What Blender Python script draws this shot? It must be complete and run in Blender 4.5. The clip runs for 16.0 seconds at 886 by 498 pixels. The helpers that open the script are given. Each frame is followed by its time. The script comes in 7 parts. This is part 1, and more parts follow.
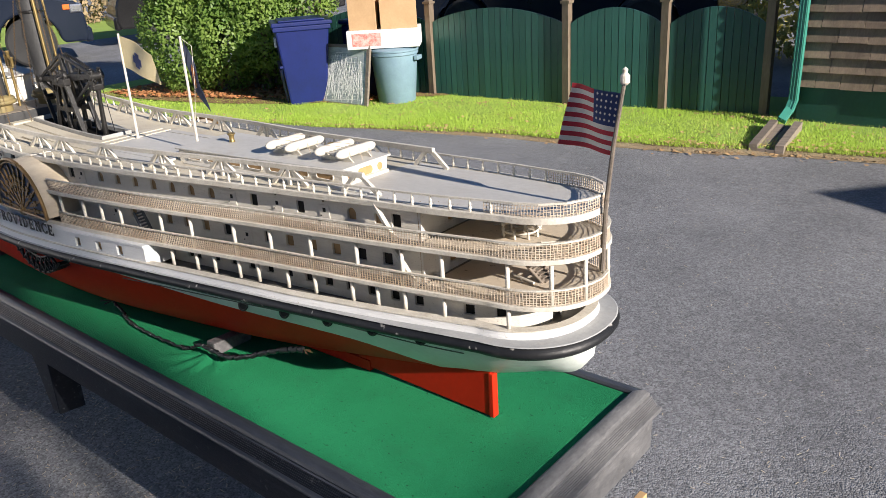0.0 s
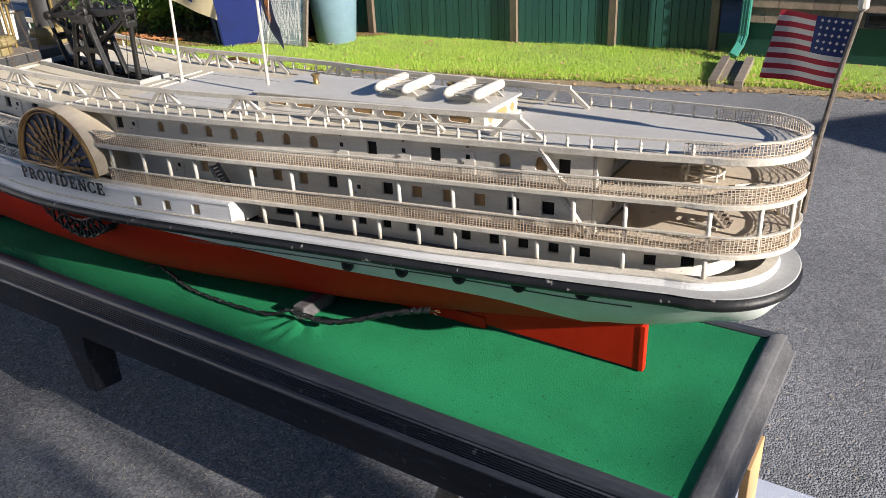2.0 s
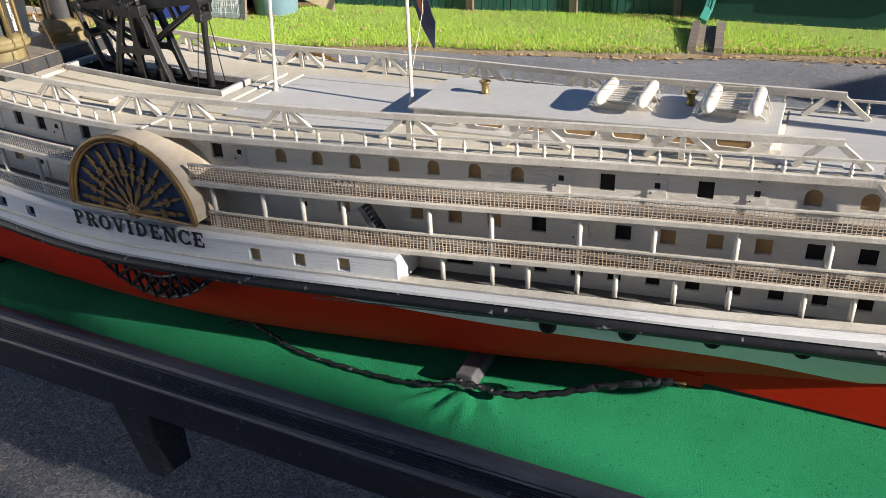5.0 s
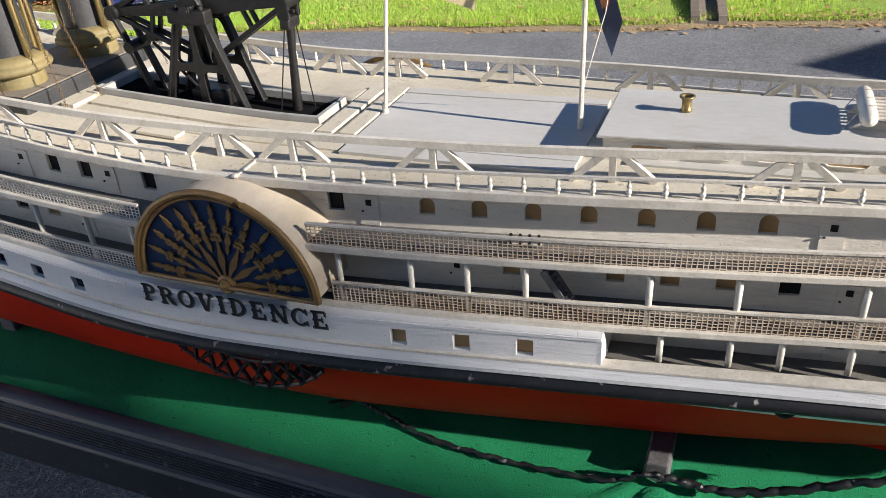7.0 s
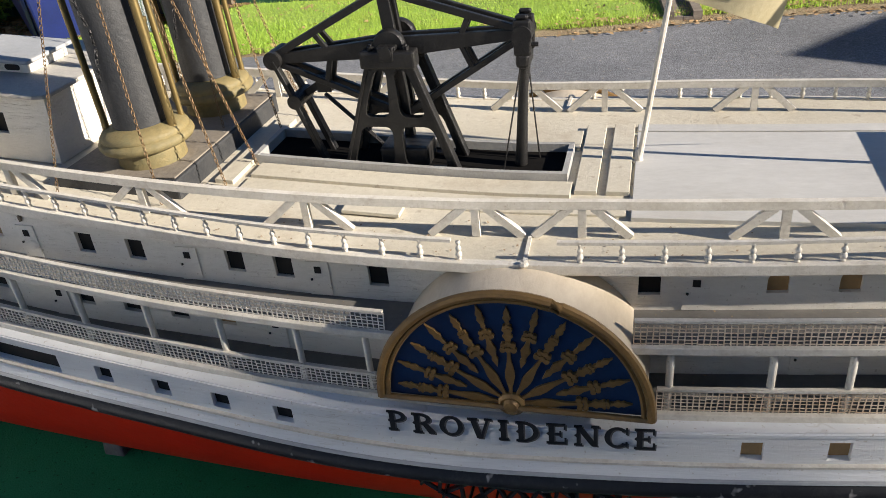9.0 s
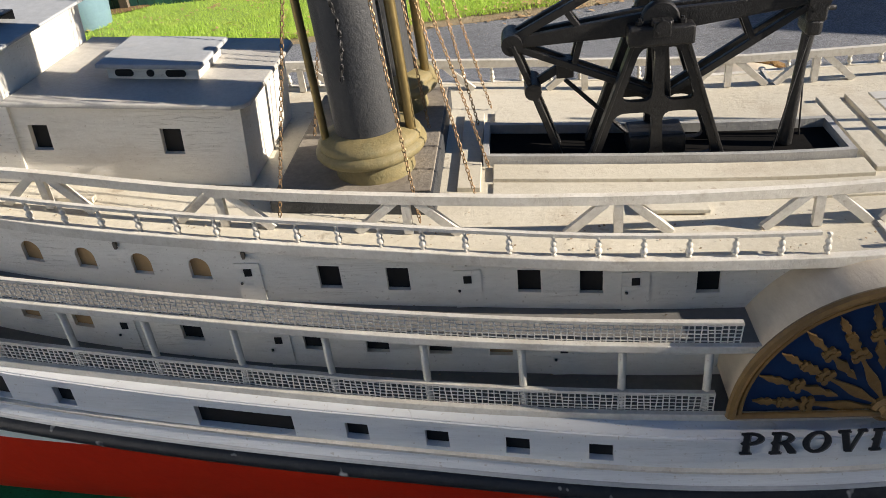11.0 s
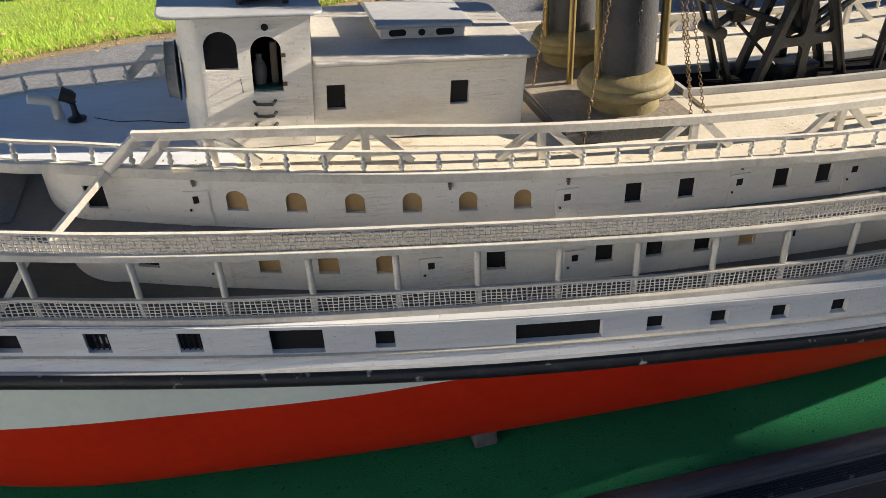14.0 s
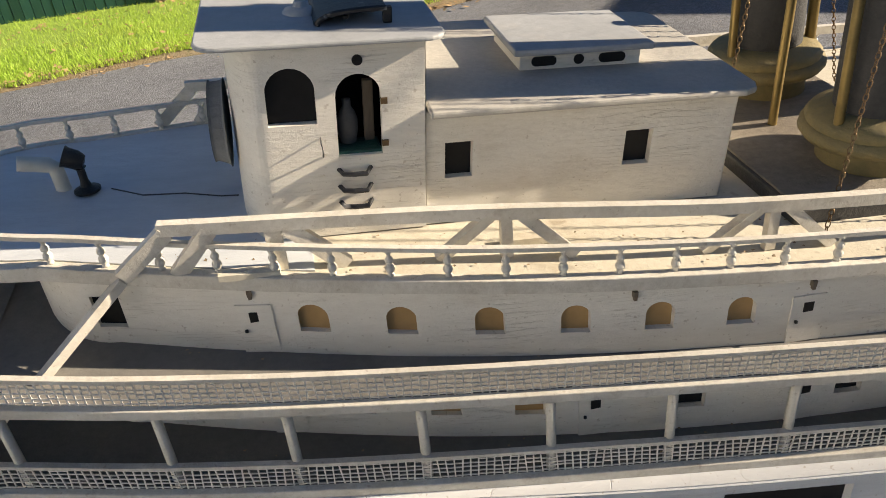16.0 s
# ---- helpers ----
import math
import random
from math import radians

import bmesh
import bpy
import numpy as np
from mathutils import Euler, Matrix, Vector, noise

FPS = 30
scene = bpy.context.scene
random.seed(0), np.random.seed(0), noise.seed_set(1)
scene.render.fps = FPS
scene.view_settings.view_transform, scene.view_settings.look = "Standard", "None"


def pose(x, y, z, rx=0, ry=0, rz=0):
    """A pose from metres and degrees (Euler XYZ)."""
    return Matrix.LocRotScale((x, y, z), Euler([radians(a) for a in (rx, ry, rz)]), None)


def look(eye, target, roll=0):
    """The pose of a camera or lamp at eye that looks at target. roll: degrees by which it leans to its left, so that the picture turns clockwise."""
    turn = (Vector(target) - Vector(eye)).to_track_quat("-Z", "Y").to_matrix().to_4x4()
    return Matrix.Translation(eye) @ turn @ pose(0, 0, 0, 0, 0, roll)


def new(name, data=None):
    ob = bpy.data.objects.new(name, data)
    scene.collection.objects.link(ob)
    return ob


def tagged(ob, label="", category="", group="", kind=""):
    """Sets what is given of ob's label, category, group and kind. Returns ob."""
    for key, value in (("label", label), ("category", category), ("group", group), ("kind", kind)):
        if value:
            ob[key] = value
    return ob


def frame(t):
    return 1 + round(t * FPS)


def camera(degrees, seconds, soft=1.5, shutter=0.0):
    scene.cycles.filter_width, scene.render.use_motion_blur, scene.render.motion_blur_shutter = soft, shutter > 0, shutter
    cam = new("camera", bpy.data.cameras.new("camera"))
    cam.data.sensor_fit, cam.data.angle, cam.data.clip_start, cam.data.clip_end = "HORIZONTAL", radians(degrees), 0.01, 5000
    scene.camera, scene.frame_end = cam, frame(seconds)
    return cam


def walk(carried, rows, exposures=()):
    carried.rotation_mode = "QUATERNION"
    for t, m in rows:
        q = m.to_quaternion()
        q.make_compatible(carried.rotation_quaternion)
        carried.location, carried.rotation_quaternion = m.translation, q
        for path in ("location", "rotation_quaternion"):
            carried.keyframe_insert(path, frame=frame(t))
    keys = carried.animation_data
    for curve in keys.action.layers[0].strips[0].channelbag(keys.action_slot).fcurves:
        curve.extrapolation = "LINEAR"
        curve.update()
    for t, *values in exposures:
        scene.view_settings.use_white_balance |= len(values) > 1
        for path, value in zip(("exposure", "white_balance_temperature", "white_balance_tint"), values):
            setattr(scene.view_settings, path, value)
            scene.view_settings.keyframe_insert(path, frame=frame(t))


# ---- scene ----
cam = camera(58.4, 16.0, soft=0.5)
PATH = [
    (0, (2.174, -1.166, 1.743), (0.95, 0.238, 1.013), -3.5),
    (0.5, (2.027, -1.151, 1.728), (0.834, 0.223, 0.899), -3.9),
    (1, (1.94, -1.168, 1.725), (0.772, 0.19, 0.835), -3.8),
    (1.5, (1.823, -1.257, 1.726), (0.724, 0.163, 0.847), -3.6),
    (2, (1.697, -1.35, 1.727), (0.693, 0.144, 0.855), -2.8),
    (2.5, (1.602, -1.38, 1.737), (0.669, 0.153, 0.856), -2.2),
    (3, (1.473, -1.299, 1.716), (0.576, 0.251, 0.825), -2.0),
    (3.2, (1.424, -1.264, 1.708), (0.533, 0.294, 0.827), -1.8),
    (5.3, (0.933, -1.272, 1.726), (0.167, 0.302, 0.76), -2.6),
    (5.5, (0.893, -1.283, 1.725), (0.139, 0.296, 0.755), -2.7),
    (6, (0.79, -1.254, 1.716), (0.073, 0.327, 0.724), -2.8),
    (6.5, (0.651, -1.153, 1.703), (-0.05, 0.427, 0.697), -3.1),
    (7, (0.544, -1.078, 1.701), (-0.136, 0.502, 0.681), -3.8),
    (7.5, (0.424, -1.059, 1.695), (-0.222, 0.536, 0.675), -4.5),
    (8, (0.244, -1.053, 1.72), (-0.351, 0.556, 0.692), -5.1),
    (8.5, (0.136, -1.052, 1.728), (-0.407, 0.581, 0.708), -5.5),
    (9, (0.022, -0.968, 1.693), (-0.493, 0.675, 0.677), -6.0),
    (9.5, (-0.093, -0.841, 1.677), (-0.573, 0.801, 0.641), -6.5),
    (10, (-0.207, -0.849, 1.678), (-0.612, 0.806, 0.631), -6.5),
    (10.2, (-0.266, -0.878, 1.679), (-0.642, 0.781, 0.628), -6.7),
    (12.3, (-0.674, -0.948, 1.688), (-0.648, 0.744, 0.621), -4.3),
    (12.5, (-0.713, -0.958, 1.688), (-0.653, 0.729, 0.615), -4.0),
    (13, (-0.869, -1.006, 1.713), (-0.73, 0.668, 0.626), -3.9),
    (13.5, (-1.028, -1.039, 1.729), (-0.759, 0.612, 0.632), -3.1),
    (14, (-1.083, -1.03, 1.722), (-0.732, 0.602, 0.62), -2.9),
    (14.5, (-1.1, -0.938, 1.699), (-0.753, 0.696, 0.6), -3.7),
    (15, (-1.109, -0.862, 1.685), (-0.776, 0.782, 0.597), -4.0),
    (15.5, (-1.104, -0.781, 1.66), (-0.82, 0.876, 0.577), -4.6),
    (16, (-1.11, -0.697, 1.643), (-0.874, 0.967, 0.558), -5.3),
]
EXPOSURES = [(0.0, 0.93, 6200, 16), (2.5, 0.99, 6200, 16), (5.5, 1.02, 6150, 15), (7.0, 1.03, 6100, 15), (9.0, 1.05, 6300, 14), (10.2, 1.01, 6350, 14), (12.3, 1.04, 6300, 14), (13.5, 1.15, 6700, 14), (14.5, 1.22, 6850, 14), (16.0, 1.12, 7200, 14)]
walk(cam, [(t, look(eye, target, roll)) for t, eye, target, roll in PATH], EXPOSURES)

# ---- light ----
SUN_TO = Vector((2.5, -0.23, 1.0)).normalized()
world = bpy.data.worlds.new("sky")
scene.world = world
world.use_nodes = True
wn = world.node_tree
wn.nodes.clear()
sky = wn.nodes.new("ShaderNodeTexSky")
sky.sky_type = "NISHITA"
sky.sun_disc = False
sky.sun_elevation = math.asin(SUN_TO.z)
sky.sun_rotation = math.atan2(SUN_TO.x, SUN_TO.y)
sky.air_density, sky.dust_density, sky.ozone_density = 1.0, 0.0, 6.0
back = wn.nodes.new("ShaderNodeBackground")
back.inputs["Strength"].default_value = 0.046
wout = wn.nodes.new("ShaderNodeOutputWorld")
wn.links.new(sky.outputs[0], back.inputs[0])
wn.links.new(back.outputs[0], wout.inputs[0])
sun_data = bpy.data.lights.new("sun", "SUN")
sun_data.energy, sun_data.angle, sun_data.color = 5.0, radians(0.55), (1.0, 0.91, 0.76)
sun = new("sun", sun_data)
sun.matrix_basis = look(SUN_TO * 30, (0, 0, 0))


# ---- materials ----
def surface(name, base, other, rough=0.6, metal=0.0, grain=60.0, patch=5.0, bump=0.2, dirt=None, dirt_amount=0.3, stretch=(1, 1, 1), spec=0.4, per_piece=0.0, fine=0.004):
    """Two-scale mottled surface: grain and patches between two colours, and stains of a third."""
    m = bpy.data.materials.new(name)
    m.use_nodes = True
    nt = m.node_tree
    b = nt.nodes["Principled BSDF"]
    tc = nt.nodes.new("ShaderNodeTexCoord")
    mp = nt.nodes.new("ShaderNodeMapping")
    mp.inputs["Scale"].default_value = stretch
    nt.links.new(tc.outputs["Object"], mp.inputs["Vector"])

    def noise_tex(scale, detail=4.0, roughness=0.6):
        n = nt.nodes.new("ShaderNodeTexNoise")
        n.inputs["Scale"].default_value, n.inputs["Detail"].default_value, n.inputs["Roughness"].default_value = scale, detail, roughness
        nt.links.new(mp.outputs[0], n.inputs["Vector"])
        return n

    def ramp(lo, hi, src):
        r = nt.nodes.new("ShaderNodeMapRange")
        r.inputs["From Min"].default_value, r.inputs["From Max"].default_value = lo, hi
        nt.links.new(src, r.inputs["Value"])
        return r.outputs["Result"]

    def mix(fac, a, c):
        x = nt.nodes.new("ShaderNodeMix")
        x.data_type = "RGBA"
        nt.links.new(fac, x.inputs["Factor"])
        for sock, val in ((x.inputs["A"], a), (x.inputs["B"], c)):
            if isinstance(val, tuple):
                sock.default_value = (*val, 1)
            else:
                nt.links.new(val, sock)
        return x.outputs["Result"]

    n1, n2 = noise_tex(grain, 6.0, 0.7), noise_tex(patch, 5.0, 0.6)
    both = nt.nodes.new("ShaderNodeMath")
    both.operation = "ADD"
    nt.links.new(ramp(0.3, 0.7, n1.outputs[0]), both.inputs[0])
    nt.links.new(ramp(0.35, 0.65, n2.outputs[0]), both.inputs[1])
    col = mix(ramp(0.2, 1.8, both.outputs[0]), base, other)
    if dirt:
        n3 = noise_tex(patch * 2.3, 8.0, 0.75)
        d = ramp(0.55, 0.55 + 0.25, n3.outputs[0])
        k = nt.nodes.new("ShaderNodeMath")
        k.operation = "MULTIPLY"
        k.inputs[1].default_value = dirt_amount
        nt.links.new(d, k.inputs[0])
        col = mix(k.outputs[0], col, dirt)
    if per_piece:
        info = nt.nodes.new("ShaderNodeObjectInfo")
        hsv = nt.nodes.new("ShaderNodeHueSaturation")
        r = nt.nodes.new("ShaderNodeMapRange")
        r.inputs["To Min"].default_value, r.inputs["To Max"].default_value = 1 - per_piece, 1 + per_piece
        nt.links.new(info.outputs["Random"], r.inputs["Value"])
        nt.links.new(r.outputs[0], hsv.inputs["Value"])
        nt.links.new(col, hsv.inputs["Color"])
        col = hsv.outputs[0]
    nt.links.new(col, b.inputs["Base Color"])
    b.inputs["Roughness"].default_value, b.inputs["Metallic"].default_value = rough, metal
    b.inputs["Specular IOR Level"].default_value = spec
    if bump:
        bp = nt.nodes.new("ShaderNodeBump")
        bp.inputs["Strength"].default_value, bp.inputs["Distance"].default_value = bump, fine
        nt.links.new(n1.outputs[0], bp.inputs["Height"])
        nt.links.new(bp.outputs[0], b.inputs["Normal"])
    return m


WHITE = surface("cream_white_paint", (0.80, 0.765, 0.685), (0.70, 0.66, 0.58), 0.5, grain=120, patch=7, bump=0.8, dirt=(0.37, 0.29, 0.19), dirt_amount=0.45, stretch=(0.5, 1, 1.6), fine=0.002)
LOWWHITE = surface("white_board_paint", (0.75, 0.76, 0.76), (0.65, 0.655, 0.65), 0.5, grain=60, patch=7, bump=0.9, dirt=(0.42, 0.36, 0.28), dirt_amount=0.28, stretch=(0.25, 1, 4), fine=0.002)
TRIM = surface("chipped_white_trim", (0.71, 0.675, 0.595), (0.52, 0.48, 0.40), 0.55, grain=190, patch=22, bump=0.6, dirt=(0.31, 0.235, 0.16), dirt_amount=0.65, fine=0.0016)
ROOF = surface("dusty_roof_paint", (0.62, 0.575, 0.465), (0.48, 0.435, 0.335), 0.6, grain=140, patch=4, bump=0.6, dirt=(0.33, 0.25, 0.16), dirt_amount=0.7, fine=0.0015)
DRUM = surface("stained_cream_paint", (0.65, 0.57, 0.44), (0.49, 0.41, 0.30), 0.55, grain=70, patch=6, bump=0.6, dirt=(0.34, 0.25, 0.15), dirt_amount=0.6, stretch=(1, 0.4, 1), fine=0.002)
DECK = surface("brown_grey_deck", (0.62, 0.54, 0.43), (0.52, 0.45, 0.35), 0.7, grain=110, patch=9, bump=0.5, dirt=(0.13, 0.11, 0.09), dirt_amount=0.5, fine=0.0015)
LATTICE = surface("aged_lattice", (0.66, 0.58, 0.47), (0.46, 0.34, 0.23), 0.6, grain=70, patch=5, bump=0.2, dirt=(0.32, 0.18, 0.10), dirt_amount=0.7, fine=0.001)
FORELATTICE = surface("dusty_white_lattice", (0.72, 0.69, 0.63), (0.56, 0.52, 0.46), 0.6, grain=70, patch=5, bump=0.2, dirt=(0.34, 0.27, 0.2), dirt_amount=0.4, fine=0.001)
CANVAS = surface("grey_canvas", (0.22, 0.23, 0.235), (0.14, 0.145, 0.15), 0.85, grain=200, patch=14, bump=0.5, fine=0.002)
BLACK = surface("black_paint", (0.008, 0.009, 0.011), (0.018, 0.019, 0.021), 0.45, grain=120, patch=12, bump=0.4, dirt=(0.20, 0.19, 0.17), dirt_amount=0.18, fine=0.002)
IRON = surface("black_cast_metal", (0.009, 0.009, 0.009), (0.022, 0.021, 0.020), 0.38, 0.1, grain=260, patch=24, bump=0.8, dirt=(0.11, 0.10, 0.085), dirt_amount=0.3, fine=0.0015)
RED = surface("red_hull_paint", (0.57, 0.027, 0.008), (0.46, 0.021, 0.007), 0.5, grain=60, patch=5, bump=0.25, dirt=(0.30, 0.014, 0.007), dirt_amount=0.45, fine=0.002, spec=0.1)
PALE = surface("pale_hull_paint", (0.70, 0.77, 0.72), (0.60, 0.66, 0.61), 0.45, grain=70, patch=5, bump=0.15, dirt=(0.40, 0.42, 0.36), dirt_amount=0.3, fine=0.002)
GREEN = surface("green_felt", (0.023, 0.285, 0.115), (0.012, 0.175, 0.069), 0.85, grain=300, patch=3, bump=1.0, dirt=(0.022, 0.13, 0.065), dirt_amount=0.55, fine=0.003, spec=0.15)
GOLD = surface("dull_gold_paint", (0.25, 0.15, 0.05), (0.16, 0.095, 0.038), 0.42, 0.25, grain=120, patch=14, bump=0.6, dirt=(0.10, 0.06, 0.03), dirt_amount=0.5, fine=0.002)
BRASS = surface("tarnished_brass", (0.36, 0.26, 0.10), (0.22, 0.165, 0.07), 0.4, 0.7, grain=90, patch=11, bump=0.2, dirt=(0.16, 0.12, 0.06), dirt_amount=0.6, fine=0.001)
OCHRE = surface("ochre_stone_paint", (0.27, 0.21, 0.090), (0.17, 0.145, 0.070), 0.6, grain=110, patch=13, bump=0.6, dirt=(0.16, 0.17, 0.10), dirt_amount=0.6, fine=0.003)
BLUE = surface("navy_panel_paint", (0.007, 0.034, 0.105), (0.005, 0.022, 0.066), 0.35, grain=90, patch=11, bump=0.2, fine=0.002)
AMBER = surface("tan_window_board", (0.45, 0.285, 0.125), (0.34, 0.21, 0.09), 0.5, grain=90, patch=16, bump=0.1)
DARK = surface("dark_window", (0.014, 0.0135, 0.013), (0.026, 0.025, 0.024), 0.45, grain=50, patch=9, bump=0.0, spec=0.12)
FUNNEL = surface("grey_black_funnel", (0.028, 0.030, 0.033), (0.055, 0.055, 0.054), 0.55, grain=160, patch=9, bump=0.6, dirt=(0.16, 0.15, 0.13), dirt_amount=0.35, fine=0.002)
GREYROOF = surface("dusty_grey_roof", (0.42, 0.43, 0.43), (0.30, 0.31, 0.31), 0.6, grain=90, patch=9, bump=0.4, dirt=(0.46, 0.43, 0.38), dirt_amount=0.5, fine=0.0015)
DUSTYRIM = surface("dusty_black_rim", (0.14, 0.137, 0.132), (0.07, 0.069, 0.068), 0.6, grain=90, patch=14, bump=0.6, dirt=(0.34, 0.32, 0.28), dirt_amount=0.5, stretch=(0.4, 1, 1), fine=0.002)
PANELPAINT = surface("blue_white_panel_paint", (0.56, 0.55, 0.515), (0.45, 0.44, 0.405), 0.55, grain=120, patch=5, bump=0.5, dirt=(0.36, 0.30, 0.22), dirt_amount=0.5, stretch=(0.4, 1, 1), fine=0.0015)
FLOAT = surface("cream_float", (0.72, 0.69, 0.60), (0.60, 0.56, 0.47), 0.45, grain=90, patch=13, bump=0.2, dirt=(0.40, 0.32, 0.2), dirt_amount=0.4)
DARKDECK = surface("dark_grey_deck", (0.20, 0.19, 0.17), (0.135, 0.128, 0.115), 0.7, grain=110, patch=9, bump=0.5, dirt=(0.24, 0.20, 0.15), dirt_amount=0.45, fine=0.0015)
CHAIN = surface("copper_chain", (0.24, 0.15, 0.075), (0.15, 0.10, 0.05), 0.45, 0.6, grain=200, patch=40, bump=0.0)
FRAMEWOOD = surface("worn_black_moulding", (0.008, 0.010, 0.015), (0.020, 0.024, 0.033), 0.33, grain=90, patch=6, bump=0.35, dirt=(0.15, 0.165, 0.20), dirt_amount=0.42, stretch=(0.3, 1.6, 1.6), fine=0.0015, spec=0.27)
RAWWOOD = surface("raw_plywood", (0.60, 0.40, 0.20), (0.50, 0.32, 0.15), 0.6, grain=30, patch=5, bump=0.1, stretch=(1, 1, 6))
GREYWOOD = surface("weathered_wood", (0.26, 0.22, 0.18), (0.15, 0.125, 0.10), 0.8, grain=30, patch=6, bump=0.6, stretch=(1, 4, 8), per_piece=0.2, fine=0.006)
ASPHALT = surface("asphalt", (0.138, 0.142, 0.150), (0.262, 0.268, 0.278), 0.7, grain=26, patch=0.8, bump=0.3, dirt=(0.10, 0.104, 0.112), dirt_amount=0.45, fine=0.012)


def aggregate(m, cell):
    """Stony grain for a paved surface: small stones of uneven brightness and height."""
    nt = m.node_tree
    b = nt.nodes["Principled BSDF"]
    tc = nt.nodes.new("ShaderNodeTexCoord")
    vo = nt.nodes.new("ShaderNodeTexVoronoi")
    vo.inputs["Scale"].default_value = 1 / cell
    nt.links.new(tc.outputs["Object"], vo.inputs["Vector"])
    old = b.inputs["Base Color"].links[0].from_socket
    spread = nt.nodes.new("ShaderNodeMapRange")
    spread.inputs["To Min"].default_value, spread.inputs["To Max"].default_value = 0.42, 1.65
    nt.links.new(vo.outputs["Color"], spread.inputs["Value"])
    hsv = nt.nodes.new("ShaderNodeHueSaturation")
    nt.links.new(old, hsv.inputs["Color"])
    nt.links.new(spread.outputs[0], hsv.inputs["Value"])
    nt.links.new(hsv.outputs[0], b.inputs["Base Color"])
    bp = nt.nodes.new("ShaderNodeBump")
    bp.inputs["Strength"].default_value, bp.inputs["Distance"].default_value = 0.9, cell * 0.5
    bp.invert = True
    nt.links.new(vo.outputs["Distance"], bp.inputs["Height"])
    nt.links.new(bp.outputs[0], b.inputs["Normal"])


aggregate(ASPHALT, 0.0062)


def specks(m, scale, amount, colour):
    """Small dark flecks scattered over a surface."""
    nt = m.node_tree
    b = nt.nodes["Principled BSDF"]
    tc = nt.nodes.new("ShaderNodeTexCoord")
    no = nt.nodes.new("ShaderNodeTexNoise")
    no.inputs["Scale"].default_value, no.inputs["Detail"].default_value = scale, 2.0
    nt.links.new(tc.outputs["Object"], no.inputs["Vector"])
    r = nt.nodes.new("ShaderNodeMapRange")
    r.inputs["From Min"].default_value, r.inputs["From Max"].default_value = 0.66, 0.74
    r.inputs["To Max"].default_value = amount
    nt.links.new(no.outputs[0], r.inputs["Value"])
    x = nt.nodes.new("ShaderNodeMix")
    x.data_type = "RGBA"
    nt.links.new(r.outputs[0], x.inputs["Factor"])
    nt.links.new(b.inputs["Base Color"].links[0].from_socket, x.inputs["A"])
    x.inputs["B"].default_value = (*colour, 1)
    nt.links.new(x.outputs["Result"], b.inputs["Base Color"])


def cracks(m, amount, colour):
    """Fine horizontal grain cracks in old painted boards, here and there."""
    nt = m.node_tree
    b = nt.nodes["Principled BSDF"]
    tc = nt.nodes.new("ShaderNodeTexCoord")
    mp = nt.nodes.new("ShaderNodeMapping")
    mp.inputs["Scale"].default_value = (9, 9, 210)
    nt.links.new(tc.outputs["Object"], mp.inputs["Vector"])
    no = nt.nodes.new("ShaderNodeTexNoise")
    no.inputs["Scale"].default_value, no.inputs["Detail"].default_value = 1.0, 3.0
    nt.links.new(mp.outputs[0], no.inputs["Vector"])
    off, size = nt.nodes.new("ShaderNodeMath"), nt.nodes.new("ShaderNodeMath")
    off.operation, size.operation = "SUBTRACT", "ABSOLUTE"
    off.inputs[1].default_value = 0.5
    nt.links.new(no.outputs[0], off.inputs[0])
    nt.links.new(off.outputs[0], size.inputs[0])
    line = nt.nodes.new("ShaderNodeMapRange")
    line.inputs["From Min"].default_value, line.inputs["From Max"].default_value = 0.001, 0.009
    line.inputs["To Min"].default_value, line.inputs["To Max"].default_value = amount, 0.0
    nt.links.new(size.outputs[0], line.inputs["Value"])
    spread = nt.nodes.new("ShaderNodeTexNoise")
    spread.inputs["Scale"].default_value = 14.0
    nt.links.new(tc.outputs["Object"], spread.inputs["Vector"])
    where = nt.nodes.new("ShaderNodeMapRange")
    where.inputs["From Min"].default_value, where.inputs["From Max"].default_value = 0.46, 0.58
    nt.links.new(spread.outputs[0], where.inputs["Value"])
    both = nt.nodes.new("ShaderNodeMath")
    both.operation = "MULTIPLY"
    nt.links.new(line.outputs[0], both.inputs[0])
    nt.links.new(where.outputs[0], both.inputs[1])
    x = nt.nodes.new("ShaderNodeMix")
    x.data_type = "RGBA"
    nt.links.new(both.outputs[0], x.inputs["Factor"])
    nt.links.new(b.inputs["Base Color"].links[0].from_socket, x.inputs["A"])
    x.inputs["B"].default_value = (*colour, 1)
    nt.links.new(x.outputs["Result"], b.inputs["Base Color"])
    bp = nt.nodes.new("ShaderNodeBump")
    bp.invert = True
    bp.inputs["Strength"].default_value, bp.inputs["Distance"].default_value = 0.8, 0.0012
    nt.links.new(both.outputs[0], bp.inputs["Height"])
    nt.links.new(b.inputs["Normal"].links[0].from_socket, bp.inputs["Normal"])
    nt.links.new(bp.outputs[0], b.inputs["Normal"])


cracks(WHITE, 0.30, (0.36, 0.29, 0.21))
cracks(LOWWHITE, 0.30, (0.38, 0.34, 0.29))
specks(GREEN, 130, 0.8, (0.006, 0.05, 0.025))
for paint in (WHITE, TRIM, ROOF, LOWWHITE):
    specks(paint, 230, 0.45, (0.34, 0.27, 0.19))
specks(FRAMEWOOD, 60, 0.35, (0.26, 0.26, 0.27))
specks(BLACK, 48, 0.75, (0.55, 0.53, 0.50))
specks(ROOF, 60, 0.4, (0.22, 0.16, 0.10))
specks(DECK, 80, 0.6, (0.07, 0.055, 0.04))


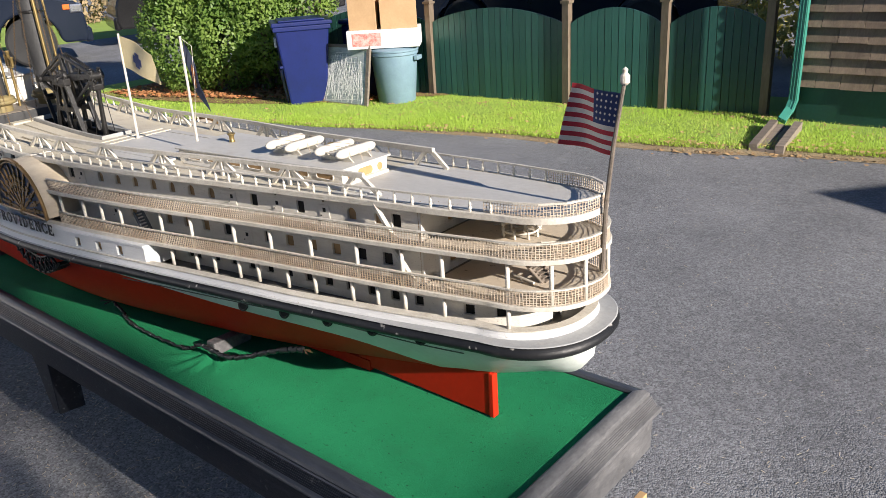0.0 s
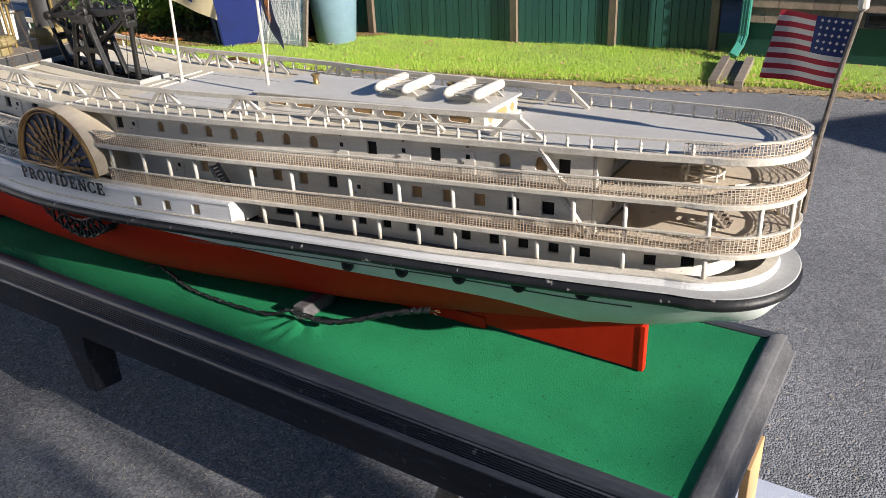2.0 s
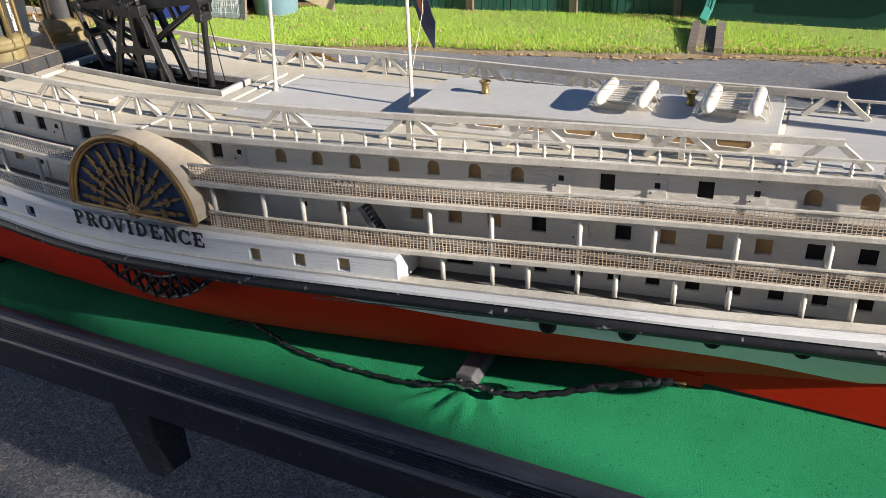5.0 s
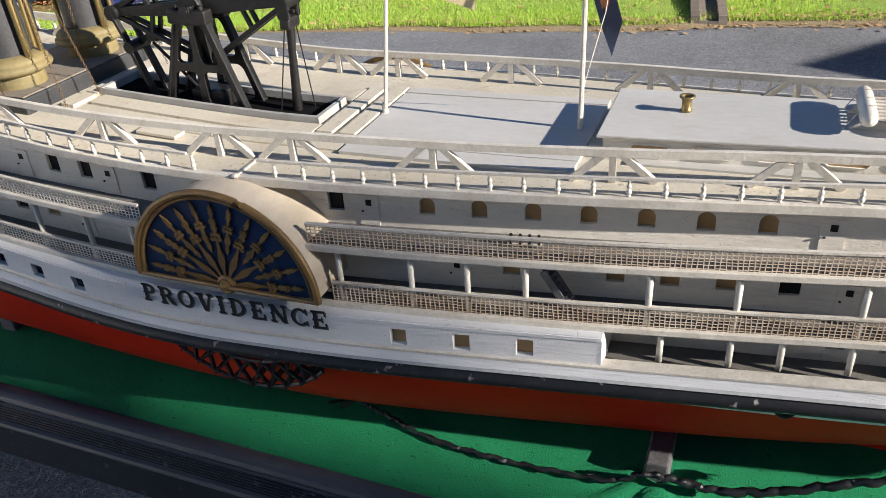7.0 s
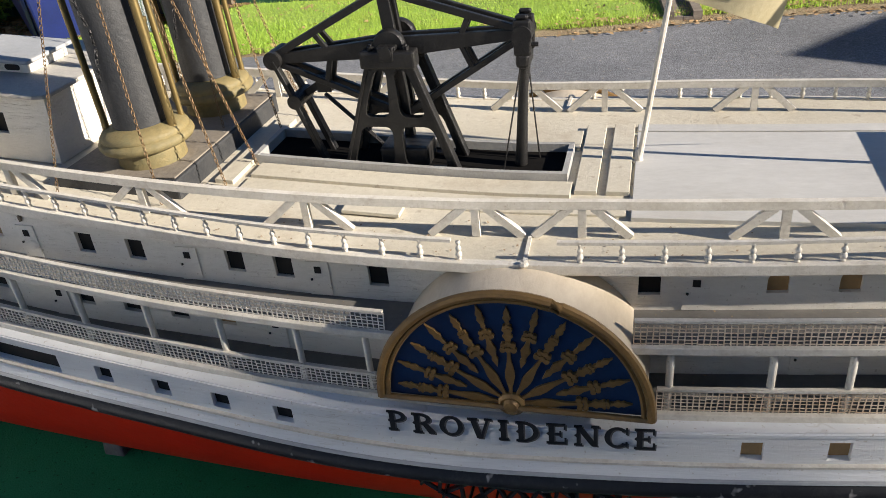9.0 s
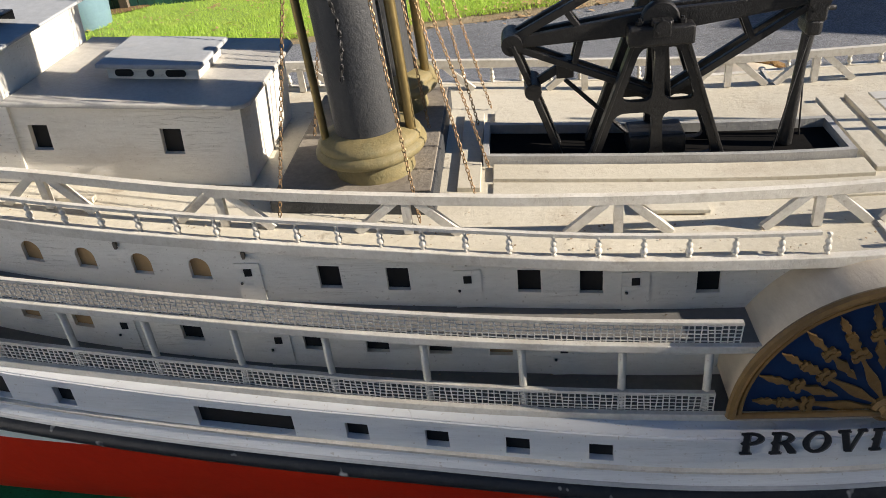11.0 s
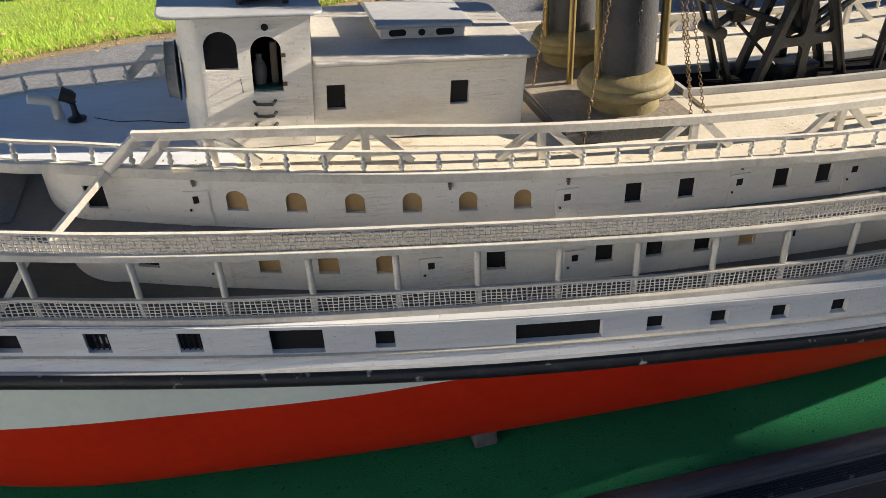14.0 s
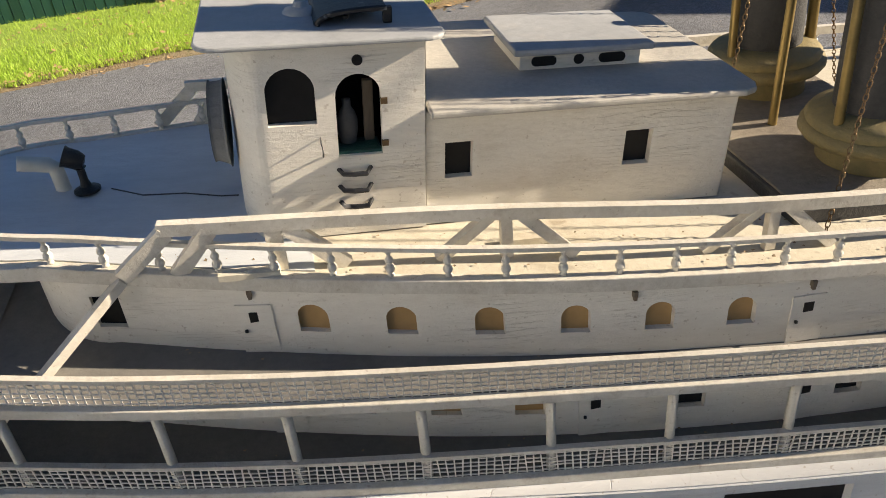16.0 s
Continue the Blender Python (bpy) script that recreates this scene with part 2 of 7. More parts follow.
def leaf_light(m):
    """Lets light through thin leaves and blades."""
    nt = m.node_tree
    b = nt.nodes["Principled BSDF"]
    tr = nt.nodes.new("ShaderNodeBsdfTranslucent")
    nt.links.new(b.inputs["Base Color"].links[0].from_socket, tr.inputs["Color"])
    mx = nt.nodes.new("ShaderNodeMixShader")
    mx.inputs[0].default_value = 0.45
    out = nt.nodes["Material Output"]
    nt.links.new(b.outputs[0], mx.inputs[1])
    nt.links.new(tr.outputs[0], mx.inputs[2])
    nt.links.new(mx.outputs[0], out.inputs["Surface"])


LAWN = surface("lawn_soil", (0.32, 0.47, 0.09), (0.26, 0.37, 0.07), 0.9, grain=60, patch=2, bump=0.8, dirt=(0.28, 0.20, 0.08), dirt_amount=0.5, fine=0.02)
FENCE = surface("dark_green_fence", (0.026, 0.098, 0.080), (0.018, 0.068, 0.057), 0.32, grain=30, patch=3, bump=0.4, dirt=(0.06, 0.11, 0.09), dirt_amount=0.35, stretch=(3, 3, 0.6), per_piece=0.2)
POST = surface("brown_fence_post", (0.20, 0.155, 0.11), (0.11, 0.085, 0.06), 0.75, grain=30, patch=5, bump=0.4, stretch=(3, 3, 0.6), per_piece=0.15)
SHINGLE = surface("brown_shingle", (0.27, 0.205, 0.145), (0.165, 0.125, 0.09), 0.8, grain=25, patch=4, bump=0.5, stretch=(3, 3, 0.7), per_piece=0.25, fine=0.005)
TEAL = surface("green_downspout", (0.05, 0.26, 0.20), (0.04, 0.20, 0.155), 0.4, grain=30, patch=5, bump=0.1)
BINBLUE = surface("blue_bin_plastic", (0.009, 0.019, 0.125), (0.007, 0.014, 0.085), 0.42, grain=60, patch=5, bump=0.1)
CANGREY = surface("grey_can_plastic", (0.20, 0.31, 0.38), (0.16, 0.25, 0.31), 0.5, grain=50, patch=5, bump=0.1)
CARD = surface("brown_cardboard", (0.50, 0.33, 0.18), (0.42, 0.27, 0.14), 0.75, grain=50, patch=6, bump=0.1)
FOAM = surface("white_foam", (0.82, 0.82, 0.80), (0.74, 0.74, 0.72), 0.7, grain=90, patch=6, bump=0.1)


# ---- mesh helpers ----
from mathutils import geometry


def mesh_of(name, verts, faces, smooth=False):
    me = bpy.data.meshes.new(name)
    me.from_pydata([tuple(v) for v in verts], [], faces)
    me.validate()
    me.update()
    if smooth:
        me.polygons.foreach_set("use_smooth", [True] * len(me.polygons))
    return me


class Shape:
    """Collects boxes, tubes and strips into one mesh."""

    def __init__(self):
        self.v, self.f = [], []

    def add(self, verts, faces):
        n = len(self.v)
        self.v += [tuple(v) for v in verts]
        self.f += [tuple(n + i for i in f) for f in faces]
        return self

    def box(self, lo, hi, m=None):
        pts = [Vector((x, y, z)) for z in (lo[2], hi[2]) for y in (lo[1], hi[1]) for x in (lo[0], hi[0])]
        if m:
            pts = [m @ p for p in pts]
        return self.add(pts, [(0, 2, 3, 1), (4, 5, 7, 6), (0, 1, 5, 4), (2, 6, 7, 3), (0, 4, 6, 2), (1, 3, 7, 5)])

    def bar(self, a, b, w, h=None, up=(0, 0, 1)):
        """A rectangular bar from a to b, w wide and h deep."""
        a, b, h = Vector(a), Vector(b), h or w
        d = (b - a).normalized()
        side = d.cross(Vector(up))
        if side.length < 1e-4:
            side = d.cross(Vector((1, 0, 0)))
        side.normalize()
        top = side.cross(d).normalized()
        pts = [p + side * (sx * w / 2) + top * (sz * h / 2) for p in (a, b) for sx, sz in ((-1, -1), (1, -1), (1, 1), (-1, 1))]
        return self.add(pts, [(0, 1, 2, 3), (7, 6, 5, 4), (0, 4, 5, 1), (1, 5, 6, 2), (2, 6, 7, 3), (3, 7, 4, 0)])

    def tube(self, pts, r, n=8, caps=True):
        """A round tube along points; r is a radius or a list of radii."""
        pts = [Vector(p) for p in pts]
        rs = r if isinstance(r, (list, tuple)) else [r] * len(pts)
        rings = []
        ref = Vector((0, 0, 1))
        for i, p in enumerate(pts):
            d = (pts[min(i + 1, len(pts) - 1)] - pts[max(i - 1, 0)]).normalized()
            if abs(d.dot(ref)) > 0.95:
                ref = Vector((1, 0, 0)) if abs(d.x) < 0.9 else Vector((0, 1, 0))
            u = d.cross(ref).normalized()
            w = u.cross(d).normalized()
            rings.append([p + (u * math.cos(2 * math.pi * k / n) + w * math.sin(2 * math.pi * k / n)) * rs[i] for k in range(n)])
        v = [q for ring in rings for q in ring]
        f = [(i * n + k, i * n + (k + 1) % n, (i + 1) * n + (k + 1) % n, (i + 1) * n + k) for i in range(len(pts) - 1) for k in range(n)]
        if caps:
            f += [tuple(range(n))[::-1], tuple((len(pts) - 1) * n + k for k in range(n))]
        return self.add(v, f)

    def lathe(self, profile, centre=(0, 0, 0), n=24):
        """A turned body: profile of (radius, height)."""
        c = Vector(centre)
        v = [c + Vector((r * math.cos(2 * math.pi * k / n), r * math.sin(2 * math.pi * k / n), z)) for r, z in profile for k in range(n)]
        f = [(i * n + k, i * n + (k + 1) % n, (i + 1) * n + (k + 1) % n, (i + 1) * n + k) for i in range(len(profile) - 1) for k in range(n)]
        f += [tuple(range(n))[::-1], tuple((len(profile) - 1) * n + k for k in range(n))]
        return self.add(v, f)

    def sheet(self, grid):
        """A quad sheet over rows of points."""
        n, w = len(self.v), len(grid[0])
        self.v += [tuple(p) for row in grid for p in row]
        self.f += [(n + i * w + j, n + i * w + j + 1, n + (i + 1) * w + j + 1, n + (i + 1) * w + j) for i in range(len(grid) - 1) for j in range(w - 1)]
        return self

    def loft(self, rings, loop=False, caps=True):
        """Skins closed rings one after another; loop joins the last to the first."""
        n, w, m = len(self.v), len(rings[0]), len(rings)
        self.v += [tuple(p) for ring in rings for p in ring]
        self.f += [(n + i * w + j, n + i * w + (j + 1) % w, n + (i + 1) % m * w + (j + 1) % w, n + (i + 1) % m * w + j) for i in range(m if loop else m - 1) for j in range(w)]
        if caps and not loop:
            self.f += [tuple(n + j for j in range(w))[::-1], tuple(n + (m - 1) * w + j for j in range(w))]
        return self

    def strip(self, pts, w, h):
        """A continuous rectangular bar along points."""
        pts = [Vector(p) for p in pts]
        rings = []
        for i, p in enumerate(pts):
            d = (pts[min(i + 1, len(pts) - 1)] - pts[max(i - 1, 0)]).normalized()
            side = d.cross(Vector((0, 0, 1))).normalized()
            top = side.cross(d)
            rings.append([p + side * (a * w / 2) + top * (b * h / 2) for a, b in ((-1, -1), (-1, 1), (1, 1), (1, -1))])
        return self.loft(rings)

    def mesh(self, name, smooth=False):
        return mesh_of(name, self.v, self.f, smooth)


def put(name, shape, material, parent=None, label="", smooth=False, at=None, bevel=0.0, angle=40):
    """Links a Shape or a mesh as one object, under a thing or part if given."""
    me = shape.mesh(name, smooth) if isinstance(shape, Shape) else shape
    if not me.materials:
        me.materials.append(material)
    ob = new(name, me)
    if smooth and isinstance(shape, Shape):
        me.set_sharp_from_angle(angle=radians(angle))
    if at is not None:
        ob.matrix_basis = at if isinstance(at, Matrix) else Matrix.Translation(at)
    if parent:
        ob.parent = parent
        if parent.parent is None and parent.type == "EMPTY":
            ob.matrix_parent_inverse = Matrix.Translation(parent.location).inverted()
    if bevel:
        b = ob.modifiers.new("bevel", "BEVEL")
        b.width, b.segments, b.limit_method = bevel, 2, "ANGLE"
    if label:
        tagged(ob, label)
    return ob


def thing(name, at, label, category, group="", kind=""):
    """An Empty at the base of a thing that has parts. Its parts keep world coordinates."""
    e = new(name)
    e.location = at
    e.empty_display_size = 0.05
    return tagged(e, label, category, group, kind)


def curve(*points):
    """A smooth function through (x, value) points."""
    xs, ys = [p[0] for p in points], [p[1] for p in points]

    def f(x):
        if x <= xs[0]:
            return ys[0] + (x - xs[0]) * (ys[1] - ys[0]) / (xs[1] - xs[0])
        if x >= xs[-1]:
            return ys[-1] + (x - xs[-1]) * (ys[-1] - ys[-2]) / (xs[-1] - xs[-2])
        i = max(k for k in range(len(xs) - 1) if xs[k] <= x)
        d = [(ys[k + 1] - ys[k]) / (xs[k + 1] - xs[k]) for k in range(len(xs) - 1)]
        m0 = (d[max(i - 1, 0)] + d[i]) / 2
        m1 = (d[i] + d[min(i + 1, len(d) - 1)]) / 2
        w = xs[i + 1] - xs[i]
        t = (x - xs[i]) / w
        return (2 * t**3 - 3 * t**2 + 1) * ys[i] + (t**3 - 2 * t**2 + t) * w * m0 + (-2 * t**3 + 3 * t**2) * ys[i + 1] + (t**3 - t**2) * w * m1

    return f


# ---- the model steamboat: lines and sheer ----
TABLE_Z = 0.757


def sheer(x):
    return 0.07 * max(0.0, -0.15 - x) ** 1.3 + 0.02 * (max(0.0, x) / 0.95) ** 1.5


class Plan:
    """Half breadth along the boat, with rounded ends."""

    def __init__(self, base, stern, tip, bow, fore, power=2.2, bow_power=2.0):
        self.base, self.stern, self.tip, self.bow, self.fore, self.p, self.q = base, stern, tip, bow, fore, power, bow_power

    def __call__(self, x):
        h = self.base(min(max(x, self.bow), self.stern))
        if x > self.stern:
            t = min(1.0, (x - self.stern) / (self.tip - self.stern))
            return h * max(0.0, 1 - t**self.p) ** (1 / self.p)
        if x < self.bow:
            t = min(1.0, (self.bow - x) / (self.bow - self.fore))
            return h * max(0.0, 1 - t**self.q) ** (1 / self.q)
        return h

    def xs(self, step=0.03, caps=16):
        out = [self.bow - (self.bow - self.fore) * math.cos(math.pi / 2 * k / caps) for k in range(caps)]
        n = max(2, round((self.stern - self.bow) / step))
        out += [self.bow + (self.stern - self.bow) * k / n for k in range(n)]
        out += [self.stern + (self.tip - self.stern) * math.sin(math.pi / 2 * k / caps) for k in range(caps + 1)]
        return out


guard_base = curve((-1.45, 0.203), (-1.18, 0.254), (-0.9, 0.295), (-0.6, 0.323), (-0.3, 0.342), (0.0, 0.325), (0.36, 0.282), (0.66, 0.245), (0.96, 0.212), (1.18, 0.186), (1.36, 0.160))
deck_base = curve((-1.4, 0.197), (-1.276, 0.222), (-1.15, 0.241), (-0.96, 0.263), (-0.5, 0.303), (-0.1, 0.300), (0.35, 0.257), (0.77, 0.200), (1.15, 0.158), (1.38, 0.128))
roof_base = curve((-1.37, 0.124), (-1.305, 0.143), (-1.244, 0.160), (-1.12, 0.190), (-0.95, 0.223), (-0.6, 0.256), (-0.39, 0.270), (-0.1, 0.262), (0.1, 0.246), (0.41, 0.212), (0.69, 0.178), (1.02, 0.146), (1.25, 0.128), (1.4, 0.108))
house_base = curve((-1.31, 0.134), (-1.2, 0.167), (-1.01, 0.211), (-0.76, 0.241), (-0.48, 0.247), (-0.3, 0.246), (0.0, 0.226), (0.44, 0.180), (0.73, 0.153), (0.95, 0.136), (1.2, 0.118))
GUARD = Plan(guard_base, 1.36, 1.532, -1.45, -1.86, bow_power=1.6)
BULW = Plan(lambda x: guard_base(x) - 0.004 - 0.020 * min(1.0, max(0.0, (x - 0.9) / 0.45)), 1.34, 1.498, -1.45, -1.856, bow_power=1.6)
DECKS = Plan(deck_base, 1.36, 1.524, -1.4, -1.80, bow_power=1.6)
ROOFP = Plan(roof_base, 1.38, 1.520, -1.34, -1.475)
HOUSE = Plan(house_base, 1.19, 1.2, -1.30, -1.378)
LOWHOUSE = Plan(house_base, 1.2, 1.43, -1.30, -1.378)
PADDLE_X, PADDLE_R, PADDLE_Y, PADDLE_Z = -0.121, 0.150, 0.322, 1.095

boat = thing("model_steamboat", (0, 0, TABLE_Z), "large old white wooden side-wheel steamboat model on cradle blocks", "model ship")
boat.rotation_euler = (0, 0, radians(0.69))


def across(side, h, x):
    """Distance from the keel line: the far side forward is a little narrower."""
    t = min(1.0, max(0.0, (0.3 - x) / 0.7))
    return side * h * (1 - 0.17 * t * t * (3 - 2 * t) if side > 0 else 1.0)


def slab(plan, z0, z1, x0=-9, x1=9, lip=0.0):
    xs = sorted(set([x for x in plan.xs() if x0 <= x <= x1] + [x for x in (x0, x1) if plan.fore < x < plan.tip]))
    rings = []
    for x in xs:
        l, r, z = across(-1, plan(x), x), across(1, plan(x), x), sheer(x)
        rings.append([(x, l, z1 + z), (x, l, z0 + z), (x, r, z0 + z), (x, r, z1 + z)])
    return Shape().loft(rings)


def edge_band(plan, out, z0, z1, depth, rows=None):
    """A moulding that runs all round the plan's edge: a closed profile of (outwards, height)."""
    prof = rows or [(out - depth, z0), (out, z0), (out, z1), (out - depth, z1)]
    xs = plan.xs()
    pts = [Vector((x, across(-1, plan(x), x), 0)) for x in xs] + [Vector((x, across(1, plan(x), x), 0)) for x in xs[-2:0:-1]]
    rings = []
    for i, p in enumerate(pts):
        d = (pts[(i + 1) % len(pts)] - pts[i - 1]).normalized()
        q = Vector((d.y, -d.x, 0))
        rings.append([(p.x + q.x * o, p.y + q.y * o, z + sheer(p.x)) for o, z in prof])
    return Shape().loft(rings, loop=True)


def wall_sheet(plan, x0, x1, z0, z1, windows, side, depth=0.006, extra=0.0):
    """A wall along the plan from x0 to x1 with openings cut through; windows: (centre x, width, bottom, top, arched)."""
    cuts = {x for x in plan.xs(0.025) if x0 < x < x1} | {x0, x1}
    for c, w, *_rest in windows:
        for k in range(13):
            cuts.add(c - w / 2 + w * (0.5 - 0.5 * math.cos(math.pi * k / 12)))
    xs = sorted(cuts)
    xs = [x for i, x in enumerate(xs) if i == 0 or x - xs[i - 1] > 1e-5]

    def opening(x, lo, hi):
        for c, w, b, t, arched in windows:
            if lo >= c - w / 2 - 1e-5 and hi <= c + w / 2 + 1e-5:
                if arched:
                    u = min(1.0, abs(x - c) / (w / 2))
                    return b, t - w / 2 * arched * (1 - math.sqrt(max(0.0, 1 - u * u)))
                return b, t
        return None

    def at(x, z, deep=0.0):
        return (x, across(side, plan(x) + extra - deep, x), z + sheer(x))

    sh = Shape()

    def quad(*p):
        sh.add(p if side < 0 else p[::-1], [(0, 1, 2, 3)])

    for a, b in zip(xs, xs[1:]):
        oa, ob = opening(a, a, b), opening(b, a, b)
        if oa is None:
            quad(at(a, z0), at(b, z0), at(b, z1), at(a, z1))
            continue
        quad(at(a, z0), at(b, z0), at(b, ob[0]), at(a, oa[0]))
        quad(at(a, oa[1]), at(b, ob[1]), at(b, z1), at(a, z1))
        quad(at(a, oa[0]), at(b, ob[0]), at(b, ob[0], depth), at(a, oa[0], depth))
        quad(at(a, oa[1], depth), at(b, ob[1], depth), at(b, ob[1]), at(a, oa[1]))
    for c, w, b, t, arched in windows:
        tt = t - (w / 2 * arched if arched else 0)
        l, r = c - w / 2, c + w / 2
        quad(at(l, b), at(l, b, depth), at(l, tt, depth), at(l, tt))
        quad(at(r, b, depth), at(r, b), at(r, tt), at(r, tt, depth))
    return sh


def panes(plan, windows, mats, side, parent, depth=0.006, extra=0.0):
    """One pane behind each opening."""
    for (c, w, b, t, arched), mt in zip(windows, mats):
        sh = Shape()
        l, r, d = c - w / 2 - 0.001, c + w / 2 + 0.001, depth - 0.0004
        y = lambda x: across(side, plan(x) + extra - d, x)
        yi = lambda x: across(side, plan(x) + extra - d - 0.002, x)
        zb, zt = b - 0.001, t + 0.001
        o = [(l, y(l), zb + sheer(l)), (r, y(r), zb + sheer(r)), (r, y(r), zt + sheer(r)), (l, y(l), zt + sheer(l))]
        i = [(l, yi(l), zb + sheer(l)), (r, yi(r), zb + sheer(r)), (r, yi(r), zt + sheer(r)), (l, yi(l), zt + sheer(l))]
        fs = [(0, 1, 2, 3), (7, 6, 5, 4), (0, 4, 5, 1), (1, 5, 6, 2), (2, 6, 7, 3), (3, 7, 4, 0)]
        sh.add(o + i, fs if side < 0 else [f[::-1] for f in fs])
        put("window_pane", sh, mt, parent)


# hull
hull_top = curve((-1.80, 0.015), (-1.5, 0.13), (-1.1, 0.225), (-0.6, 0.285), (-0.1, 0.290), (0.4, 0.222), (0.83, 0.168), (1.15, 0.148), (1.35, 0.125))
HULLP = Plan(hull_top, 1.27, 1.512, -1.8, -1.81)
keel_z = curve((-1.85, 0.88), (-1.75, 0.80), (-1.6, 0.774), (-1.3, 0.768), (0.5, 0.774), (0.85, 0.798), (1.1, 0.838), (1.26, 0.866), (1.40, 0.914), (1.48, 0.944), (1.512, 0.985))
fullness = curve((-1.8, 0.3), (-1.5, 0.15), (-1.2, 0.16), (-0.8, 0.19), (0.3, 0.24), (0.7, 0.36), (0.95, 0.55), (1.2, 0.62), (1.5, 0.8))
HULL_TOP_Z = 0.992


waterline = curve((-1.7, 0.926), (-1.48, 0.946), (-1.28, 0.962), (-1.05, 0.973), (-0.87, 0.988), (-0.3, 0.978), (0.1, 0.950), (0.35, 0.932), (0.56, 0.918), (0.84, 0.908), (1.02, 0.896), (1.15, 0.862), (1.3, 0.80), (1.5, 0.78))



def hull_point(x, z):
    zk, zt = keel_z(x), HULL_TOP_Z + sheer(x)
    u = min(1.0, max(0.0, (z - zk) / (zt - zk)))
    return HULLP(x) * u ** fullness(x)


def hull_skin(low, high, rows, cap):
    sh = Shape()
    xs = [x for x in HULLP.xs(0.04)]
    grid = []
    for k in range(rows + 1):
        t = (k / rows) ** 2.2 if cap else k / rows
        level = [low(x) + (high(x) - low(x)) * t for x in xs]
        near = [(x, -hull_point(x, z), z) for x, z in zip(xs, level)]
        far = [(x, hull_point(x, z), z) for x, z in zip(xs, level)]
        grid.append(near + far[-2:0:-1])
    return sh.loft(grid, caps=False)


hull = put("hull", hull_skin(keel_z, lambda x: max(waterline(x), keel_z(x)), 12, True), RED, boat, "red painted rounded wooden hull bottom", smooth=True, angle=60)
put("topside", hull_skin(lambda x: max(waterline(x), keel_z(x)), lambda x: HULL_TOP_Z + sheer(x), 5, False), PALE, hull, "pale grey-green painted upper hull", smooth=True, angle=60)
wale = [(x, -hull_point(x, 0.941 + 0.027 * (x - 0.57)) - 0.0005, 0.941 + 0.027 * (x - 0.57)) for x in [0.2 + 1.07 * k / 30 for k in range(31)]]
put("wale_line", Shape().tube(wale, 0.0016, 5), DUSTYRIM, hull, "thin grey line along the hull")
fore_line = [(x, -hull_point(x, 0.960 + 0.86 * sheer(x)) - 0.0006, 0.960 + 0.86 * sheer(x)) for x in [-1.60 + 0.72 * k / 24 for k in range(25)]]
put("wale_line", Shape().tube(fore_line, 0.0014, 5), DUSTYRIM, hull, "thin grey line along the hull")
fin = Shape()
fin.add([(0.86, -0.008, 0.768), (1.268, -0.008, 0.760), (1.268, -0.008, 0.875), (0.86, -0.008, 0.81), (0.86, 0.008, 0.768), (1.268, 0.008, 0.760), (1.268, 0.008, 0.875), (0.86, 0.008, 0.81)],
        [(0, 1, 2, 3), (7, 6, 5, 4), (0, 4, 5, 1), (1, 5, 6, 2), (2, 6, 7, 3), (3, 7, 4, 0)])
put("rudder_fin", fin, RED, hull, "flat red fin and rudder at the stern", bevel=0.002)
fin2 = Shape().box((1.262, -0.0095, 0.759), (1.274, 0.0095, 0.868))
put("rudder_post", fin2, RED, hull, bevel=0.002)
put("keel_strip", Shape().box((-1.3, -0.012, 0.7585), (0.9, 0.012, 0.786)), RED, hull)
for x, z in ((0.643, 0.937), (0.778, 0.946), (0.914, 0.957), (1.049, 0.969), (1.182, 0.983), (-1.335, 1.046)):
    ring = Shape()
    ring.tube([(0.013 * math.cos(a), 0, 0.013 * math.sin(a)) for a in [2 * math.pi * i / 20 for i in range(21)]], 0.003, 6, False)
    disc = Shape()
    disc.add([(0.0125 * math.cos(2 * math.pi * i / 18), dy, 0.0125 * math.sin(2 * math.pi * i / 18)) for dy in (-0.001, 0.004) for i in range(18)],
             [tuple(range(18)), tuple(range(35, 17, -1))] + [(i, (i + 1) % 18 + 0, 18 + (i + 1) % 18, 18 + i) for i in range(18)])
    for s in (-1, 1):
        here = Matrix.Translation((x, s * (hull_point(x, z) + 0.001), z)) @ Matrix.Rotation(-s * 0.16, 4, "Z") @ Matrix.Rotation(s * 0.35, 4, "X")
        put("porthole_rim", ring, IRON, hull, at=here)
        put("porthole_glass", disc, DARK, hull, at=here)

# guard, black fender and white bulwark band
guard = put("guard_deck", slab(GUARD, 0.988, 1.006), DARKDECK, boat, "grey-brown main deck edge")
round_rows = [(-0.006 + 0.015 * math.sin(math.pi * k / 8) ** 0.8, 0.979 + 0.031 * k / 8) for k in range(9)] + [(-0.02, 1.010), (-0.02, 0.979)]
put("fender", edge_band(GUARD, 0, 0, 0, 0, round_rows), BLACK, guard, "chipped black rounded fender strip", smooth=True, angle=50)
put("fender_top", edge_band(GUARD, 0, 0, 0, 0, [(-0.034, 1.0085), (0.003, 1.0085), (0.005, 1.0095), (0.003, 1.0108), (-0.034, 1.0112)]), GREYROOF, guard, "dusty grey top of the fender")
put("bulwark", edge_band(BULW, 0, 0, 0, 0, [(-0.012, 1.006), (0.0035, 1.006), (0.0035, 1.0112), (-0.0015, 1.0245), (-0.012, 1.0245)]), LOWWHITE, guard, "white painted low bulwark band", bevel=0.001)
put("bulwark_cap", edge_band(BULW, 0.0005, 1.0245, 1.0275, 0.020), TRIM, guard)

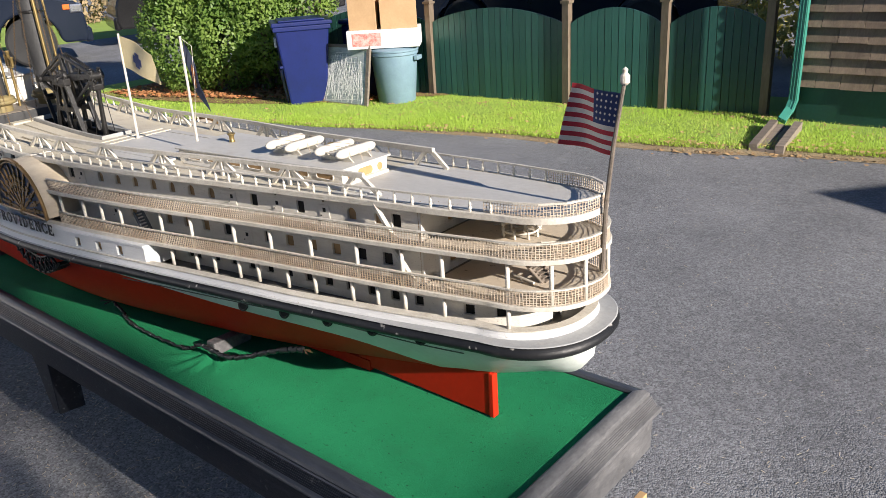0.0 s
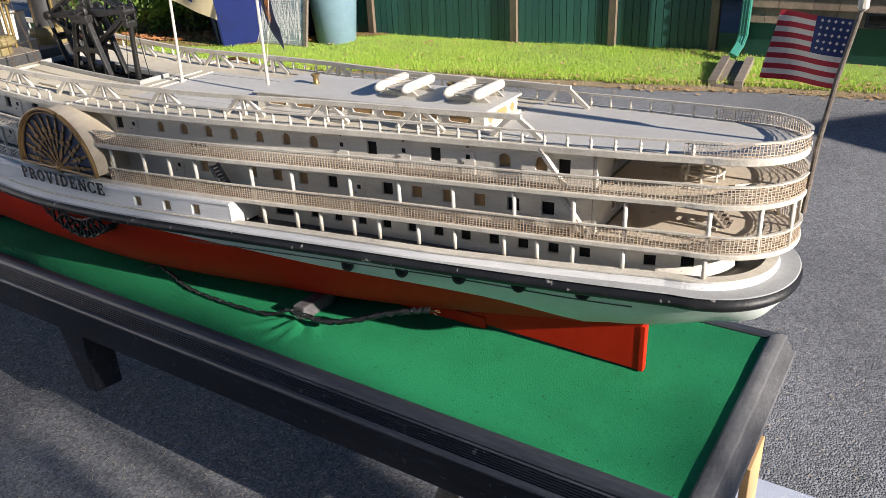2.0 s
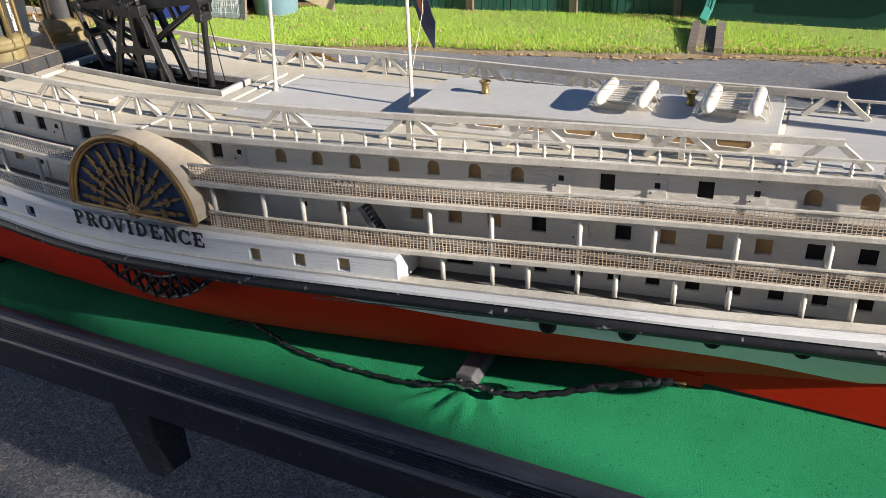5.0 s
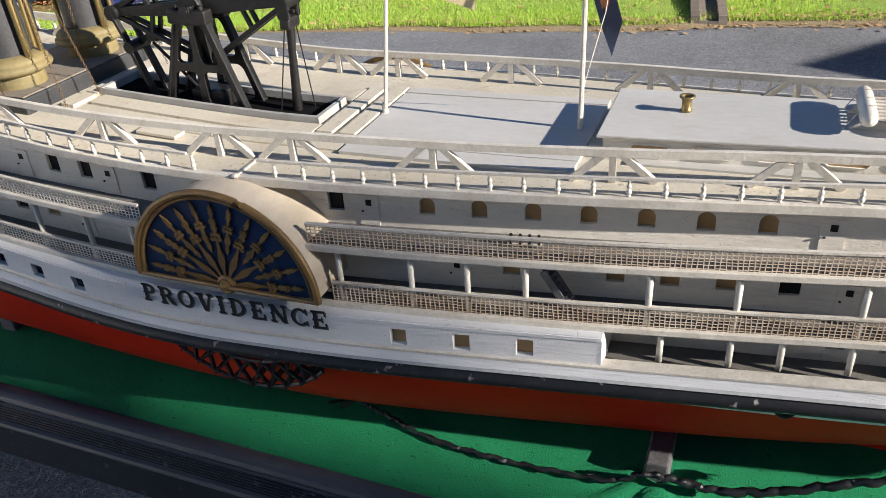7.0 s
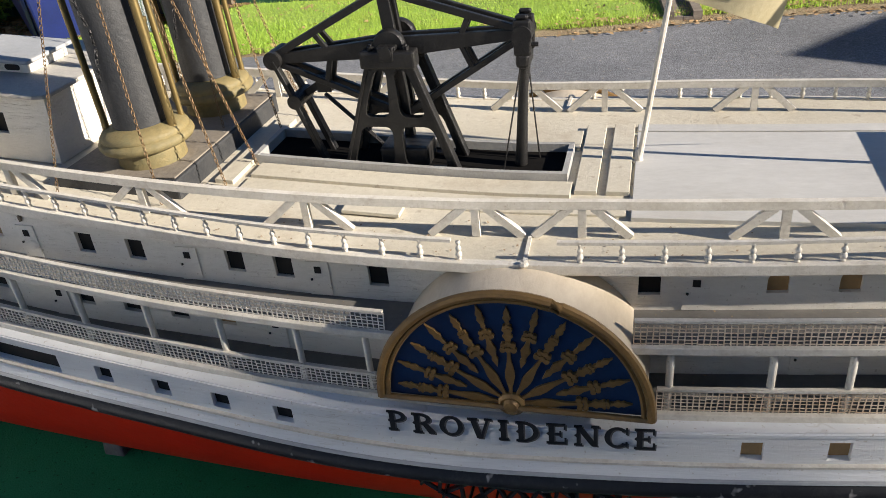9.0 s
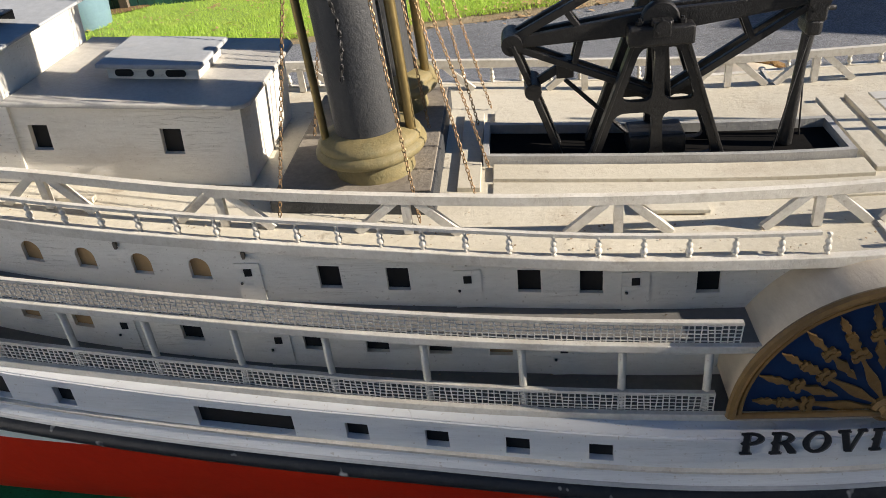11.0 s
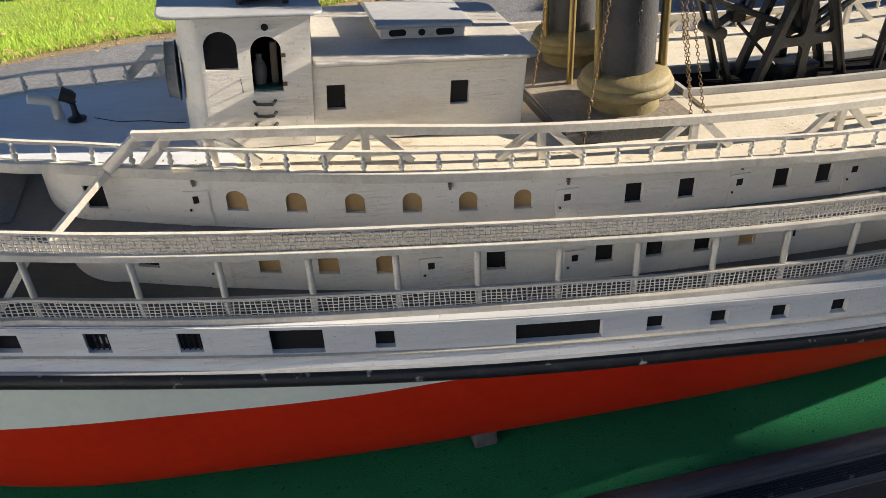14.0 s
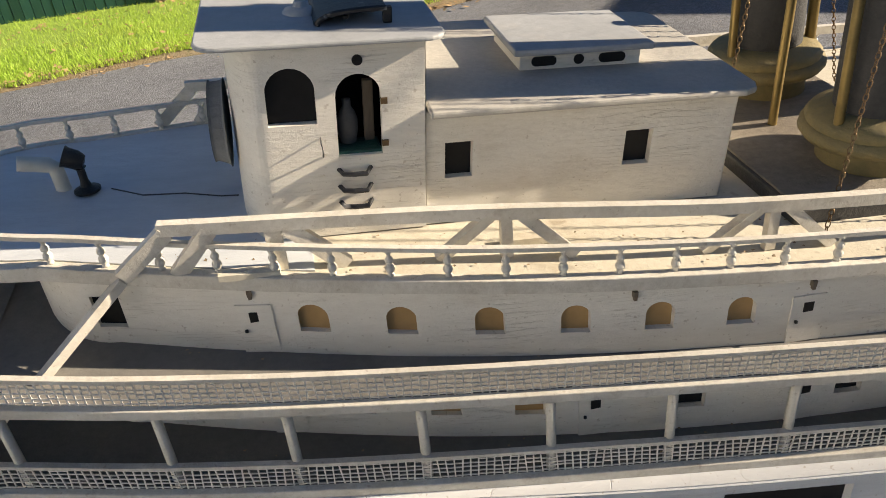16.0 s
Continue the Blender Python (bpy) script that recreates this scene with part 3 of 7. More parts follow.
# lower house: flush wall forward of and behind the paddle box, recessed house aft
FLUSH = Plan(lambda x: guard_base(x) - 0.0088, 0.41, 0.411, -1.45, -1.84, bow_power=1.6)
low_windows = [(-1.33, 0.027, 1.033, 1.062, 0), (-1.226, 0.027, 1.033, 1.062, 0), (-1.103, 0.062, 1.029, 1.066, 0), (-0.999, 0.024, 1.033, 1.059, 0), (-0.783, 0.112, 1.029, 1.058, 0)]
low_windows += [(x + 0.012, 0.025, 1.033, 1.056, 0) for x in (-0.668, -0.581, -0.496, -0.410)]
low_mats = [DARK] * 9
low_windows += [(x, 0.023, 1.032, 1.058, 0) for x in (0.134, 0.222, 0.307)] + [(-1.43, 0.027, 1.033, 1.059, 0)]
low_mats += [AMBER] * 3 + [DARK]
for s in (-1, 1):
    lh = put("lower_side_wall", wall_sheet(FLUSH, -1.838, 0.405, 1.02, 1.072, low_windows, s, 0.009), LOWWHITE, boat, "off-white boarded lower side wall with square openings")
    panes(FLUSH, low_windows, low_mats, s, lh, 0.009)
    ledge = Shape().loft([[(x, across(s, FLUSH(x) + 0.002, x), 1.0705 + sheer(x)), (x, across(s, FLUSH(x) + 0.002, x), 1.066 + sheer(x)), (x, across(s, FLUSH(x) - 0.05, x), 1.066 + sheer(x)), (x, across(s, FLUSH(x) - 0.05, x), 1.0705 + sheer(x))] for x in [-1.45 + 1.855 * k / 60 for k in range(61)]])
    put("wall_ledge", ledge, LOWWHITE, lh)
    for x in (-1.33, -1.226) if s < 0 else ():
        for k in range(4):
            bx = x - 0.0095 + 0.0063 * k
            put("window_bar", Shape().bar((bx, -FLUSH(bx) + 0.006, 1.033 + sheer(bx)), (bx, -FLUSH(bx) + 0.006, 1.060 + sheer(bx)), 0.0016, 0.0016, up=(1, 0, 0)), BLACK, lh)
    endw = Shape()
    y0, y1 = sorted((s * FLUSH(0.4), s * 0.16))
    endw.box((0.398, y0, 1.02), (0.406, y1, 1.072))
    put("end_wall", endw, LOWWHITE, lh)
aft_low = [(0.563 + 0.0617 * k, 0.022, 1.026, 1.047, 0) for k in range(11)] + [(1.30, 0.022, 1.028, 1.050, 0), (1.362, 0.022, 1.028, 1.050, 0)] + [(0.48, 0.05, 1.022, 1.052, 0)]
for s in (-1, 1):
    ah = put("aft_lower_house", wall_sheet(LOWHOUSE, 0.40, 1.429, 1.004, 1.074, aft_low, s), WHITE, boat, "off-white main deck house with small square windows")
    panes(LOWHOUSE, aft_low, [DARK] * len(aft_low), s, ah)

# the two promenade decks with their lattice rails
lattice_seed = random.Random(4)


def rail_path(plan, side, x0, x1, inset, step):
    """Points along the plan's edge, a fixed distance apart."""
    xs = [x for x in plan.xs(0.02, 30) if x0 <= x <= x1]
    if x0 not in xs and plan.fore < x0:
        xs = [x0] + xs
    pts = [Vector((x, across(side, max(0.0, plan(x) - inset * (1 if plan(x) > 0.03 else plan(x) / 0.03)), x), 0)) for x in xs]
    out, carry = [pts[0]], 0.0
    for a, b in zip(pts, pts[1:]):
        d = (b - a).length
        p = step - carry
        while p <= d:
            out.append(a + (b - a) * (p / d))
            p += step
        carry = (carry + d) % step
    return out


def lattice(paths, z0, z1, rows=6, w=0.00100):
    sh = Shape()
    for pts in paths:
        for i, p in enumerate(pts):
            zb, zt = z0 + sheer(p.x), z1 + sheer(p.x)
            j = lattice_seed.uniform(-0.0011, 0.0011)
            d = (pts[min(i + 1, len(pts) - 1)] - pts[max(i - 1, 0)]).normalized()
            sh.bar((p.x + d.x * j, p.y + d.y * j, zb), (p.x - d.x * j, p.y - d.y * j, zt), w, w * 1.2, up=(d.x, d.y, 0))
        for r in range(rows):
            z = z0 + (z1 - z0) * (r + 0.5) / rows
            for i in range(0, len(pts) - 1, 2):
                a, b = pts[i], pts[min(i + 2, len(pts) - 1)]
                j = lattice_seed.uniform(-0.0007, 0.0007)
                sh.bar((a.x, a.y, z + sheer(a.x) + j), (b.x, b.y, z + sheer(b.x) + j), w, w * 0.9)
    return sh


def rail_strip(paths, z, w, h):
    sh = Shape()
    for pts in paths:
        pts = pts[::4] + ([pts[-1]] if (len(pts) - 1) % 4 else [])
        sh.strip([(p.x, p.y, z + sheer(p.x) + 0.0007 * noise.noise(Vector((p.x * 9, p.y * 9, z)))) for p in pts], w, h)
    return sh


post_mesh = Shape().tube([(0, 0, 0), (0, 0, 0.086)], 0.0042, 8).mesh("deck_post", True)
post_mesh.materials.append(TRIM)
low_post_mesh = Shape().tube([(0, 0, 0), (0, 0, 0.050)], 0.0042, 8).mesh("short_post", True)
low_post_mesh.materials.append(TRIM)


def promenade(name, z_under, z_top, label):
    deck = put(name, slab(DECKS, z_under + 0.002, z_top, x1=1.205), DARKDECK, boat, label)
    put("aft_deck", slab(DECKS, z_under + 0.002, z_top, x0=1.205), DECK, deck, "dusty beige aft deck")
    put("deck_edge", edge_band(DECKS, 0.003, z_under, z_top + 0.001, 0.007), TRIM, deck, bevel=0.001)
    paths = []
    reach = 0.004 + math.sqrt(PADDLE_R**2 - max(0.0, z_top + 0.012 - PADDLE_Z) ** 2)
    for s in (-1, 1):
        paths += [rail_path(DECKS, s, -1.8, PADDLE_X - reach, 0.004, 0.0064), rail_path(DECKS, s, PADDLE_X + reach, 1.525, 0.004, 0.0064)]
    for k, path in enumerate(paths):
        words = "worn brownish lattice railing with rusty stains" if k % 2 else "dusty white lattice railing"
        tall = 0.029 if k % 2 else 0.0235
        tagged(put("lattice_railing", lattice([path], z_top, z_top + tall, 6 if k % 2 else 5), LATTICE if k % 2 else FORELATTICE, deck), words, kind="stuff")
        put("handrail", rail_strip([path], z_top + tall + 0.002, 0.0055, 0.003), TRIM, deck)
    return deck


deck_b = promenade("promenade_deck", 1.070, 1.078, "dark grey promenade deck with off-white edges")
deck_c = promenade("upper_deck", 1.160, 1.168, "dark grey upper deck with off-white edges")
for s in (-1, 1):
    for x in (-1.62, -1.50, -1.385, -1.27, -1.175, -1.075, -0.975, -0.878, -0.778, -0.678, -0.575, -0.475, -0.375, -0.29, 0.045, 0.148, 0.225, 0.302, 0.456, 0.56, 0.70, 0.812, 0.93, 1.055, 1.168, 1.26, 1.40, 1.475, 1.515):
        y = across(s, DECKS(x) - 0.008, x)
        put("deck_post", post_mesh, TRIM, deck_b, at=(x, y, 1.076 + sheer(x)))
    for x in (0.475, 0.56, 0.62, 0.70, 0.76, 0.85, 0.93, 1.034, 1.10, 1.168, 1.26, 1.40):
        y = across(s, DECKS(x) - 0.008, x)
        put("short_post", low_post_mesh, TRIM, guard, at=(x, y, 1.022 + sheer(x)))

# houses on the two decks
up = []
for x in (-1.143, -1.0766, -1.010, -0.944, -0.878, -0.812):
    up.append((x, 0.023, 1.1905, 1.217, 1, AMBER))
for k in range(7):
    up.append((0.152 + 0.0718 * k, 0.022, 1.190, 1.2165, 1, AMBER))
for x in (1.02, 1.093):
    up.append((x, 0.024, 1.190, 1.217, 1, AMBER))
for x in (-0.671, -0.599, -0.464, -0.401, -0.284, 0.020, 0.727, 0.873, 1.137):
    up.append((x, 0.0235, 1.188, 1.216, 0, DARK))
up.append((-1.30, 0.022, 1.184, 1.214, 0, DARK))
upper_doors = (-1.187, -0.758, -0.527, -0.357, 0.069, 0.655, 0.803, 0.945)
low = []
for x in (-1.120, -1.050, -0.981, -0.498):
    low.append((x, 0.025, 1.103, 1.130, 0.6, AMBER))
for x in (-1.263, -0.845, -0.703, -0.633, -0.564, 0.620, 0.757, 1.037, 1.107):
    low.append((x, 0.025, 1.103, 1.130, 0, DARK))
for x in (0.266, 0.405, 0.475, 0.544, 0.826, 0.896, 0.966):
    low.append((x, 0.024, 1.104, 1.130, 0, AMBER))
lower_doors = (-1.18, -0.927, -0.744, -0.43, 0.19, 0.688)


def door(x, z, side, parent):
    d = Shape()
    y = lambda dx, o: across(side, HOUSE(x + dx) + o, x)
    w, h = 0.014, 0.046
    zs = sheer(x)
    for lo, hi, zb, zt in ((-w, w, z, z + h),):
        c = [(x + lo, y(lo, 0.0002), zb + zs), (x + hi, y(hi, 0.0002), zb + zs), (x + hi, y(hi, 0.0002), zt + zs), (x + lo, y(lo, 0.0002), zt + zs)]
        f = [(x + lo, y(lo, 0.0018), zb + zs), (x + hi, y(hi, 0.0018), zb + zs), (x + hi, y(hi, 0.0018), zt + zs), (x + lo, y(lo, 0.0018), zt + zs)]
        fs = [(4, 5, 6, 7), (0, 4, 7, 3), (1, 2, 6, 5), (3, 7, 6, 2), (0, 1, 5, 4)]
        d.add(c + f, fs if side < 0 else [q[::-1] for q in fs])
    put("cabin_door", d, WHITE, parent, "off-white cabin door with a peephole window")
    peep = Shape().box((x - 0.0042, min(y(0, 0.001), y(0, 0.0024)), z + 0.0305 + zs), (x + 0.0042, max(y(0, 0.001), y(0, 0.0024)), z + 0.0395 + zs))
    put("peephole", peep, DARK, parent)
    knob = Shape().lathe([(0.0, -0.0017), (0.0015, -0.0009), (0.0015, 0.0009), (0.0, 0.0017)], (x - 0.009, y(-0.009, 0.003), z + 0.022 + zs), 8)
    put("door_knob", knob, IRON, parent)


for nm, wins, doors, z0, z1, zf in (("upper_house", up, upper_doors, 1.166, 1.236, 1.169), ("middle_house", low, lower_doors, 1.076, 1.162, 1.079)):
    for s in (-1, 1):
        ws = [w[:5] for w in wins]
        hs = put(nm, wall_sheet(HOUSE, -1.3778, 1.1995, z0, z1, ws, s), WHITE, boat, "off-white boarded cabin wall with doors and windows")
        panes(HOUSE, ws, [w[5] for w in wins], s, hs)
        for x in doors:
            door(x, zf, s, hs)
    aft = Shape()
    w = HOUSE(1.19)
    for a, b in ((-w, -0.085), (-0.062, -0.035), (-0.012, 0.012), (0.035, 0.062), (0.085, w)):
        aft.box((1.190, a, z0 + sheer(1.2)), (1.198, b, z1 + sheer(1.2)))
    aft.box((1.190, -w, z0 + sheer(1.2)), (1.198, w, z0 + 0.018 + sheer(1.2))).box((1.190, -w, z1 - 0.016 + sheer(1.2)), (1.198, w, z1 + sheer(1.2)))
    put("aft_wall", aft, WHITE, hs)
    put("aft_windows", Shape().box((1.191, -w, z0 + sheer(1.2)), (1.193, w, z1 + sheer(1.2))), AMBER, hs)

# roof deck
roof = put("roof_deck", slab(ROOFP, 1.232, 1.242), ROOF, boat, "pale grey painted roof deck with dusty planks")
put("roof_edge", edge_band(ROOFP, 0.002, 1.2315, 1.2440, 0.010), TRIM, roof, bevel=0.001)
bal = Shape().lathe([(0.0028, 0), (0.0028, 0.0012), (0.0018, 0.0022), (0.0034, 0.0042), (0.0039, 0.0064), (0.0032, 0.0088), (0.0018, 0.0104), (0.0029, 0.0118), (0.0034, 0.0136), (0.0028, 0.0154), (0.0016, 0.0170), (0.0016, 0.0190), (0.0028, 0.0206), (0.0028, 0.0225)], n=12).mesh("baluster", True)
bal.materials.append(TRIM)
for s in (-1, 1):
    pts = rail_path(ROOFP, s, -1.475, 1.36, 0.006, 0.043)
    for p in pts:
        if abs(p.x - PADDLE_X) > 0.045:
            put("baluster", bal, TRIM, roof, at=(p.x, p.y, 1.244 + sheer(p.x)))
fine_a = [rail_path(ROOFP, s, -1.475, PADDLE_X - 0.045, 0.006, 0.012) for s in (-1, 1)]
fine_b = [rail_path(ROOFP, s, PADDLE_X + 0.045, 1.528, 0.006, 0.012) for s in (-1, 1)]
for path in fine_a + fine_b:
    put("handrail", rail_strip([path], 1.2675, 0.0052, 0.0036), TRIM, roof)
stern_paths = [rail_path(ROOFP, s, 1.345, 1.528, 0.006, 0.0058) for s in (-1, 1)]
tagged(put("lattice_railing", lattice(stern_paths, 1.244, 1.266, 4), LATTICE, roof), "worn off-white lattice railing", kind="stuff")

STERNP = Plan(lambda x: roof_base(x) - 0.014, 1.37, 1.506, 0.90, 0.84)
put("stern_roof_sheet", slab(STERNP, 1.2418, 1.2432, x0=0.965), PANELPAINT, roof, "smooth blue-white painted stern part of the roof")

# bow roof sheet: the blue of skylit shade is put into its colour
BOWTINT = surface("skylight_tinted_bow", (0.60, 0.63, 0.65), (0.48, 0.505, 0.525), 0.5, grain=60, patch=6, bump=0.6, dirt=(0.34, 0.32, 0.29), dirt_amount=0.5, stretch=(0.5, 1.5, 1), fine=0.002)
BOWROOFP = Plan(lambda x: roof_base(x) - 0.012, 1.0, 1.01, -1.34, -1.462)
put("bow_roof_sheet", slab(BOWROOFP, 1.2418, 1.2432, x1=-1.135), BOWTINT, roof, "cracked white bow part of the roof with blue skylight in its colour")

# hog trusses on both sides
truss_y = curve((-1.24, 0.160), (-1.0, 0.180), (-0.8, 0.209), (-0.5, 0.222), (-0.35, 0.218), (-0.12, 0.201), (0.2, 0.182), (0.4, 0.165), (0.6, 0.141), (0.85, 0.125), (1.09, 0.108))
for s in (-1, 1):
    beam = Shape()
    xs = [-1.24 + (1.045 + 1.24) * k / 60 for k in range(61)]
    beam.strip([(a, across(s, truss_y(a), a), 1.283 + sheer(a) + 0.0008 * noise.noise(Vector((a * 7, s, 0)))) for a in xs], 0.008, 0.010)
    tr = put("hog_truss", beam, TRIM, boat, "flaking off-white wooden hog truss beam")
    legs = []
    for c in (-0.987, -0.781, -0.585, -0.372, -0.173, -0.055, 0.155, 0.391, 0.605, 0.83):
        for top, foot in ((-0.012, -0.053), (0.0, 0.0), (0.012, 0.053)):
            legs.append((c + top, c + foot))
    legs += [(1.04, 1.085), (1.02, 0.985), (-1.235, -1.275), (-1.205, -1.235), (-1.16, -1.16), (-1.15, -1.11)]
    for a, b in legs:
        thick = 0.0125 if a < -1.1 else 0.009
        lg = Shape().bar((a, across(s, truss_y(a), a), 1.280 + sheer(a)), (b, across(s, truss_y(b), b), 1.243 + sheer(b)), 0.007, thick, up=(1, 0, 0.2))
        put("truss_brace", lg, TRIM, tr)

for s in (-1, 1):
    strap = put("hull_strap", Shape().strip([(-0.112, across(s, truss_y(-0.112) + 0.003, -0.112), 1.2432), (-0.110, across(s, ROOFP(-0.11) - 0.004, -0.11), 1.2440)], 0.0042, 0.0022), TRIM, roof, "flaking strap running from the truss to the roof edge")
    put("strap_knot", Shape().lathe([(0.0, -0.004), (0.004, -0.002), (0.0055, 0.0005), (0.004, 0.003), (0.0, 0.004)], (-0.110, across(s, ROOFP(-0.11) + 0.001, -0.11), 1.244), 9), TRIM, strap)

# paddle boxes
def paddle_box(s):
    yf = s * PADDLE_Y
    N = 40
    arc = [math.pi * k / N for k in range(N + 1)]
    drum = Shape()
    inner = s * 0.19
    r0 = PADDLE_R - 0.0045
    pt = lambda a, r, y: (PADDLE_X + r * math.cos(a), y, PADDLE_Z + r * math.sin(a))
    y_out = yf - s * 0.002
    grid = [[pt(a, r0, inner) for a in arc], [pt(a, r0, y_out) for a in arc]]
    drum.sheet(grid if s > 0 else grid[::-1])
    face = [pt(a, r0, y_out - s * 0.012) for a in arc]
    drum.add(face, [tuple(range(N + 1)) if s < 0 else tuple(range(N, -1, -1))])
    box = put("paddle_box", drum, DRUM, boat, "off-white drum-shaped paddle box with a gold-rimmed blue fan panel", smooth=True, angle=50)
    panel = Shape()
    panel.add([pt(a, PADDLE_R - 0.01, yf - s * 0.0065) for a in arc], [tuple(range(N + 1)) if s < 0 else tuple(range(N, -1, -1))])
    put("fan_panel", panel, BLUE, box, "dark blue painted fan panel")
    rim = Shape().tube([pt(a, PADDLE_R - 0.0005, yf) for a in arc], 0.0052, 8)
    rim.tube([pt(a, PADDLE_R - 0.0085, yf - s * 0.001) for a in arc], 0.0030, 6)
    rim.tube([(PADDLE_X - PADDLE_R, yf, PADDLE_Z), (PADDLE_X + PADDLE_R, yf, PADDLE_Z)], 0.0035, 6)
    put("gold_rim", rim, GOLD, box, "dull gold moulded rim", smooth=True)
    hubm = Shape().lathe([(0.0155, 0), (0.0155, 0.004), (0.012, 0.007), (0.0095, 0.006), (0.007, 0.010), (0.0, 0.012)], n=20)
    put("hub", hubm, GOLD, box, smooth=True, at=Matrix.Translation((PADDLE_X, yf - s * 0.006, PADDLE_Z + 0.002)) @ Matrix.Rotation(-s * math.pi / 2, 4, "X"))
    # two carved patterns: a waisted stem with leaves and a spear, and a double-ended spear between the stems
    def carving(pieces, name):
        sh = Shape()
        for outline, t in pieces:
            n = len(outline)
            sh.add([(x, -t, z) for x, z in outline] + [(x, 0.0, z) for x, z in outline], [tuple(range(n)), tuple(range(2 * n - 1, n - 1, -1))] + [(i, n + i, n + (i + 1) % n, (i + 1) % n) for i in range(n)])
        me = sh.mesh(name)
        me.materials.append(GOLD)
        return me

    def both_sides(half):
        return half + [(-x, z) for x, z in half[::-1] if x > 0]

    def leaf(cx, cz, turn, length, wide, t):
        """A pointed carved leaf with a notched edge."""
        half = [(0.0, 0.0), (0.55, 0.14), (0.42, 0.26), (1.0, 0.42), (0.62, 0.54), (0.8, 0.66), (0.3, 0.82), (0.0, 1.0)]
        pts = [(x * wide, z * length) for x, z in half] + [(-x * wide, z * length) for x, z in half[-2:0:-1]]
        c, n = math.cos(turn), math.sin(turn)
        return ([(cx + x * c + z * n, cz - x * n + z * c) for x, z in pts], t)

    def cluster(z, k=1.0):
        """Berries and side leaves round the stem."""
        got = [([(cx * k + r * k * math.cos(2 * math.pi * i / 9), z + cz * k + r * k * math.sin(2 * math.pi * i / 9)) for i in range(9)], 0.0046) for cx, cz, r in ((0.0, 0.0, 0.0044), (-0.0072, -0.001, 0.0040), (0.0072, -0.001, 0.0040), (-0.0062, 0.007, 0.0036), (0.0062, 0.007, 0.0036), (0.0, 0.009, 0.0040))]
        return got

    stem = both_sides([(0.0016, 0.014), (0.0022, 0.022), (0.0052, 0.036), (0.0050, 0.044), (0.0024, 0.058), (0.0014, 0.074)])
    long_ray = carving([(stem, 0.003), leaf(0, 0.080, 0, 0.028, 0.0056, 0.0036), leaf(0, 0.104, 0, 0.026, 0.0044, 0.0032)] + cluster(0.075, 0.82) + cluster(0.101, 0.5), "long_ray")
    inner_tip = both_sides([(0.0, 0.052), (0.0036, 0.062), (0.0022, 0.066), (0.0056, 0.076), (0.0030, 0.082), (0.0014, 0.092)])
    short_ray = carving([(inner_tip, 0.0034), leaf(0, 0.100, 0, 0.034, 0.0044, 0.0032)] + cluster(0.093, 0.74), "short_ray")
    for k in range(13):
        a = radians(6 + 168 * k / 12) - math.pi / 2
        here = Matrix.Translation((PADDLE_X, yf - s * 0.006, PADDLE_Z + 0.003)) @ (Matrix.Rotation(math.pi, 4, "Z") if s > 0 else Matrix.Identity(4)) @ Matrix.Rotation(-a, 4, "Y")
        put("ray_ornament", short_ray if k % 2 else long_ray, GOLD, box, at=here)
    return box


port_box, star_box = paddle_box(-1), paddle_box(1)
star_box.location.z = -0.014

# ship's name in raised black letters on the wall below each paddle box
slot = (0.030, 0.033, 0.034, 0.033, 0.020, 0.034, 0.031, 0.035, 0.031, 0.030)


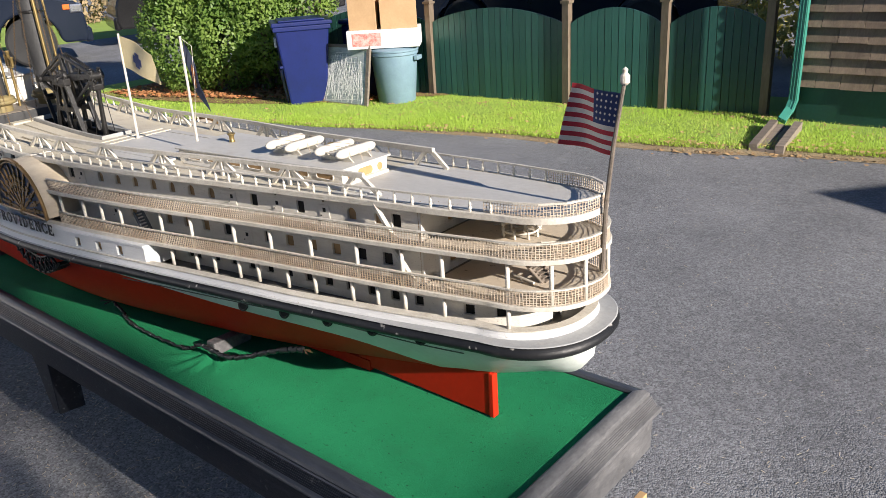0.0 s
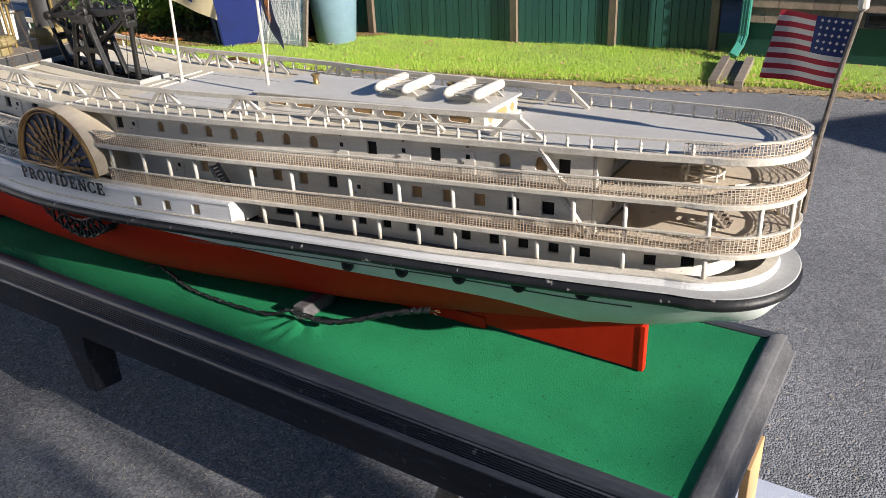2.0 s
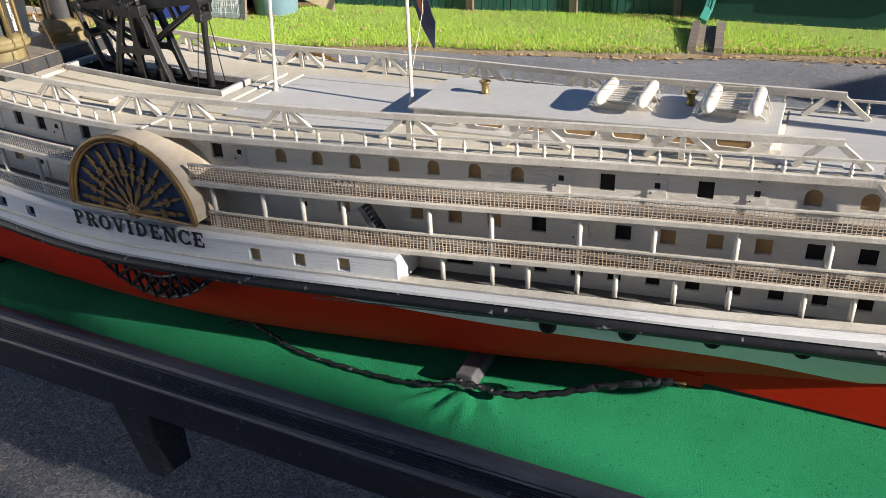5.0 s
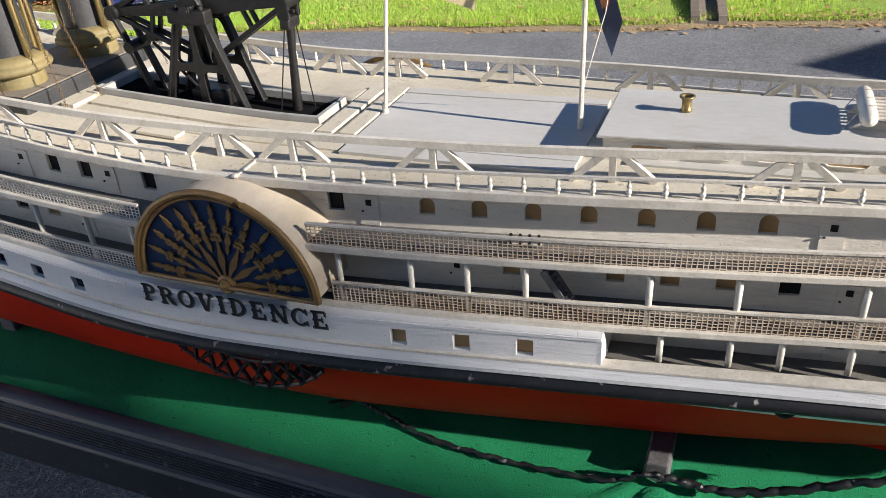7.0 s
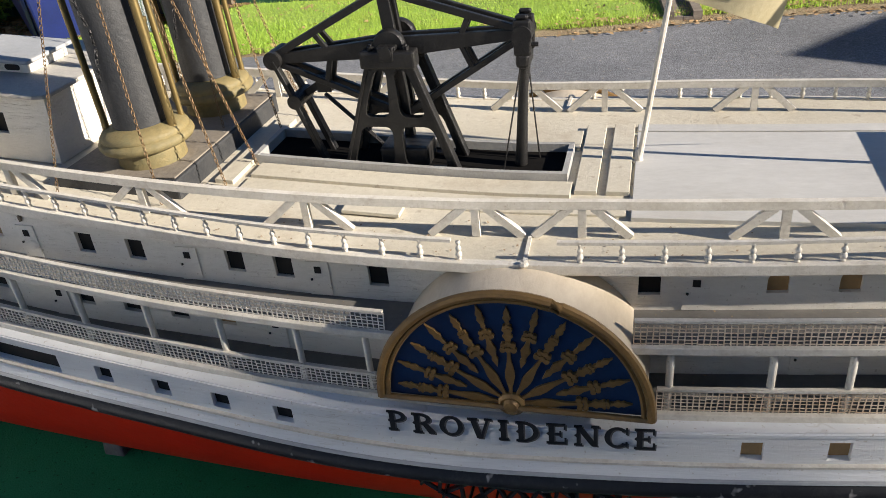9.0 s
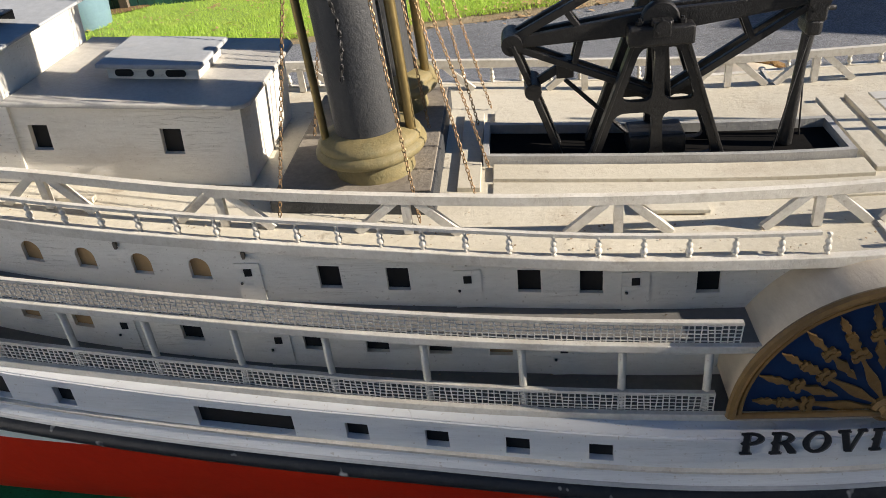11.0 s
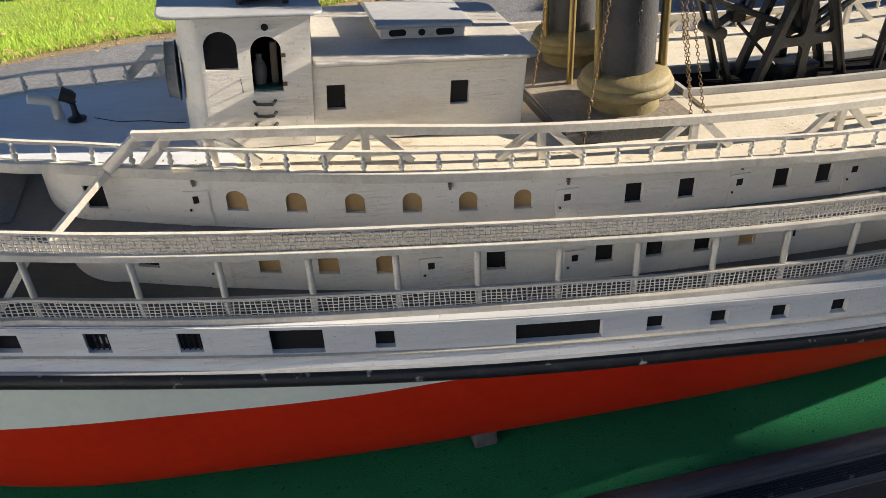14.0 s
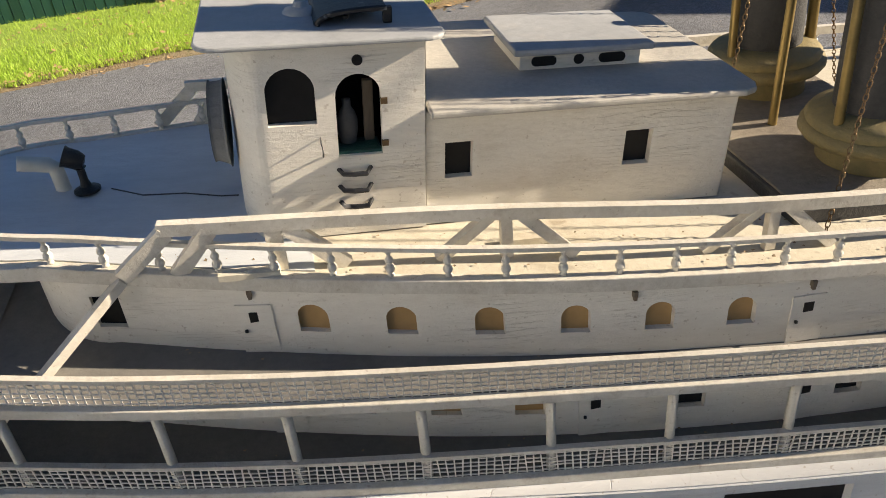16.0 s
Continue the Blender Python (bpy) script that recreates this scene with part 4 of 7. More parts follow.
def letter_mesh(ch, fat, deep):
    """A slab-serifed capital with small spurs at half height, built of bars and bowls; unit height 1 scaled to the board."""
    H = 0.0295
    g = fat / H
    sh = Shape()

    def quad(pts):
        p = [((x - wide / 2) * H, z * H) for x, z in pts]
        n = len(p)
        sh.add([(x, -deep, z) for x, z in p] + [(x, deep, z) for x, z in p], [tuple(range(n)), tuple(range(2 * n - 1, n - 1, -1))] + [(i, n + i, n + (i + 1) % n, (i + 1) % n) for i in range(n)])

    def slab_(x0, x1, z0, z1):
        quad([(x0 - g, z0 - g), (x1 + g, z0 - g), (x1 + g, z1 + g), (x0 - g, z1 + g)])

    def stem(x, top=True, foot=True, spur=True, w=0.10):
        slab_(x - w, x + w, 0.0, 1.0)
        for on, z in ((foot, 0.0), (top, 0.90)):
            if on:
                slab_(x - w - 0.09, x + w + 0.09, z, z + 0.10)
        if spur:
            quad([(x - w - 0.08 - g, 0.50), (x - w, 0.42 - g), (x - w, 0.58 + g)])

    def slant(xa, xb, w):
        quad([(xb - w - g, 0.0), (xb + w + g, 0.0), (xa + w + g, 1.0), (xa - w - g, 1.0)])

    def bowl(cx, cz, rx, rz, tx, tz, a0, a1):
        n = 18
        for k in range(n):
            a, b = radians(a0 + (a1 - a0) * k / n), radians(a0 + (a1 - a0) * (k + 1) / n)
            quad([(cx + (rx - tx - g) * math.cos(a), cz + (rz - tz - g) * math.sin(a)), (cx + (rx + g) * math.cos(a), cz + (rz + g) * math.sin(a)), (cx + (rx + g) * math.cos(b), cz + (rz + g) * math.sin(b)), (cx + (rx - tx - g) * math.cos(b), cz + (rz - tz - g) * math.sin(b))])

    wide = {"P": 0.80, "R": 0.90, "O": 0.92, "V": 0.94, "I": 0.42, "D": 0.90, "E": 0.80, "N": 0.98, "C": 0.86}[ch]
    if ch in "PR":
        stem(0.22)
        bowl(0.30, 0.72, 0.48, 0.28, 0.19, 0.09, -90, 90)
    if ch == "R":
        quad([(0.66 - g, 0.0), (0.90 + g, 0.0), (0.90 + g, 0.10), (0.62 + g, 0.50), (0.40 - g, 0.50)])
    if ch == "O":
        bowl(0.46, 0.5, 0.46, 0.5, 0.20, 0.10, 0, 360)
        slab_(0.0, 0.06, 0.46, 0.54)
    if ch == "V":
        slant(0.20, 0.44, 0.11)
        slant(0.78, 0.50, 0.055)
        slab_(0.0, 0.40, 0.90, 1.0)
        slab_(0.64, 0.94, 0.90, 1.0)
    if ch == "I":
        stem(0.21)
    if ch == "D":
        stem(0.22)
        bowl(0.28, 0.5, 0.60, 0.5, 0.20, 0.10, -90, 90)
    if ch == "E":
        stem(0.22)
        slab_(0.22, 0.74, 0.0, 0.09)
        slab_(0.22, 0.72, 0.91, 1.0)
        slab_(0.22, 0.56, 0.46, 0.54)
        slab_(0.70, 0.78, 0.0, 0.30)
        slab_(0.68, 0.75, 0.72, 1.0)
        slab_(0.52, 0.58, 0.36, 0.64)
    if ch == "N":
        stem(0.20, w=0.06)
        stem(0.82, foot=False, spur=False, w=0.06)
        slant(0.18, 0.80, 0.12)
    if ch == "C":
        bowl(0.46, 0.5, 0.46, 0.5, 0.20, 0.09, 42, 318)
        slab_(0.76, 0.84, 0.66, 0.98)
        slab_(0.76, 0.84, 0.04, 0.28)
        slab_(0.0, 0.06, 0.46, 0.54)
    return sh.mesh("letter")


for s, bx in ((-1, port_box), (1, star_box)):
    front = lambda x: FLUSH(x) + 0.0004
    x = -0.266 if s < 0 else 0.030
    word = "PROVIDENCE"
    total = sum(slot)
    for ch, w in zip(word, slot):
        w = w * 0.303 / total
        cx = x + (w / 2 if s < 0 else -w / 2)
        rise = 1.0578 - 0.030 * (cx + 0.27)
        turn = Matrix.Rotation(math.atan((front(cx - 0.02) - front(cx + 0.02)) / 0.04) * -s + (math.pi if s > 0 else 0), 4, "Z")
        for nm, fat, deep, mt, dx, dz_ in (("letter_shade", 0.0, 0.0002, DUSTYRIM, 0.0016, -0.0016), ("name_letter", 0.0, 0.0006, BLACK, 0.0, 0.0)):
            me = letter_mesh(ch, fat, deep)
            me.materials.append(mt)
            put(nm, me, mt, bx, at=Matrix.Translation((cx - s * dx, s * (front(cx) + 0.0036), rise + dz_)) @ turn)
        x += w if s < 0 else -w

# paddle wheels under the guards
for s in (-1, 1):
    on_rim = lambda r, a, y: (PADDLE_X + r * math.cos(a), s * y, PADDLE_Z + r * math.sin(a))
    wheel = put("paddle_wheel", Shape().tube([on_rim(0.186, math.pi * (1.25 + 0.50 * k / 24), 0.312) for k in range(25)], 0.0032, 5), BLACK, boat, "black lattice paddle wheel showing below the guard")
    for r, y in ((0.140, 0.312), (0.140, 0.262), (0.186, 0.262)):
        put("wheel_rim", Shape().tube([on_rim(r, math.pi * (1.25 + 0.50 * k / 24), y) for k in range(25)], 0.0032, 5), BLACK, wheel)
    for y in (0.262, 0.312):
        for k in range(9):
            a = math.pi * (1.27 + 0.46 * k / 8)
            for turn in (-0.17, 0.17):
                put("wheel_brace", Shape().bar(on_rim(0.138, a, y), on_rim(0.188, a + turn, y), 0.004, 0.006, up=(0, 1, 0)), BLACK, wheel)
    for k in range(9):
        a = math.pi * (1.28 + 0.44 * k / 8)
        put("paddle_board", Shape().bar(on_rim(0.184, a, 0.256), on_rim(0.184, a, 0.318), 0.003, 0.010, up=(math.cos(a), 0, math.sin(a))), BLACK, wheel)

# near-black colour standing in for shade in the well and pilot house
VOID = surface("hollow_shade_black", (0.006, 0.006, 0.006), (0.012, 0.011, 0.010), 0.95, grain=60, patch=9, bump=0.2, spec=0.05)
# deckhouse and pilot house on the roof
dz = lambda x: 1.243 + sheer(x)


def tilted(x0, pitch):
    """Frame of a house that stands square to the sloping deck."""
    return Matrix.Translation((x0, -0.022, dz(x0))) @ Matrix.Rotation(pitch, 4, "Y")


PITCH = math.atan((sheer(-1.15) - sheer(-0.75)) / 0.40)
HF = tilted(-0.765, PITCH)


def box_house(name, x0, x1, half, height, wins, label, front_round=0.0):
    """A house with rounded front corners; windows are (centre, width, bottom, top, arched, material), along its sides."""
    fore = x0
    plan = Plan(lambda x: half, x1 - 0.002, x1, x0 + (front_round or 0.002), x0, 12, 2.4 if front_round else 12)
    ws = [w[:5] for w in wins]
    sh = Shape()
    ob = None
    for s in (-1, 1):
        flat = wall_sheet_flat(plan, x0 + 1e-4, x1 - 1e-4, 0.0, height, ws, s)
        sh.add(flat.v, flat.f)
    sh.add([(x1, -half, 0), (x1, half, 0), (x1, half, height), (x1, -half, height)], [(0, 1, 2, 3)])
    ob = put(name, sh, WHITE, boat, label, at=HF)
    for s in (-1, 1):
        for (c, w, b, t, ar, mt) in wins:
            if t - b > 0.06 and s < 0:
                continue
            y0, y1 = sorted((s * (half - 0.0074), s * (half - 0.0095)))
            put("window_pane", Shape().box((c - w / 2 - 0.002, y0, b - 0.002), (c + w / 2 + 0.002, y1, t + 0.002)), mt, ob)
    return ob


def wall_sheet_flat(plan, x0, x1, z0, z1, windows, side):
    global sheer
    keep = sheer
    sheer = lambda x: 0.0
    sh = wall_sheet(plan, x0, x1, z0, z1, windows, side, 0.008)
    sheer = keep
    return sh


ROOFGREY2 = surface("blue_grey_roof_paint", (0.50, 0.475, 0.42), (0.36, 0.345, 0.31), 0.65, grain=160, patch=9, bump=0.6, dirt=(0.30, 0.25, 0.18), dirt_amount=0.6, fine=0.0015)
texas = box_house("deckhouse", -0.30, -0.012, 0.100, 0.099, [(-0.249, 0.0225, 0.041, 0.072, 0, DARK), (-0.096, 0.024, 0.039, 0.070, 0, DARK)], "off-white boarded deckhouse with two small dark windows")
roof1 = Shape()
prof = [(-0.2745, -0.117), (-0.016, -0.117), (-0.004, -0.111), (0.001, -0.100), (0.001, 0.100), (-0.004, 0.111), (-0.016, 0.117), (-0.2745, 0.117)]
n = len(prof)
roof1.add([(x, y, 0.099) for x, y in prof] + [(x, y, 0.105) for x, y in prof], [tuple(range(n))[::-1], tuple(range(n, 2 * n))] + [(i, (i + 1) % n, n + (i + 1) % n, n + i) for i in range(n)])
put("deckhouse_roof", roof1, ROOFGREY2, texas, "grey painted flat roof", bevel=0.002)
sky_body = Shape().box((-0.184, -0.040, 0.105), (-0.076, 0.046, 0.120))
put("skylight", sky_body, WHITE, texas, "off-white skylight with oval openings and a grey lid", bevel=0.001)
put("skylight_lid", Shape().box((-0.192, -0.050, 0.120), (-0.068, 0.056, 0.126)), GREYROOF, texas, bevel=0.002)
for cx, w in ((-0.163, 0.022), (-0.132, 0.009), (-0.102, 0.024)):
    o = Shape()
    n = 16
    ring = [(cx + math.copysign(max(0, w / 2 - 0.004), math.cos(a)) + 0.004 * math.cos(a), 0.1125 + 0.0042 * math.sin(a)) for a in [2 * math.pi * k / n for k in range(n)]]
    o.add([(x, -0.0412, z) for x, z in ring] + [(x, -0.039, z) for x, z in ring], [tuple(range(n))[::1], tuple(range(2 * n - 1, n - 1, -1))] + [(i, n + i, n + (i + 1) % n, (i + 1) % n) for i in range(n)])
    put("skylight_opening", o, DARK, texas)
pilot = box_house("pilot_house", -0.425, -0.276, 0.103, 0.158, [(-0.3765, 0.036, 0.097, 0.141, 1, DARK), (-0.327, 0.034, 0.069, 0.134, 1, DARK)], "off-white pilot house with arched window and open arched doorway", 0.030)
pr = Shape()
out = []
for cx, cy, a0 in ((-0.277, 0.101, 0), (-0.424, 0.101, 90), (-0.424, -0.098, 180), (-0.277, -0.098, 270)):
    r = 0.016
    for k in range(6):
        a = radians(a0 + 18 * k)
        out.append((cx + r * math.cos(a), cy + r * math.sin(a)))
n = len(out)
pr.add([(x, y, 0.158) for x, y in out] + [(x, y, 0.1620) for x, y in out], [tuple(range(n))[::-1], tuple(range(n, 2 * n))] + [(i, (i + 1) % n, n + (i + 1) % n, n + i) for i in range(n)])
put("pilot_house_roof", pr, GREYROOF, pilot, "dusty dark grey overhanging roof with rounded corners", bevel=0.0015)
put("peephole", Shape().lathe([(0.0, -0.001), (0.0040, -0.001), (0.0040, 0.001), (0.0, 0.001)], n=14), DARK, pilot, at=Matrix.Translation((-0.3265, -0.1032, 0.1445)) @ Matrix.Rotation(math.pi / 2, 4, "X"))
for z in (0.057, 0.0425, 0.0285):
    put("ladder_rung", Shape().tube([(-0.345, -0.102, z + 0.001), (-0.342, -0.109, z), (-0.334, -0.111, z), (-0.324, -0.111, z), (-0.320, -0.102, z + 0.001)], 0.002, 6), BLACK, pilot)
put("door_handle", Shape().tube([(-0.357, -0.103, 0.086), (-0.357, -0.110, 0.084), (-0.356, -0.110, 0.076), (-0.356, -0.103, 0.070)], 0.0007, 6), DUSTYRIM, pilot)
for z in (0.110, 0.076):
    put("hinge", Shape().box((-0.3105, -0.1050, z), (-0.3055, -0.102, z + 0.0045)), CHAIN, pilot)
# what shows inside the open doorway
put("inner_floor", Shape().box((-0.3435, -0.099, 0.0665), (-0.3105, -0.0745, 0.0712)), FENCE, pilot, "dark green floor inside the doorway")
put("inner_canister", Shape().lathe([(0.0, 0.0), (0.0065, 0.001), (0.0080, 0.010), (0.0080, 0.020), (0.0060, 0.026), (0.0034, 0.030), (0.0034, 0.036), (0.0, 0.037)], (-0.3345, -0.0815, 0.0712), 16), DUSTYRIM, pilot, "dull grey canister inside the doorway", smooth=True)
put("inner_post", Shape().box((-0.3215, -0.0815, 0.0712), (-0.3135, -0.0755, 0.121)), POST, pilot, "brown post inside the doorway", bevel=0.001)
# hooded scoop: a curved shell, open towards the stern, with a dark mouth
scoop, lining = Shape(), Shape()
hood = [(0.054 * math.cos(a), 0.0115 * math.sin(a) ** 0.65) for a in [math.pi / 2 * k / 10 for k in range(11)]]
for rad, sink, into in ((1.0, 0.0, scoop), (0.90, 0.001, lining)):
    into.sheet([[(-0.300 - x * rad, y, 0.162 + z * rad) for x, z in hood] for y in (-0.075 + sink, 0.0 - sink)])
scoop.add([(-0.300 - x, 0.0, 0.162 + z) for x, z in hood] + [(-0.300, 0.0, 0.162)], [tuple(range(12))])
rim = [(-0.300 - x * 0.95, -0.075, 0.162 + z * 0.95) for x, z in hood]
scoop.tube(rim, 0.0022, 6)
put("roof_scoop", scoop, BLACK, pilot, "black hooded scoop on the roof")
put("scoop_lining", lining, IRON, pilot)
put("scoop_post", Shape().box((-0.303, -0.0765, 0.162), (-0.296, -0.070, 0.1740)), IRON, pilot, "thick black post at the mouth of the scoop", bevel=0.001)
put("scoop_bar", Shape().bar((-0.330, -0.060, 0.163), (-0.312, -0.020, 0.171), 0.003, 0.003), DUSTYRIM, pilot)
put("roof_cap", Shape().lathe([(0.014, 0.0), (0.012, 0.003), (0.006, 0.005), (0.004, 0.009), (0.0, 0.010)], (-0.362, -0.035, 0.162), 20), GREYROOF, pilot, smooth=True)
board = Shape()
ring = [(0.036 * math.sin(a), 0.036 * math.cos(a)) for a in [2 * math.pi * k / 24 for k in range(24)]]
board.add([(-0.428, y - 0.035, 0.076 + z * 0.95) for y, z in ring] + [(-0.440, y - 0.035, 0.078 + z * 0.85) for y, z in ring], [tuple(range(24)), tuple(range(47, 23, -1))] + [(i, (i + 1) % 24, 24 + (i + 1) % 24, 24 + i) for i in range(24)])
put("round_board", board, CANVAS, pilot, bevel=0.002)
# solid black box added inside, in place of the unlit room
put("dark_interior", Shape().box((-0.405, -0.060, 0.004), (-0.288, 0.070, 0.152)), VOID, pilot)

# funnels
PLATTOP = surface("dusty_dark_platform", (0.16, 0.135, 0.105), (0.28, 0.245, 0.195), 0.75, grain=140, patch=11, bump=0.7, dirt=(0.40, 0.36, 0.29), dirt_amount=0.6, fine=0.002)
base = Shape().box((-0.74, -0.182, dz(-0.65) - 0.012), (-0.560, 0.125, dz(-0.65) + 0.020))
plat = put("funnel_platform", base, FUNNEL, boat, "dark grey funnel platform", bevel=0.003)
put("platform_top", Shape().box((-0.737, -0.179, dz(-0.65) + 0.020), (-0.563, 0.122, dz(-0.65) + 0.0225)), PLATTOP, plat, "dusty dark brown platform top", bevel=0.002)
for s in (-1, 1):
    cx, cy, zb = -0.630, s * 0.091 - 0.027, dz(-0.65) + 0.016
    lean = Matrix.Translation((cx, cy, zb)) @ Matrix.Rotation(radians(-2.2), 4, "Y")
    tube = Shape().lathe([(0.037, 0.0), (0.0365, 0.05), (0.035, 0.30), (0.0345, 0.55)], n=32)
    fn = put("funnel", tube, FUNNEL, boat, "tall dark grey funnel with an ochre base and brass steam pipes", smooth=True, at=lean)
    collar = Shape().lathe([(0.043, -0.002), (0.045, 0.004), (0.044, 0.024), (0.049, 0.027), (0.059, 0.030), (0.0625, 0.035), (0.0615, 0.040), (0.057, 0.043), (0.058, 0.047), (0.054, 0.052), (0.043, 0.056), (0.036, 0.058)], n=32)
    put("funnel_base", collar, OCHRE, fn, "ochre painted moulded ring base", smooth=True, angle=60)
    for bx in (0.30, 0.36):
        put("funnel_band", Shape().lathe([(0.0365, bx), (0.0385, bx + 0.002), (0.0385, bx + 0.008), (0.0365, bx + 0.010)], n=32), IRON, fn, smooth=True)
    for px, py, r, top in ((0.048, -0.006, 0.0058, 0.42), (-0.046, -0.014, 0.0045, 0.44), (0.040, 0.030, 0.004, 0.40)):
        pp = Shape().tube([(px, py, 0.05), (px * 0.97, py, top)], r, 10)
        pp.tube([(px, py, top - 0.004), (px, py, top + 0.004)], r * 1.5, 10)
        put("steam_pipe", pp, BRASS, fn, smooth=True)


whistle = put("steam_whistle", Shape().tube([(-0.672, -0.03, dz(-0.65) + 0.02), (-0.672, -0.03, dz(-0.65) + 0.165)], 0.0045, 10), BRASS, boat, "tarnished brass steam whistle stand between the funnels", smooth=True)
for z, w in ((0.152, 0.016),):
    put("whistle_arm", Shape().bar((-0.672 - w, -0.03, dz(-0.65) + z), (-0.672 + w, -0.03, dz(-0.65) + z), 0.008, 0.006), BRASS, whistle)
for dx, h in ((-0.018, 0.036), (0.0, 0.050), (0.018, 0.030)):
    put("whistle_bell", Shape().lathe([(0.006, 0), (0.006, h - 0.008), (0.0075, h - 0.006), (0.0075, h), (0.0, h + 0.003)], (-0.672 + dx, -0.03, dz(-0.65) + 0.155), 10), BRASS, whistle, smooth=True)


def chain(points, link=0.0052, r=0.0009):
    """Chain of oval links along a line of points."""
    sh = Shape()
    pts = [Vector(p) for p in points]
    dist, k = 0.0, 0
    for a, b in zip(pts, pts[1:]):
        d = (b - a)
        L = d.length
        d.normalize()
        side = d.cross(Vector((0.3, 1, 0.2))).normalized()
        other = side.cross(d)
        m = int(L / link)
        for i in range(m):
            c = a + d * (i + 0.5) * link
            u = side if k % 2 else other
            loop = [c + d * (link * 0.62 * math.cos(t)) + u * (0.0019 * math.sin(t)) for t in [2 * math.pi * j / 8 for j in range(9)]]
            sh.tube(loop, r * 0.7, 4, False)
            k += 1
    return sh


for s in (-1, 1):
    cy = s * 0.091 - 0.027
    for (ax, ay), (bx, by) in (((-0.63, -0.035), (-0.725, -0.085)), ((-0.60, -0.035), (-0.575, -0.085)), ((-0.585, 0.01), (-0.52, -0.02)), ((-0.59, 0.02), (-0.505, 0.045))):
        top = Vector((ax - 0.02, cy + ay, dz(-0.65) + 0.40))
        foot = Vector((bx, cy + by, dz(bx) + 0.002))
        put("stay_chain", chain([foot, top]), CHAIN, plat, "thin copper-coloured stay chain")
    hang = [Vector((-0.642 + 0.004 * math.sin(t * 2), cy - 0.039 - 0.003 * math.sin(3 * t), dz(-0.65) + 0.36 - t * 0.045)) for t in [k * 0.5 for k in range(11)]]
    put("hanging_chain", chain(hang, 0.006, 0.0014), IRON, plat, "black chain hanging down the funnel")

# walking beam over its well
def along_deck(xa, xb, ya, yb, za, zb, n=10):
    """A plank on the roof that follows its sheer."""
    xs = [xa + (xb - xa) * k / n for k in range(n + 1)]
    return Shape().loft([[(x, ya, 1.243 + sheer(x) + zb), (x, ya, 1.243 + sheer(x) + za), (x, yb, 1.243 + sheer(x) + za), (x, yb, 1.243 + sheer(x) + zb)] for x in xs])


COAMING = surface("speckled_grey_paint", (0.42, 0.415, 0.39), (0.30, 0.295, 0.275), 0.6, grain=260, patch=20, bump=0.9, dirt=(0.55, 0.52, 0.45), dirt_amount=0.5, fine=0.0015)
WX0, WX1, WY0, WY1 = -0.505, -0.092, -0.066, 0.032
wl = put("beam_well", along_deck(WX0, WX1, WY0, WY0 + 0.007, -0.003, 0.013), COAMING, boat, "grey coaming round the dark well of the engine")
put("well_coaming", along_deck(WX0, WX1, WY1 - 0.007, WY1, -0.003, 0.013), COAMING, wl)
put("well_coaming", along_deck(WX0 - 0.007, WX0, WY0, WY1, -0.003, 0.014, 1), COAMING, wl)
put("well_coaming", along_deck(WX1, WX1 + 0.007, WY0, WY1, -0.003, 0.013, 1), COAMING, wl)
# black sheet at deck level, painted as the shade of a deep well
put("well_floor", along_deck(WX0, WX1, WY0 + 0.007, WY1 - 0.007, -0.0008, 0.0012), VOID, wl, "black sheet painted as the shade in the engine well")
EY = -0.017
PIV = Vector((-0.308, EY, 1.400))
engine = put("engine_frame", Shape().box((PIV.x - 0.030, EY - 0.024, 1.244), (PIV.x + 0.036, EY + 0.024, 1.276)), IRON, boat, "black iron walking-beam engine with two A-shaped frames", bevel=0.003)


def rounded(pts, r, n=4):
    """A polygon with its corners rounded off."""
    out = []
    for i, p in enumerate(pts):
        p, a, b = Vector(p), Vector(pts[i - 1]), Vector(pts[(i + 1) % len(pts)])
        p0, p1 = p + (a - p).normalized() * min(r, (a - p).length * 0.45), p + (b - p).normalized() * min(r, (b - p).length * 0.45)
        out += [p0 * (1 - t) ** 2 + p * 2 * t * (1 - t) + p1 * t * t for t in [k / n for k in range(n + 1)]]
    return out


def plate(outer, holes, y0, y1):
    """A flat casting in the x-z plane with holes through it."""
    loops = [outer] + holes
    pts = [p for loop in loops for p in loop]
    n = len(pts)
    tris = geometry.tessellate_polygon([[Vector((p.x, p.y, 0)) for p in loop] for loop in loops])
    f = [tuple(t) for t in tris] + [tuple(n + i for i in t[::-1]) for t in tris]
    k = 0
    for loop in loops:
        m = len(loop)
        f += [(k + i, k + (i + 1) % m, n + k + (i + 1) % m, n + k + i) for i in range(m)]
        k += m
    sh = Shape().add([(p.x, y0, p.y) for p in pts] + [(p.x, y1, p.y) for p in pts], f)
    me = sh.mesh("plate")
    bm = bmesh.new()
    bm.from_mesh(me)
    bmesh.ops.recalc_face_normals(bm, faces=bm.faces)
    bm.to_mesh(me)
    bm.free()
    return me


